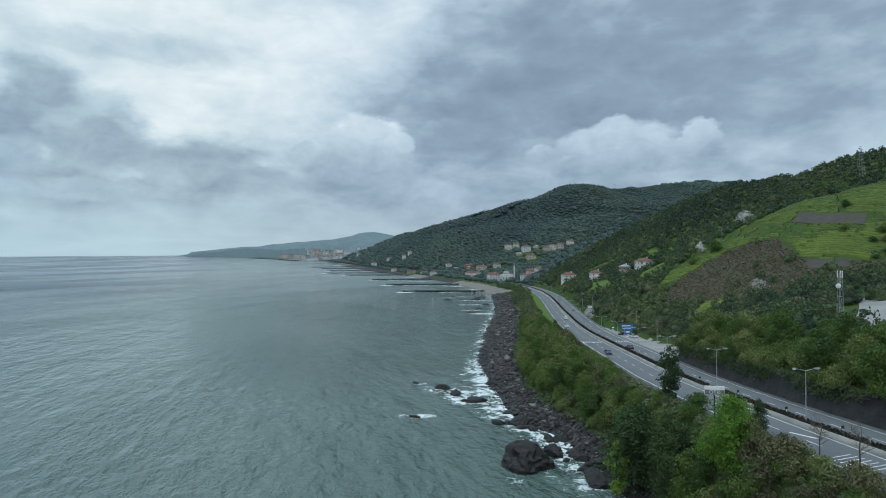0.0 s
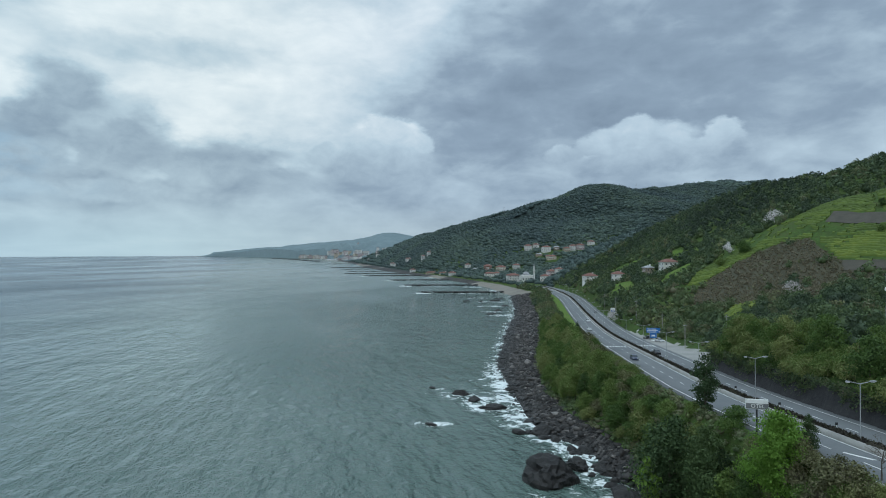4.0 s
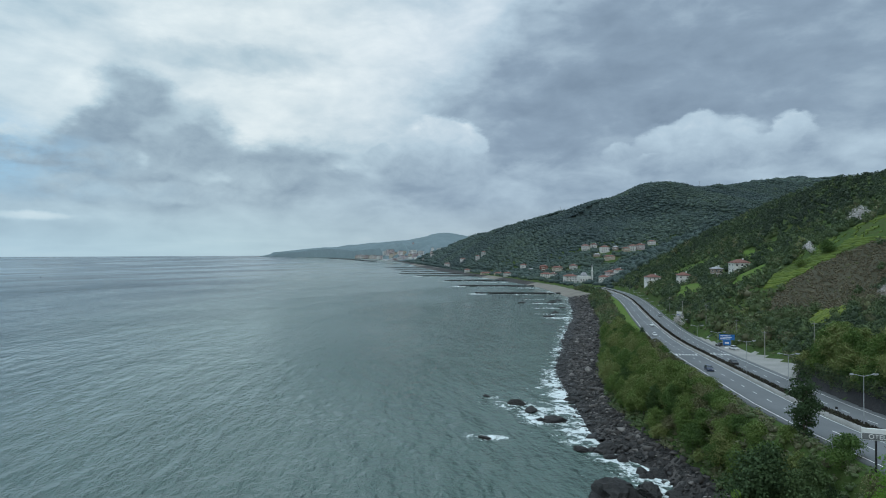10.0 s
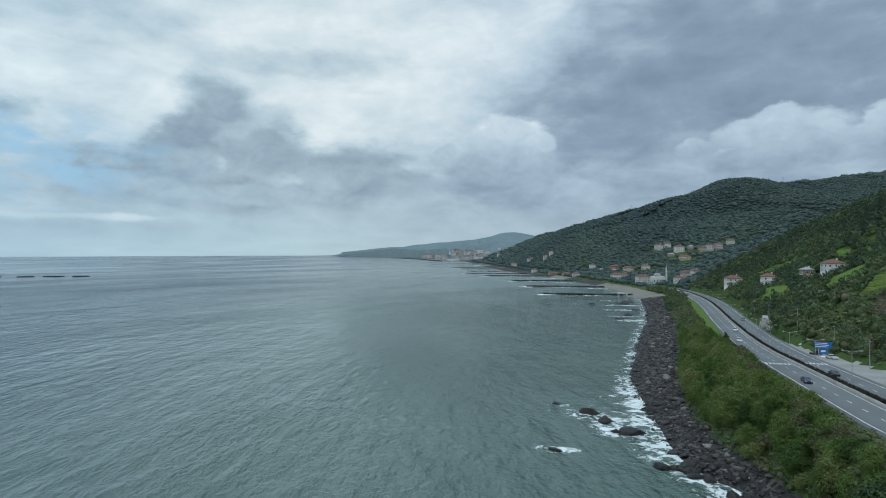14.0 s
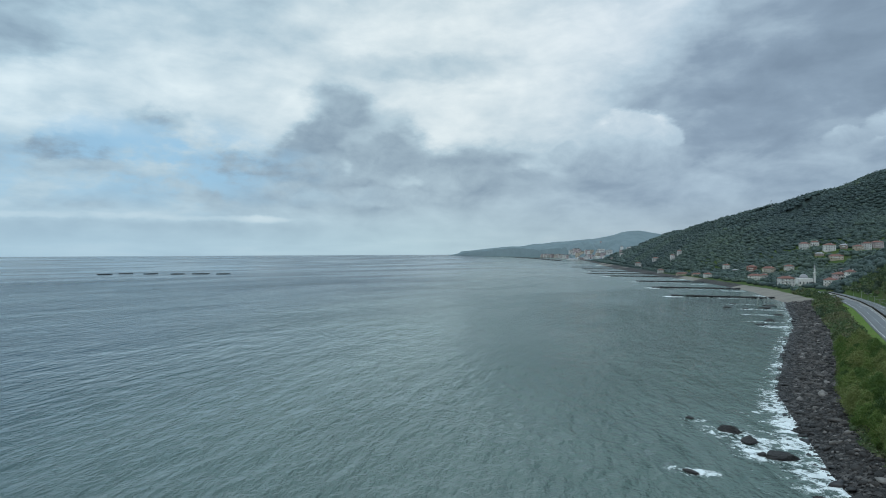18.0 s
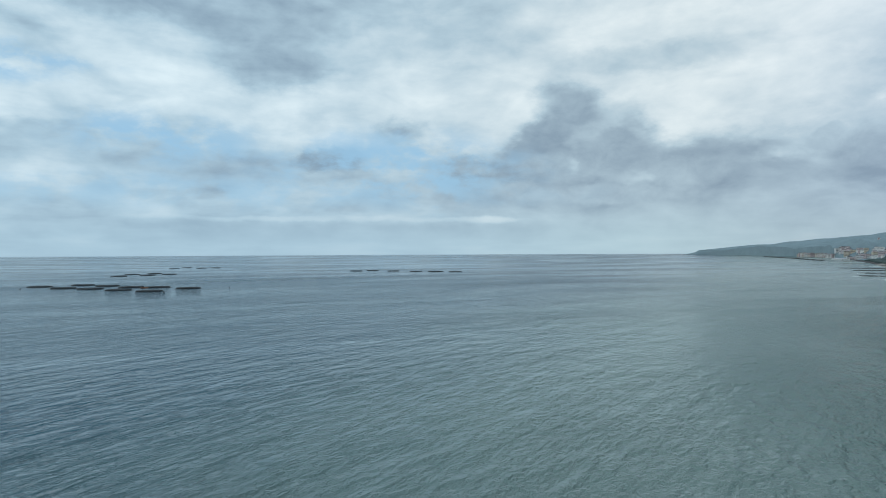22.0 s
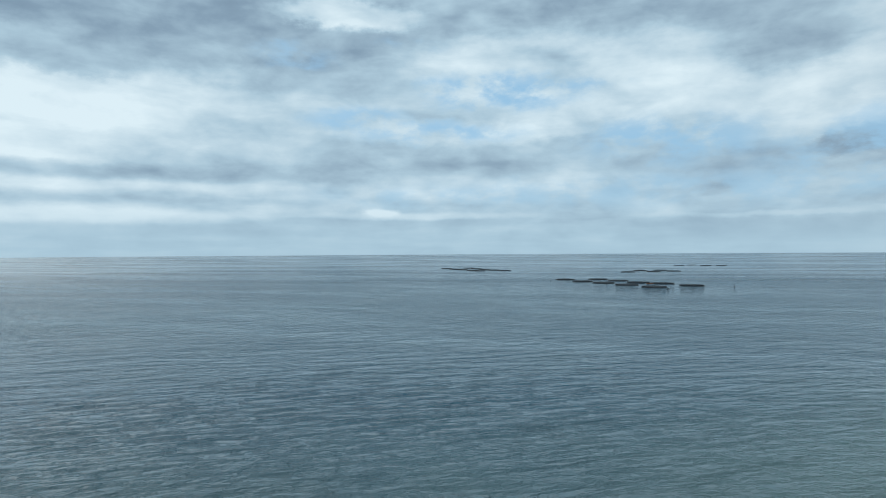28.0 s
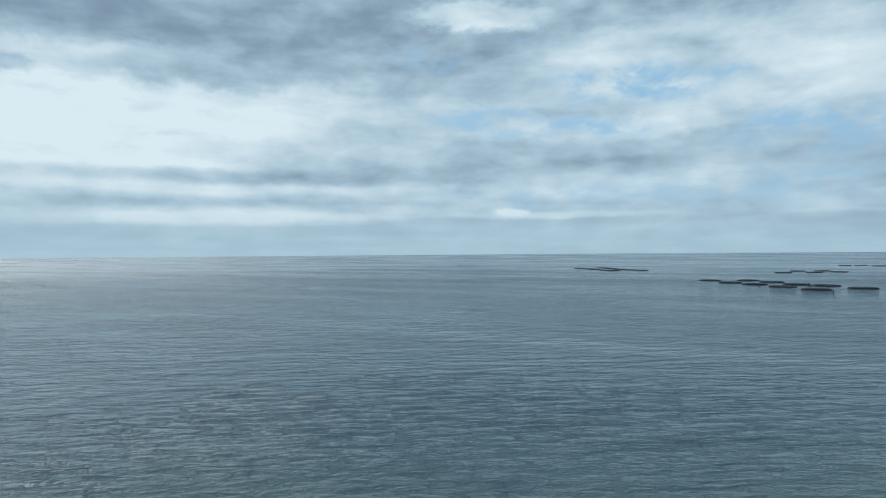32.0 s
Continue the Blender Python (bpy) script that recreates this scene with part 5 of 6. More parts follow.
for n_, (x, y, sx, sy, sz, turn) in enumerate(((17.0, 129.5, 5.6, 8.2, 5.6, 24), (23.3, 136.5, 2.6, 3.8, 2.0, 20), (-1.2, 201.3, 3.4, 2.0, 1.7, -12), (2.6, 193.5, 2.4, 2.6, 1.5, 30),
                                               (9.0, 184.0, 4.6, 2.0, 1.7, 8), (5.0, 184.2, 1.4, 1.2, 0.9, 0), (19.0, 160.8, 3.8, 3.0, 2.2, 10), (13.2, 160.2, 2.2, 1.7, 1.4, 0), (16.0, 160.6, 1.4, 1.2, 1.0, 40))):
    tagged(put("sea_rock", rock_mesh(n_ + 1, sx, sy, sz), M_ROCK), "large wet black rock standing in the surf" if sz > 1.6 else "small wet black rock awash in foam", "rock", "rocks in the surf").matrix_basis = pose(x, y, 0.1, 0, 0, turn)
for n_, (x, y, sx, sy, sz, turn) in enumerate(((-9.0, 167, 2.0, 1.0, 0.7, -20), (-11.0, 210.5, 1.7, 0.8, 0.6, 0), (16.6, 207.5, 4.4, 2.4, 1.6, -8), (29.5, 119, 3.8, 5.0, 2.8, 10), (34.5, 112, 3.5, 5.5, 3.6, 0),
                                               (28.0, 126, 1.7, 1.4, 1.0, 0), (25.5, 131.5, 1.2, 1.0, 0.7, 50), (27.5, 146, 2.6, 2.0, 1.6, 0), (0.8, 568, 4.0, 2.0, 1.5, 0), (14, 566, 3.0, 1.8, 1.2, 10),
                                               (27, 574, 5.5, 3.5, 1.6, 5), (33, 600, 6, 4.0, 1.5, 0))):
    tagged(put("sea_rock", rock_mesh(n_ + 31, sx, sy, sz), M_ROCK), "low dark rock at the water's edge with foam", "rock", "rocks in the surf").matrix_basis = pose(x, y, 0.05, 0, 0, turn)
for n_, (x, y, sx, sy, sz, turn) in enumerate(((19.5, 452, 4.4, 2.2, 1.3, 0), (24.5, 478, 4.2, 2.4, 1.4, 6), (33, 520, 5, 3.5, 1.5, 0), (5, 611, 3.4, 1.8, 1.1, 0), (20.5, 176, 1.8, 1.5, 1.2, 0), (22.5, 168, 1.9, 1.4, 1.3, 30), (31, 139, 2.2, 1.6, 1.5, 0), (29, 132.5, 2.4, 1.8, 1.3, 20))):
    tagged(put("sea_rock", rock_mesh(n_ + 51, sx, sy, sz), M_ROCK), "low dark rock at the water's edge with foam", "rock", "rocks in the surf").matrix_basis = pose(x, y, 0.05, 0, 0, turn)


r_ = random.Random(12)
for n_ in range(26):
    y = r_.uniform(119, 160)
    x = float(np.interp(y, YK, XWATER)) + r_.uniform(-4.5, 2.2)
    if math.hypot((x - 17) / 7, (y - 129.5) / 9) < 1:
        continue
    a_ = r_.uniform(0.6, 1.7)
    tagged(put("sea_rock", rock_mesh(n_ + 71, a_ * r_.uniform(1.0, 1.5), a_, a_ * 0.7, 2), M_ROCK), "wet black boulder in the foaming wash of the cove", "rock", "rocks in the surf").matrix_basis = pose(x, y, 0.1, 0, 0, r_.uniform(0, 180))


def stones(name, label, xs, ys, zs, sizes, level, material_, category="stones"):
    """Loose stones in one mesh."""
    V, F, base = [], [], 0
    which = rng.integers(0, 8, len(xs))
    for s in range(8):
        r = np.random.default_rng(300 + s)
        v, f = lump(level, r, 0.8, 1.2)
        # broken faces: the lump is cut back by a few planes
        for _ in range(7):
            d = r.normal(0, 1, 3)
            d /= np.linalg.norm(d)
            over = np.clip(v @ d - r.uniform(0.35, 0.7), 0, None)
            v = v - over[:, None] * d
        v = v * np.array([r.uniform(0.9, 1.6), r.uniform(0.7, 1.1), r.uniform(0.5, 0.8)])
        i = np.nonzero(which == s)[0]
        if not len(i):
            continue
        a = rng.uniform(0, 6.28, len(i))
        ca, sa, sc = np.cos(a)[:, None], np.sin(a)[:, None], sizes[i][:, None]
        V.append(np.stack([(v[None, :, 0] * ca - v[None, :, 1] * sa) * sc + xs[i][:, None], (v[None, :, 0] * sa + v[None, :, 1] * ca) * sc + ys[i][:, None], v[None, :, 2] * sc + zs[i][:, None]], -1).reshape(-1, 3))
        F.append((f[None] + (np.arange(len(i)) * len(v))[:, None, None]).reshape(-1, 3) + base)
        base += len(i) * len(v)
    return tagged(put(name, mesh_np(name, np.vstack(V), np.vstack(F)), material_), label, category, kind="stuff")


def build_stones(k, b):
    isl = k.add("ShaderNodeNewGeometry").outputs["Random Per Island"]
    f = k.m("ADD", k.m("MULTIPLY", isl, 0.7), k.m("MULTIPLY", k.noise(k.pos, 1.2, 4, 0.6), 0.35))
    # stones low on the shore are wet, dark and glossy; those higher up are dry and paler
    z = k.add("ShaderNodeSeparateXYZ", ((0, k.pos),)).outputs[2]
    dry = k.step(z, 0.6, 2.2)
    wet_c = k.ramp(f, (0.2, (0.005, 0.005, 0.006)), (0.7, (0.020, 0.019, 0.019)), (0.95, (0.09, 0.085, 0.085)))
    dry_c = k.ramp(f, (0.15, (0.010, 0.009, 0.009)), (0.55, (0.036, 0.032, 0.030)), (0.78, (0.105, 0.096, 0.090)), (0.95, (0.27, 0.25, 0.235)))
    paint(k, b, k.mix(dry, wet_c, dry_c), k.noise(k.pos, 3.0, 4, 0.6), 0.5, 0.1)
    k.tree.links.new(k.m("ADD", 0.35, k.m("MULTIPLY", dry, 0.45)), b.inputs["Roughness"])


M_BOULDER = material("shore_boulders", build_stones, 0.6, 0.4)


def on_shore(x, y):
    ragged = 2.2 * np.abs(vnoise(np.asarray(x) / 3.5, np.asarray(y) / 3.5, 88)) * (np.sin(np.asarray(x) * 91.7 + np.asarray(y) * 47.3) > 0.1)
    return (x > np.interp(y, YK, XWATER) - 1.0 - ragged) & (x < np.interp(y, YV, XGREEN) + 1.0)


x, y = scatter(8, 60, 96, 330, 0.92, on_shore)
stones("shore_boulders", "dark wet boulders and paler stones heaped along the shore", x, y, ground(x, y) + 0.05, 0.18 + 0.34 * rng.random(len(x)) + 1.3 * rng.random(len(x)) ** 10 + 1.0 * (rng.random(len(x)) > 0.988), 1, M_BOULDER)
x, y = scatter(10, 70, 330, 640, 1.9, on_shore)
stones("shore_boulders", "dark boulders along the far part of the shore", x, y, ground(x, y) + 0.05, 0.4 + 0.5 * rng.random(len(x)) + 1.6 * rng.random(len(x)) ** 7, 1, M_BOULDER)


def make_groyne(x0, y0, x1, y1, wide):
    """A rubble breakwater: a mound of stones from its tip to the beach."""
    n = int(math.hypot(x1 - x0, y1 - y0) * 3)
    t = np.random.default_rng(int(y0)).random(n)
    r = np.random.default_rng(int(y0) + 1)
    off = r.normal(0, wide * 0.3, n)
    xs, ys = x0 + (x1 - x0) * t, y0 + (y1 - y0) * t + off
    zs = np.clip(1.5 - np.abs(off) * 1.1 / wide * 2, -0.2, 2)
    ob = stones("groyne", "low dark rubble groyne reaching out from the beach", xs, ys, zs + lift(xs, ys), r.uniform(0.7, 1.7, n), 1, M_ROCK, "groyne")
    ob["kind"] = "thing"
    del ob["kind"]
    tagged(ob, group="groynes along the beach")


for row in ((-49, 688, 42, 686, 4), (-82, 832, 16, 834, 4), (-121, 988, -22, 990, 4.5), (-197, 1179, -85, 1182, 4.5), (-259, 1303, -128, 1306, 5), (-285, 1458, -180, 1460, 5), (-338, 1655, -240, 1658, 5), (-408, 1843, -292, 1846, 6)):
    make_groyne(*row)
xs_ = np.linspace(-1180, -720, 260)
ys_ = np.interp(xs_, (-1184, -976, -734), (3716, 3429, 2986)) + rng.normal(0, 5, 260)
stones("harbour_mole", "long dark harbour breakwater in front of the town", xs_, ys_, lift(xs_, ys_) + rng.uniform(0, 3, 260), rng.uniform(3, 6, 260), 1, M_ROCK, "breakwater")

# ---- fish farm ----
M_PIPE = two_scale("black_plastic_pipe", (0.014, 0.017, 0.020), (0.04, 0.045, 0.05), 0.4, 3.0, 0.5, 0.4, local=True)
M_NET = two_scale("dark_netting", (0.022, 0.027, 0.030), (0.05, 0.056, 0.06), 0.3, 2.0, 0.9, 0.1, local=True)
M_RUST = two_scale("rusty_orange_paint", (0.10, 0.05, 0.03), (0.24, 0.11, 0.06), 0.3, 2.0, 0.8, 0.2, local=True)


def ring(radius, tube_r, z, seg=40, sides=6):
    bm = bmesh.new()
    prev = None
    first = None
    for i in range(seg):
        a = 6.283185 * i / seg
        loop = []
        for j in range(sides):
            b = 6.283185 * j / sides
            rr = radius + tube_r * math.cos(b)
            loop.append(bm.verts.new((rr * math.cos(a), rr * math.sin(a), z + tube_r * math.sin(b))))
        if prev:
            for j in range(sides):
                bm.faces.new((prev[j], prev[(j + 1) % sides], loop[(j + 1) % sides], loop[j]))
        first = first or loop
        prev = loop
    for j in range(sides):
        bm.faces.new((prev[j], prev[(j + 1) % sides], first[(j + 1) % sides], first[j]))
    return bm


def net_cover(radius, rise, z):
    bm = bmesh.new()
    rings = []
    for k in range(5):
        rr = radius * (1 - k / 5)
        zz = z + rise * math.sin(k / 5 * 1.57) * 0.9
        rings.append([bm.verts.new((rr * math.cos(6.2832 * i / 36), rr * math.sin(6.2832 * i / 36), zz + 0.12 * math.sin(i * 3.1))) for i in range(36)])
    top = bm.verts.new((0, 0, z + rise))
    for a, b in zip(rings, rings[1:]):
        for i in range(36):
            bm.faces.new((a[i], a[(i + 1) % 36], b[(i + 1) % 36], b[i]))
    for i in range(36):
        bm.faces.new((rings[-1][i], rings[-1][(i + 1) % 36], top))
    return bm


def net_wall(radius, z0, z1):
    bm = bmesh.new()
    a = [bm.verts.new((radius * math.cos(6.2832 * i / 40), radius * math.sin(6.2832 * i / 40), z0)) for i in range(40)]
    b = [bm.verts.new((radius * 0.99 * math.cos(6.2832 * i / 40), radius * 0.99 * math.sin(6.2832 * i / 40), z1)) for i in range(40)]
    for i in range(40):
        bm.faces.new((a[i], a[(i + 1) % 40], b[(i + 1) % 40], b[i]))
    return bm


def make_cage():
    cage = tagged(new("fish_cage"), "round floating fish farm cage with dark net and handrail", "fish cage", "fish cages of the farm")
    part("outer_float", ring(15.0, 0.42, 0.25), M_PIPE, cage)
    part("inner_float", ring(13.9, 0.42, 0.25), M_PIPE, cage)
    part("handrail", ring(14.2, 0.14, 1.35), M_PIPE, cage)
    part("net", net_wall(14.1, -1.5, 1.2), M_NET, cage)
    part("bird_net", net_cover(14.0, 0.45, 1.2), M_NET, cage)
    post = bpy.data.meshes.new("stanchion")
    bm = bmesh.new()
    box(bm, 13.7, -0.25, 0.0, 15.2, 0.25, 0.8, 0.08)
    tube(bm, (14.6, 0, 0.6), (14.2, 0, 1.7), 0.16, 0.12, 6)
    bm.to_mesh(post)
    bm.free()
    for i in range(10):
        put("stanchion", post, M_PIPE, cage).matrix_basis = pose(0, 0, 0, 0, 0, i * 36)
    return cage


CAGES_NEAR = ((-973, 230), (-909, 243), (-975, 282), (-867, 263), (-927, 300), (-812, 279), (-867, 311), (-762, 298), (-841, 336), (-787, 354))
CAGES_FAR = ((-1308, 428), (-1400, 482), (-1320, 486), (-1412, 532), (-1345, 538), (-1880, 752), (-1900, 798), (-1815, 806), (-1812, 850), (-1655, 45), (-1590, 67), (-1545, 82), (-1692, 105), (-1620, 123), (-1475, 106), (-1442, 120), (-1545, 138), (-1500, 160), (-1465, 182))
CAGES_NORTH = ((-1205, 925), (-1200, 972), (-1134, 982), (-1068, 995), (-1035, 1022), (-1021, 1018), (-976, 1033))
first_cage = make_cage()
for i, (x, y) in enumerate(CAGES_NEAR + CAGES_FAR + CAGES_NORTH):
    ob = first_cage if i == 0 else copy_thing(first_cage, Matrix())
    ob.matrix_basis = pose(x, y, 0, 0, 0, i * 17)
for x, y in ((-930, 200), (-722, 300), (-760, 395), (-905, 1075), (-820, 255), (-1330, 60)):
    buoy = tagged(new("marker_buoy"), "small dark marker buoy floating beside the cages", "buoy", "marker buoys")
    bm = bmesh.new()
    bmesh.ops.create_uvsphere(bm, u_segments=12, v_segments=8, radius=1.1)
    part("float", bm, M_PIPE, buoy)
    part("pole", tube(bmesh.new(), (0, 0, 0.8), (0, 0, 3.2), 0.16, 0.1, 6), M_PIPE, buoy)
    buoy.matrix_basis = pose(x, y, 0.1)
bm = bmesh.new()
for x0, x1, z1 in ((-4.5, 4.5, 1.2),):
    box(bm, x0, -1.6, -0.4, x1, 1.6, z1, 0.4)
boat = tagged(new("work_boat"), "small dark orange work boat moored by a fish cage", "boat")
part("hull", bm, M_RUST, boat)
part("wheelhouse", box(bmesh.new(), -3.2, -1.1, 1.2, -0.6, 1.1, 3.3, 0.15), M_PIPE, boat)
boat.matrix_basis = pose(-838, 318, 0.1, 0, 0, 80)


# ---- houses ----
M_WALLS = [two_scale("painted_render_%s" % n, a, b, 0.2, 3.0, 0.85, 0.2, local=True) for n, a, b in (
    ("white", (0.52, 0.51, 0.49), (0.76, 0.75, 0.73)), ("offwhite", (0.45, 0.45, 0.44), (0.68, 0.67, 0.66)), ("beige", (0.38, 0.32, 0.25), (0.56, 0.49, 0.40)),
    ("pink", (0.38, 0.31, 0.31), (0.54, 0.45, 0.45)), ("brown", (0.22, 0.17, 0.14), (0.36, 0.29, 0.25)), ("brick", (0.20, 0.09, 0.065), (0.33, 0.15, 0.11)))]
M_ROOF = two_scale("red_roof_tiles", (0.125, 0.062, 0.052), (0.23, 0.118, 0.098), 0.5, 4.0, 0.85, 0.2, local=True)
M_ROOF_OLD = two_scale("weathered_roofs", (0.15, 0.115, 0.11), (0.24, 0.19, 0.18), 0.5, 4.0, 0.85, 0.2, local=True)
M_ROOF_GREY = two_scale("grey_roof_sheet", (0.20, 0.20, 0.21), (0.36, 0.36, 0.37), 0.3, 3.0, 0.7, 0.3, local=True)
M_PANE = two_scale("dark_window_glass", (0.012, 0.016, 0.020), (0.04, 0.05, 0.06), 0.6, 2.0, 0.15, 0.5, local=True)
M_WHITE = two_scale("white_enamel", (0.62, 0.62, 0.61), (0.80, 0.80, 0.79), 0.6, 5.0, 0.5, 0.4, local=True)
M_STEEL = two_scale("galvanised_steel", (0.22, 0.23, 0.24), (0.38, 0.39, 0.40), 0.7, 6.0, 0.5, 0.5, local=True)
M_DARK = two_scale("dark_plastic", (0.012, 0.012, 0.014), (0.035, 0.035, 0.038), 0.7, 6.0, 0.5, 0.4, local=True)
M_BLUE = two_scale("blue_sign_sheet", (0.012, 0.10, 0.32), (0.02, 0.16, 0.45), 0.6, 5.0, 0.5, 0.4, local=True)
M_SIGNGREY = two_scale("grey_sign_sheet", (0.12, 0.125, 0.13), (0.20, 0.205, 0.21), 0.6, 5.0, 0.5, 0.4, local=True)
M_LENS = two_scale("lamp_glass", (0.55, 0.55, 0.52), (0.75, 0.75, 0.72), 0.6, 5.0, 0.3, 0.5, local=True)

bm_ = bmesh.new()
box(bm_, -0.62, -0.05, -0.72, 0.62, 0.05, 0.72)
WINDOW_FRAME = bpy.data.meshes.new("window")
bm_.to_mesh(WINDOW_FRAME)
bm_.free()
WINDOW_FRAME.materials.append(M_WHITE)
bm_ = bmesh.new()
box(bm_, -0.5, -0.075, -0.6, -0.03, 0.0, 0.6)
box(bm_, 0.03, -0.075, -0.6, 0.5, 0.0, 0.6)
WINDOW_PANE = bpy.data.meshes.new("pane")
bm_.to_mesh(WINDOW_PANE)
bm_.free()
WINDOW_PANE.materials.append(M_PANE)


def hip_roof(w, d, rise, z, over=0.6, ridge=0.4):
    bm = bmesh.new()
    a, b = w / 2 + over, d / 2 + over
    r = max(0.2, a - b * 0.9) if w > d else 0.2
    low = [bm.verts.new(p) for p in ((-a, -b, z), (a, -b, z), (a, b, z), (-a, b, z))]
    lo2 = [bm.verts.new((v.co.x, v.co.y, z - 0.25)) for v in low]
    top = [bm.verts.new((-r, 0, z + rise)), bm.verts.new((r, 0, z + rise))]
    bm.faces.new((low[0], low[1], top[1], top[0]))
    bm.faces.new((low[2], low[3], top[0], top[1]))
    bm.faces.new((low[1], low[2], top[1]))
    bm.faces.new((low[3], low[0], top[0]))
    for i in range(4):
        bm.faces.new((lo2[i], lo2[(i + 1) % 4], low[(i + 1) % 4], low[i]))
    bm.faces.new(lo2[::-1])
    return bm


HOUSE_LOOK = {0: "white rendered house with red tiled hip roof", 1: "off-white rendered village house with tiled roof", 2: "beige rendered house with red roof", 3: "pink painted house with tiled roof", 4: "old brown house with grey sheet roof", 5: "unfinished brick apartment house with concrete floors"}


def make_house(x, y, w, d, storeys, turn, look_):
    h = 2.9 * storeys
    base = min(height(x + a, y + b) for a in (-w / 2, w / 2) for b in (-d / 2, d / 2))
    z0 = max(base + 0.2, height(x, y) - 0.5)
    house = tagged(new("house"), HOUSE_LOOK[look_] + ", %s storeys" % ("one two three four five".split()[storeys - 1]), "house", "houses of the village")
    bm = box(bmesh.new(), -w / 2, -d / 2, -5.0, w / 2, d / 2, h)
    part("wall", bm, M_WALLS[look_], house)
    for s in range(1, storeys):
        part("floor_band", box(bmesh.new(), -w / 2 - 0.12, -d / 2 - 0.12, s * 2.9 - 0.18, w / 2 + 0.12, d / 2 + 0.12, s * 2.9 + 0.06), M_CONCRETE if look_ == 5 else M_WALLS[0], house)
    rise = 0.26 * d
    roof = part("roof", hip_roof(w, d, rise, h + 0.25), M_ROOF_GREY if look_ == 4 else M_ROOF, house)
    part("chimney", box(bmesh.new(), w * 0.2, -0.4, h + rise * 0.4, w * 0.2 + 0.8, 0.4, h + rise + 0.9, 0.05), M_WALLS[0], roof)
    if w > 8 and storeys > 1:
        for s in range(1, storeys):
            part("balcony", box(bmesh.new(), -w * 0.28, -d / 2 - 1.3, s * 2.9 - 0.1, w * 0.12, -d / 2 + 0.02, s * 2.9 + 0.85, 0.05), M_WALLS[0], house)
    front = max(2, int(w / 3.2))
    side = max(1, int(d / 3.6))
    for s in range(storeys):
        z = s * 2.9 + 1.55
        for n, length, rot in ((front, w, 0), (front, w, 180), (side, d, 90), (side, d, 270)):
            out = d / 2 if rot in (0, 180) else w / 2
            for i in range(n):
                t = (i + 0.5) / n * length - length / 2
                m = pose(0, 0, 0, 0, 0, rot) @ pose(t, -out - 0.02, z)
                win = put("window", WINDOW_FRAME, M_WHITE, house)
                win.matrix_basis = m
                put("pane", WINDOW_PANE, M_PANE, win)
    house.matrix_basis = pose(x, y, z0, 0, 0, turn)


for row in HOUSES_ROAD + HOUSES_SHORE + HOUSES_COAST + HOUSES_UPPER:
    make_house(*row)


def make_mosque(x, y):
    z = height(x, y)
    m = tagged(new("mosque"), "white village mosque with grey dome and slender minaret", "mosque")
    part("wall", box(bmesh.new(), -9, -7, -2, 6, 7, 8.5, 0.1), M_WALLS[0], m)
    bm = bmesh.new()
    bmesh.ops.create_uvsphere(bm, u_segments=24, v_segments=12, radius=4.6)
    bmesh.ops.delete(bm, geom=[v for v in bm.verts if v.co.z < -0.2], context="VERTS")
    dome = part("dome", bm, M_ROOF_GREY, m)
    dome.matrix_basis = pose(-1.5, 0, 8.5)
    mina = part("minaret", tube(bmesh.new(), (8, -5, -2), (8, -5, 20), 1.15, 0.8, 12), M_WALLS[0], m)
    part("gallery", tube(bmesh.new(), (8, -5, 14.2), (8, -5, 15.2), 1.7, 1.8, 12), M_WALLS[0], mina)
    part("spire", tube(bmesh.new(), (8, -5, 20), (8, -5, 24.5), 0.95, 0.05, 12), M_ROOF_GREY, mina)
    for i in range(4):
        win = put("window", WINDOW_FRAME, M_WHITE, m)
        win.matrix_basis = pose(-7 + i * 3.6, -7.03, 3.4) @ Matrix.Diagonal((1.2, 1, 2.2, 1))
        put("pane", WINDOW_PANE, M_PANE, win)
    m.matrix_basis = pose(x, y, z, 0, 0, 10)


make_mosque(*MOSQUE)


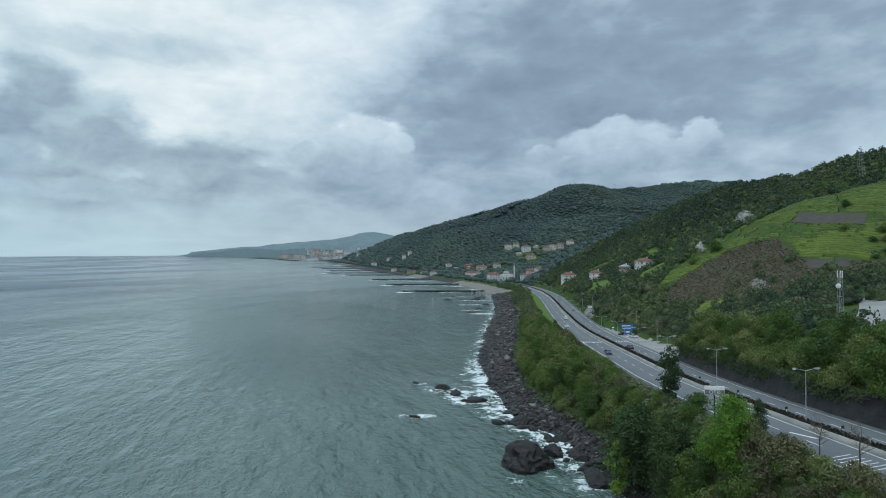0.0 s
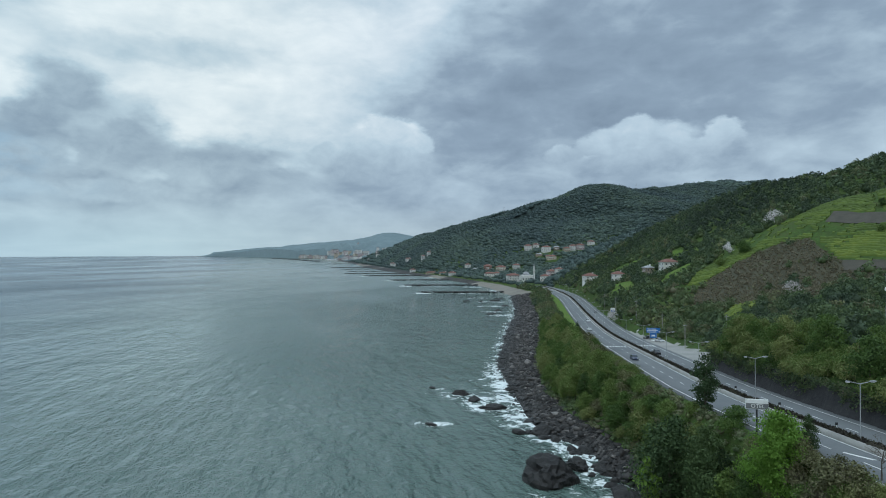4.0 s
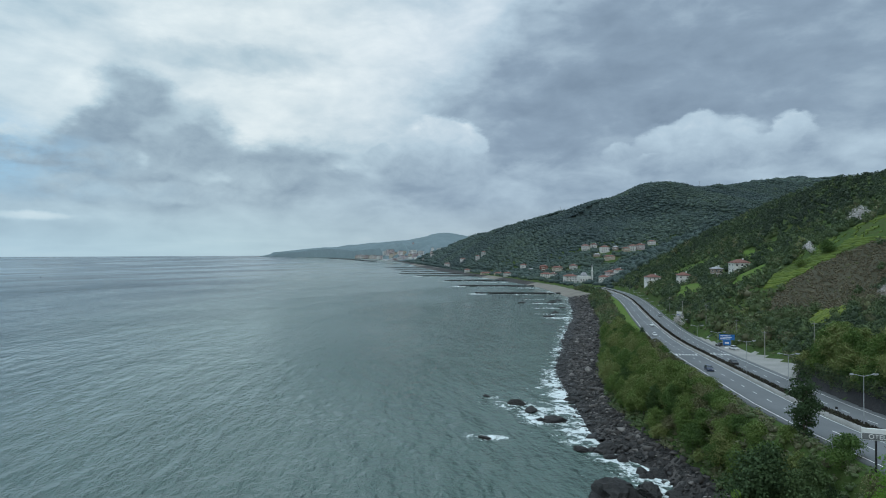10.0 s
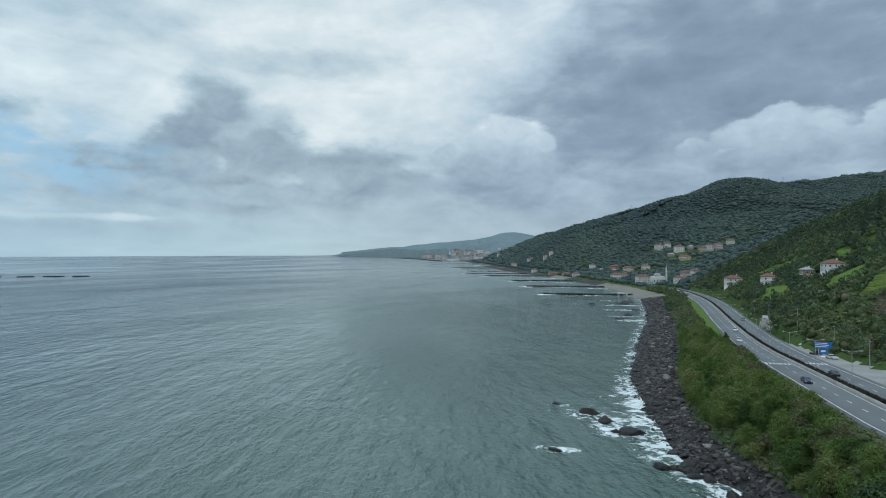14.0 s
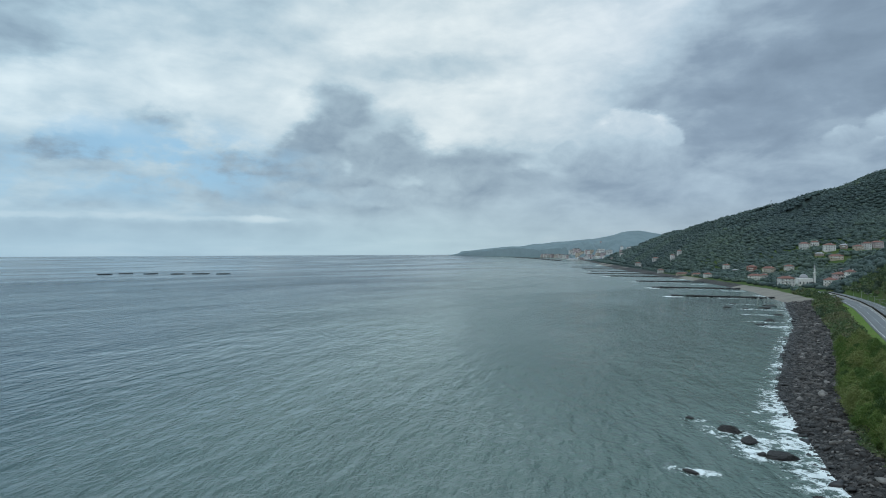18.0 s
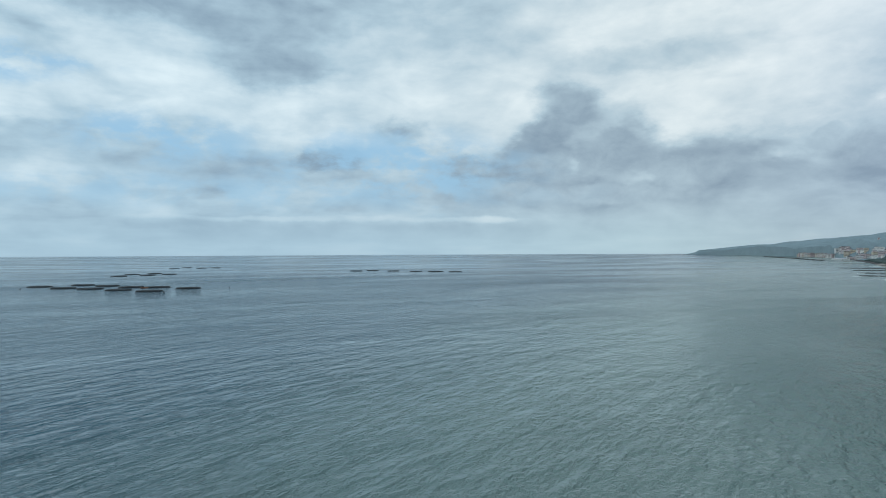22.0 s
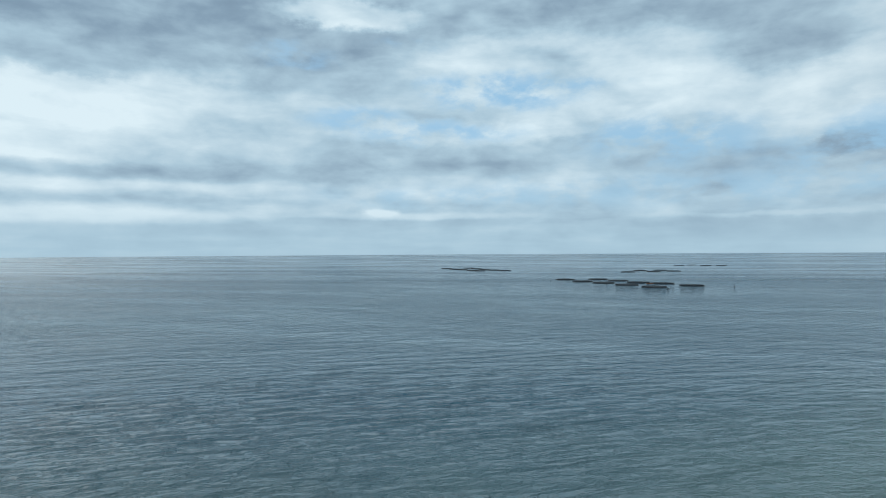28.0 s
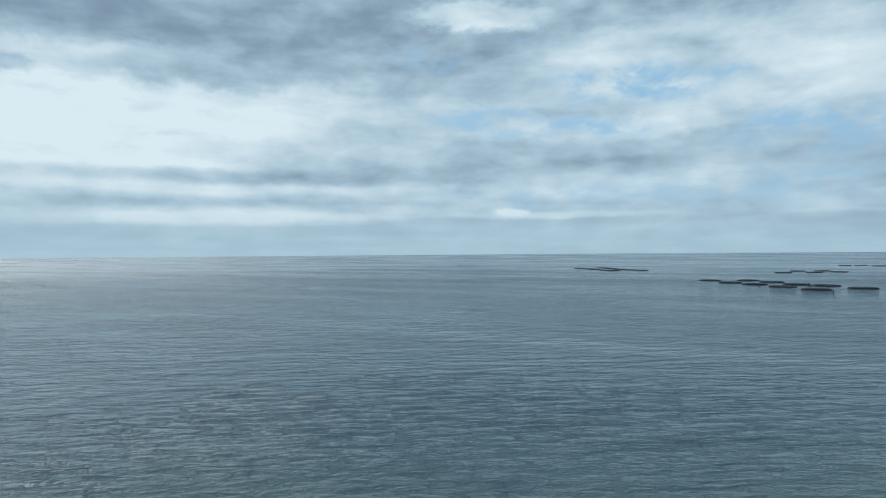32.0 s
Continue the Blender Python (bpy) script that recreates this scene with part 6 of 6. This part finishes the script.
# ---- the town across the bay ----
def make_town():
    r = random.Random(5)
    for i in range(170):
        y = float(np.interp(r.uniform(488, 571), (488, 536, 552, 564, 571), (3810, 3600, 3400, 3200, 3000)))
        x = float(np.interp(y, YK, XWATER)) + r.uniform(12, 150)
        while height(x, y) > lift(x, y) + 36:
            x -= 8
        w, d = r.uniform(14, 30), r.uniform(12, 18)
        st = r.choice((4, 5, 5, 6, 7)) if i % 3 else r.choice((2, 3))
        z = height(x, y)
        b = tagged(new("apartment_building"), r.choice(("distant pale apartment block in the seaside town", "distant pinkish apartment block with flat roof", "distant beige town building with tiled roof")), "building", "buildings of the far town")
        look_ = r.choice((0, 1, 1, 2, 3, 3))
        part("wall", box(bmesh.new(), -w / 2, -d / 2, -12, w / 2, d / 2, st * 3.1), M_WALLS[look_], b)
        if r.random() < 0.3:
            part("roof", hip_roof(w, d, 2.6, st * 3.1, 0.8), M_ROOF_OLD, b)
        else:
            part("roof", box(bmesh.new(), -w / 2 - 0.5, -d / 2 - 0.5, st * 3.1, w / 2 + 0.5, d / 2 + 0.5, st * 3.1 + 0.9), M_ROOF_GREY, b)
        for s in range(0, st, 2):
            part("window", box(bmesh.new(), -w / 2 + 1.5, -d / 2 - 0.15, s * 3.1 + 1.0, w / 2 - 1.5, -d / 2, s * 3.1 + 2.4), M_PANE, b, "dark row of glazing")
        b.matrix_basis = pose(x, y, z, 0, 0, r.uniform(-20, 35))
    for i in range(30):
        y = r.uniform(2500, 3500)
        x = float(np.interp(y, YK, XWATER)) + r.uniform(80, 330)
        b = tagged(new("hillside_house"), "small distant white house on the wooded hill", "house", "scattered far houses")
        w, d, h = r.uniform(9, 15), r.uniform(8, 11), r.choice((6, 9))
        part("wall", box(bmesh.new(), -w / 2, -d / 2, -6, w / 2, d / 2, h), M_WALLS[r.choice((0, 1, 3))], b)
        part("roof", hip_roof(w, d, 2.4, h), M_ROOF_OLD, b)
        b.matrix_basis = pose(x, y, height(x, y), 0, 0, r.uniform(-30, 30))
    hall = tagged(new("harbour_shed"), "long low pale shed on the town's waterfront", "shed")
    part("wall", box(bmesh.new(), -75, -15, -6, 75, 15, 9), M_WALLS[1], hall)
    part("roof", hip_roof(150, 30, 4, 9), M_ROOF_GREY, hall)
    hall.matrix_basis = pose(-690, 3130, height(-690, 3130), 0, 0, 118)


make_town()


# ---- road furniture ----
def road_pose(y, off, up=0.0):
    """A pose on the road: y along it, off to the land side, facing along it."""
    e = 0.5
    dx = (float(np.interp(y + e, YM, XMED)) - float(np.interp(y - e, YM, XMED))) / (2 * e)
    n = math.hypot(1, dx)
    return pose(float(np.interp(y, YM, XMED)) + off / n, y - off * dx / n, float(np.interp(y, YR, ZROAD)) + up, 0, 0, -math.degrees(math.atan(dx)))


ys_road = np.arange(62, 700, 2.5)
me_ = ribbon(ys_road, (-1.05, -1.0, -0.85, -0.55, -0.4, -0.35), (-0.05, 0.3, 0.85, 0.85, 0.3, -0.05), "median_barrier")
tagged(put("median_barrier", me_, M_CONCRETE), "pale concrete barrier along the middle of the road", "barrier", kind="structure")
me_ = ribbon(ys_road, (-0.36, -0.34, 1.0, 1.04), (-0.1, 0.16, 0.16, -0.1), "median_kerb")
tagged(put("median_kerb", me_, M_CONCRETE), "raised concrete kerb bed of the median hedge", "kerb", kind="structure")
gy = np.repeat(np.concatenate([np.arange(62, 180, 0.5), np.arange(180, 690, 0.85)]), 2)
gy = gy + rng.uniform(-0.3, 0.3, len(gy))
sl = np.interp(gy + 0.5, YM, XMED) - np.interp(gy - 0.5, YM, XMED)
go = np.where(np.arange(len(gy)) % 2, 0.05, 0.62) + rng.uniform(-0.1, 0.1, len(gy))
gx = np.interp(gy, YM, XMED) + go / np.hypot(1, sl)
M_HEDGE = leaf_material("dark_hedge", ((0.0, (0.022, 0.020, 0.016)), (0.5, (0.040, 0.034, 0.026)), (1.0, (0.060, 0.060, 0.030))), 0.1, True)


def make_hedge():
    zs = np.interp(gy, YR, ZROAD)
    r = np.random.default_rng(77)
    n = 60
    c, d = crown_points(r, n * len(gy), 1.15, 0.6, 0.05, 6)
    c = c + np.repeat(np.stack([gx, gy, zs + 0.1], -1), n, 0)
    v, f = cards(c, d, 0.17, r)
    me = mesh_np("median_hedge", v, f)
    attribute(me, "tone", np.repeat(r.random(len(gy)), n * 4))
    tagged(put("median_hedge", me, M_HEDGE), "dark clipped hedge along the road's median", "hedge", kind="stuff")


make_hedge()


def make_lamp():
    lamp_ = tagged(new("street_lamp"), "tall grey double-armed street lamp on the median", "street lamp", "street lamps")
    part("base_plate", box(bmesh.new(), -0.22, -0.22, 0.0, 0.22, 0.22, 0.3, 0.03), M_CONCRETE, lamp_)
    part("pole", tube(bmesh.new(), (0, 0, 0.2), (0, 0, 9.0), 0.085, 0.05, 8), M_STEEL, lamp_)
    for side in (-1, 1):
        part("arm", tube(bmesh.new(), (0, 0, 8.85), (side * 1.55, 0, 9.2), 0.06, 0.045, 6), M_STEEL, lamp_)
        bm = bmesh.new()
        box(bm, side * 1.5 - 0.1, -0.16, 9.12, side * 1.5 + side * 0.75 + 0.1, 0.16, 9.32, 0.06)
        head = part("lamp_head", bm, M_STEEL, lamp_)
        part("lens", box(bmesh.new(), side * 1.85 - 0.25, -0.12, 9.06, side * 1.85 + 0.25, 0.12, 9.13, 0.02), M_LENS, head)
    return lamp_


first_lamp = make_lamp()
for i in range(20):
    y = 68.9 + 29.6 * i
    ob = first_lamp if i == 0 else copy_thing(first_lamp, Matrix())
    ob.matrix_basis = road_pose(y, 0.1, 0.12)


def make_pole(x, y, tall, turn=0):
    pole = tagged(new("utility_pole"), "slim grey concrete utility pole beside the lay-by", "utility pole", "utility poles")
    part("shaft", tube(bmesh.new(), (0, 0, -0.5), (0, 0, tall), 0.16, 0.09, 8), M_CONCRETE, pole)
    part("crossarm", box(bmesh.new(), -0.7, -0.05, tall - 0.6, 0.7, 0.05, tall - 0.48), M_STEEL, pole)
    for k in (-0.6, 0.0, 0.6):
        part("insulator", tube(bmesh.new(), (k, 0, tall - 0.48), (k, 0, tall - 0.28), 0.05, 0.03, 6), M_DARK, pole)
    pole.matrix_basis = pose(x, y, height(x, y), 0, 0, turn)


POLES = ((79.1, 230.9), (85.0, 274.7), (84.0, 311.9), (86.5, 213.3), (87.2, 366), (90.5, 408.8))
for x, y in POLES:
    make_pole(x, y, 9.0)


def make_wire(a, b, sag):
    """One hanging wire, a thin closed tube."""
    bm = bmesh.new()
    loops = []
    for t in range(11):
        p = Vector(a).lerp(Vector(b), t / 10) - Vector((0, 0, sag * 4 * (t / 10) * (1 - t / 10)))
        loops.append([bm.verts.new(p + Vector((0.022 * math.cos(q), 0, 0.022 * math.sin(q)))) for q in (0.5, 2.6, 4.7)])
    for p, q in zip(loops, loops[1:]):
        for n in range(3):
            bm.faces.new((p[n], p[(n + 1) % 3], q[(n + 1) % 3], q[n]))
    bm.faces.new(loops[0][::-1])
    bm.faces.new(loops[-1])
    tagged(part("overhead_wire", bm, M_DARK), "thin dark overhead wire strung between poles", "wire", "overhead wires")


for (xa, ya), (xb, yb) in zip(sorted(POLES, key=lambda p: p[1]), sorted(POLES, key=lambda p: p[1])[1:]):
    make_wire((xa, ya, height(xa, ya) + 8.7), (xb, yb, height(xb, yb) + 8.7), 0.8)


def lettering(text, size, depth, name, material_, parent, place):
    cu = bpy.data.curves.new(name, "FONT")
    cu.body, cu.size, cu.extrude, cu.align_x, cu.align_y = text, size, depth, "CENTER", "CENTER"
    ob = bpy.data.objects.new(name, cu)
    me = bpy.data.meshes.new_from_object(ob)
    bpy.data.objects.remove(ob)
    me.materials.clear()
    o = put(name, me, material_, parent)
    o.matrix_basis = place @ pose(0, 0, 0, 90)
    return o


def make_hotel_sign():
    x, y = 45.1, 103.6
    z = height(x, y)
    s = tagged(new("hotel_sign"), "white and grey roadside sign board reading OTEL on a dark post", "sign")
    mid = 21.4 - z
    part("post", tube(bmesh.new(), (0, 0.12, -0.6), (0, 0.12, mid), 0.13, 0.13, 8), M_DARK, s)
    frame_ = part("board", box(bmesh.new(), -1.6, -0.12, mid - 0.75, 1.6, 0.12, mid + 0.75, 0.03), M_WHITE, s)
    part("name_panel", box(bmesh.new(), -1.55, -0.15, mid - 0.68, 1.55, -0.11, mid + 0.12), M_SIGNGREY, s)
    lettering("OTEL", 0.82, 0.02, "lettering", M_WHITE, s, pose(0.1, -0.17, mid - 0.29))
    s.matrix_basis = pose(x, y, z, 0, 0, -14)


make_hotel_sign()


def make_blue_sign():
    x, y = 77.9, 264.3
    z = height(x, y)
    s = tagged(new("direction_sign"), "large blue direction sign on two posts at the lay-by", "road sign")
    for px_ in (-1.4, 1.4):
        part("post", tube(bmesh.new(), (px_, 0.1, -0.4), (px_, 0.1, 4.9), 0.09, 0.09, 8), M_STEEL, s)
    board = part("upper_board", box(bmesh.new(), -2.7, -0.05, 3.0, 2.7, 0.05, 5.1, 0.02), M_BLUE, s)
    for k in range(3):
        part("text_bar", box(bmesh.new(), -2.3, -0.08, 3.3 + 0.6 * k, 1.2 + 0.5 * (k % 2), -0.045, 3.52 + 0.6 * k), M_WHITE, board)
    low = part("lower_board", box(bmesh.new(), -1.3, -0.05, 1.0, 1.3, 0.05, 2.95, 0.02), M_BLUE, s)
    part("text_bar", box(bmesh.new(), -0.7, -0.08, 1.6, 0.7, -0.045, 2.2), M_WHITE, low)
    s.matrix_basis = pose(x, y, z, 0, 0, -12)
    plinth = tagged(part("sign_plinth", box(bmesh.new(), -2.2, -1.0, -0.3, 3.4, 1.0, 0.25, 0.04), M_WHITE), "low pale concrete plinth under the sign", "plinth")
    plinth.matrix_basis = pose(x + 1, y - 1.6, z, 0, 0, -12)


make_blue_sign()
board_ = tagged(new("billboard"), "small white billboard on posts at the roadside", "billboard")
for k in (-0.9, 0.9):
    part("post", tube(bmesh.new(), (k, 0.1, -0.4), (k, 0.1, 2.2), 0.07, 0.07, 6), M_STEEL, board_)
part("panel", box(bmesh.new(), -1.3, -0.06, 1.3, 1.3, 0.06, 3.6, 0.03), M_WHITE, board_)
part("picture_bar", box(bmesh.new(), -1.1, -0.09, 1.5, 1.1, -0.055, 2.2), M_BLUE, board_)
board_.matrix_basis = pose(86.2, 369, height(86.2, 369), 0, 0, -15)

for y in (92.0, 105.5, 121.5, 139.0):
    c = tagged(new("chevron_marker"), "small dark bend marker on a white post in the hedge", "road marker", "bend markers")
    part("post", tube(bmesh.new(), (0, 0, 0), (0, 0, 1.5), 0.04, 0.04, 6), M_WHITE, c)
    part("plate", box(bmesh.new(), -0.22, -0.04, 1.3, 0.22, 0.04, 1.75, 0.01), M_DARK, c)
    c.matrix_basis = road_pose(y, 1.2, 0.05)


def stripe(y, off, along, across, skew=0.0):
    bm = box(bmesh.new(), -across / 2, -along / 2, 0.0, across / 2, along / 2, 0.012)
    road_ob = bpy.data.objects["road"]
    ob = part("road_marking", bm, M_LINE, road_ob)
    ob.matrix_basis = road_pose(y, off, 0.085) @ pose(0, 0, 0, 0, 0, skew)


for k in range(7):
    stripe(234, -9.0 + 1.05 * k, 3.0, 0.5)
    stripe(238, 2.0 + 1.05 * k, 3.0, 0.5)
for k in range(7):
    stripe(77.6 + 0.95 * k, -5.7 - 0.1 * k, 0.17, 5.6 - 0.25 * k, 15)
stripe(93.5, -4.0, 4.0, 0.5, 30)


# ---- mast, pylons ----
def lattice(height_, base_w, top_w, name_, label, category, group=""):
    t = tagged(new(name_), label, category, group)
    corners = ((-1, -1), (1, -1), (1, 1), (-1, 1))
    n = max(5, int(height_ / 2.2))

    def at(i, c):
        k = i / n
        w = (base_w * (1 - k) + top_w * k) / 2
        return (corners[c][0] * w, corners[c][1] * w, height_ * k)
    for c in range(4):
        part("leg", tube(bmesh.new(), at(0, c), at(n, c), 0.045, 0.035, 5), M_STEEL, t)
    for i in range(n):
        bm = bmesh.new()
        for c in range(4):
            d = (c + 1) % 4
            tube(bm, at(i, c), at(i + 1, d), 0.03, 0.03, 4)
            tube(bm, at(i + 1, c), at(i + 1, d), 0.03, 0.03, 4)
        part("bracing", bm, M_STEEL, t)
    return t


mast = lattice(13.0, 1.1, 0.65, "radio_mast", "grey lattice radio mast with white panel antennas", "mast")
for a in (0, 120, 240):
    part("antenna", box(bmesh.new(), -0.12, -0.62, 12.0, 0.12, -0.46, 13.6, 0.04), M_WHITE, mast).matrix_basis = pose(0, 0, 0, 0, 0, a + 20)
bm = bmesh.new()
bmesh.ops.create_uvsphere(bm, u_segments=16, v_segments=8, radius=0.55)
for v in bm.verts:
    v.co.y *= 0.35
dish = part("dish", bm, M_WHITE, mast)
dish.matrix_basis = pose(-0.7, -0.5, 10.2, 0, 0, -30)
mast.matrix_basis = pose(*MAST, height(*MAST) - 0.3)
for x, y, hh in ((268, 397, 22), (112, 1790, 24), (520, 1890, 22)):
    p = lattice(hh, 4.4, 0.9, "power_pylon", "grey steel lattice power pylon on the ridge", "pylon", "power pylons")
    for zz, ww in ((hh - 5, 3.6), (hh - 2, 2.6)):
        part("crossarm", box(bmesh.new(), -ww, -0.2, zz, ww, 0.2, zz + 0.35), M_STEEL, p)
    p.matrix_basis = pose(x, y, height(x, y) - 0.5, 0, 0, 30)

# a paved lane by the mast
gx_, gy_ = np.meshgrid(np.linspace(0, 1, 20), np.linspace(-1, 1, 9))
lx, ly = 92 + 40 * gx_ + (3 + 3 * gx_) * gy_, 133 + 46 * gx_ ** 1.15 - (5 + 4 * gx_) * gy_
lz = ground(lx, ly) + 0.25
me_ = mesh_np("lane", np.stack([lx, ly, lz], -1).reshape(-1, 3), grid_faces(9, 20), True)
tagged(put("lane", me_, M_GRAVEL), "pale paved lane on the terrace above the road", "lane", kind="structure")


# ---- cars ----
def make_car(name_, label, colour):
    paint_ = two_scale(name_ + "_paint", tuple(c * 0.9 for c in colour), colour, 0.5, 4.0, 0.3, 0.5, 0.0, True)
    car = tagged(new("car"), label, "car", "cars on the coast road")
    prof = ((-2.15, 0.35), (-2.2, 0.75), (-2.0, 0.95), (-1.0, 1.0), (0.9, 1.02), (1.95, 0.95), (2.12, 0.7), (2.1, 0.35))
    bm = bmesh.new()
    rows_ = [[bm.verts.new((sx * (0.86 if z > 0.9 else 0.9), yy, z)) for yy, z in prof] for sx in (-1, 1)]
    for i in range(len(prof)):
        j = (i + 1) % len(prof)
        bm.faces.new((rows_[0][i], rows_[0][j], rows_[1][j], rows_[1][i]))
    bm.faces.new(rows_[0][::-1])
    bm.faces.new(rows_[1])
    bmesh.ops.recalc_face_normals(bm, faces=bm.faces)
    bmesh.ops.bevel(bm, geom=list(bm.edges), offset=0.05, segments=2, affect="EDGES")
    part("body", bm, paint_, car)
    bm = bmesh.new()
    cab = ((-1.75, 0.98, 0.8), (-1.15, 1.42, 0.62), (0.45, 1.45, 0.62), (1.15, 0.98, 0.8))
    rr = [[bm.verts.new((sx * w, yy, z)) for yy, z, w in cab] for sx in (-1, 1)]
    for i in range(4):
        j = (i + 1) % 4
        bm.faces.new((rr[0][i], rr[0][j], rr[1][j], rr[1][i]))
    bm.faces.new(rr[0][::-1])
    bm.faces.new(rr[1])
    bmesh.ops.recalc_face_normals(bm, faces=bm.faces)
    part("windows", bm, M_PANE, car)
    part("roof", box(bmesh.new(), -0.63, -1.15, 1.41, 0.63, 0.45, 1.49, 0.03), paint_, car)
    for sx in (-0.82, 0.82):
        for yy in (-1.35, 1.35):
            wheel = part("wheel", tube(bmesh.new(), (sx - 0.1, yy, 0.32), (sx + 0.1, yy, 0.32), 0.32, 0.32, 14), M_DARK, car)
            part("rim", tube(bmesh.new(), (sx - 0.11, yy, 0.32), (sx + 0.11, yy, 0.32), 0.19, 0.19, 10), M_STEEL, wheel)
        part("headlight", box(bmesh.new(), sx * 0.78 - 0.16, 2.02, 0.66, sx * 0.78 + 0.16, 2.13, 0.82, 0.02), M_LENS, car)
    return car


CARS = (("white_car", "white saloon car parked on the gravel lay-by", (0.70, 0.71, 0.72), 297, 15.5, 150), ("dark_car", "dark grey car parked near the blue sign", (0.05, 0.045, 0.045), 270, 13.5, 120),
        ("silver_car", "silver car parked beside the blue sign", (0.55, 0.56, 0.58), 259, 15.5, 200), ("pale_car", "white car driving on the seaward lanes", (0.68, 0.69, 0.70), 300, -7.2, 180),
        ("white_estate", "white estate car driving on the seaward lanes", (0.66, 0.67, 0.68), 345, -3.6, 180), ("blue_car", "dark blue car driving on the seaward lanes", (0.02, 0.035, 0.08), 196, -7.2, 180),
        ("black_car", "black car driving on the landward lanes", (0.02, 0.02, 0.022), 212, 3.3, 0), ("grey_car", "grey car driving on the landward lanes", (0.30, 0.31, 0.32), 400, 6.6, 0))
for name_, label_, colour_, y_, off_, turn_ in CARS:
    make_car(name_, label_, colour_).matrix_basis = road_pose(y_, off_, 0.06 if off_ < 9 else -0.33) @ pose(0, 0, 0, 0, 0, turn_)
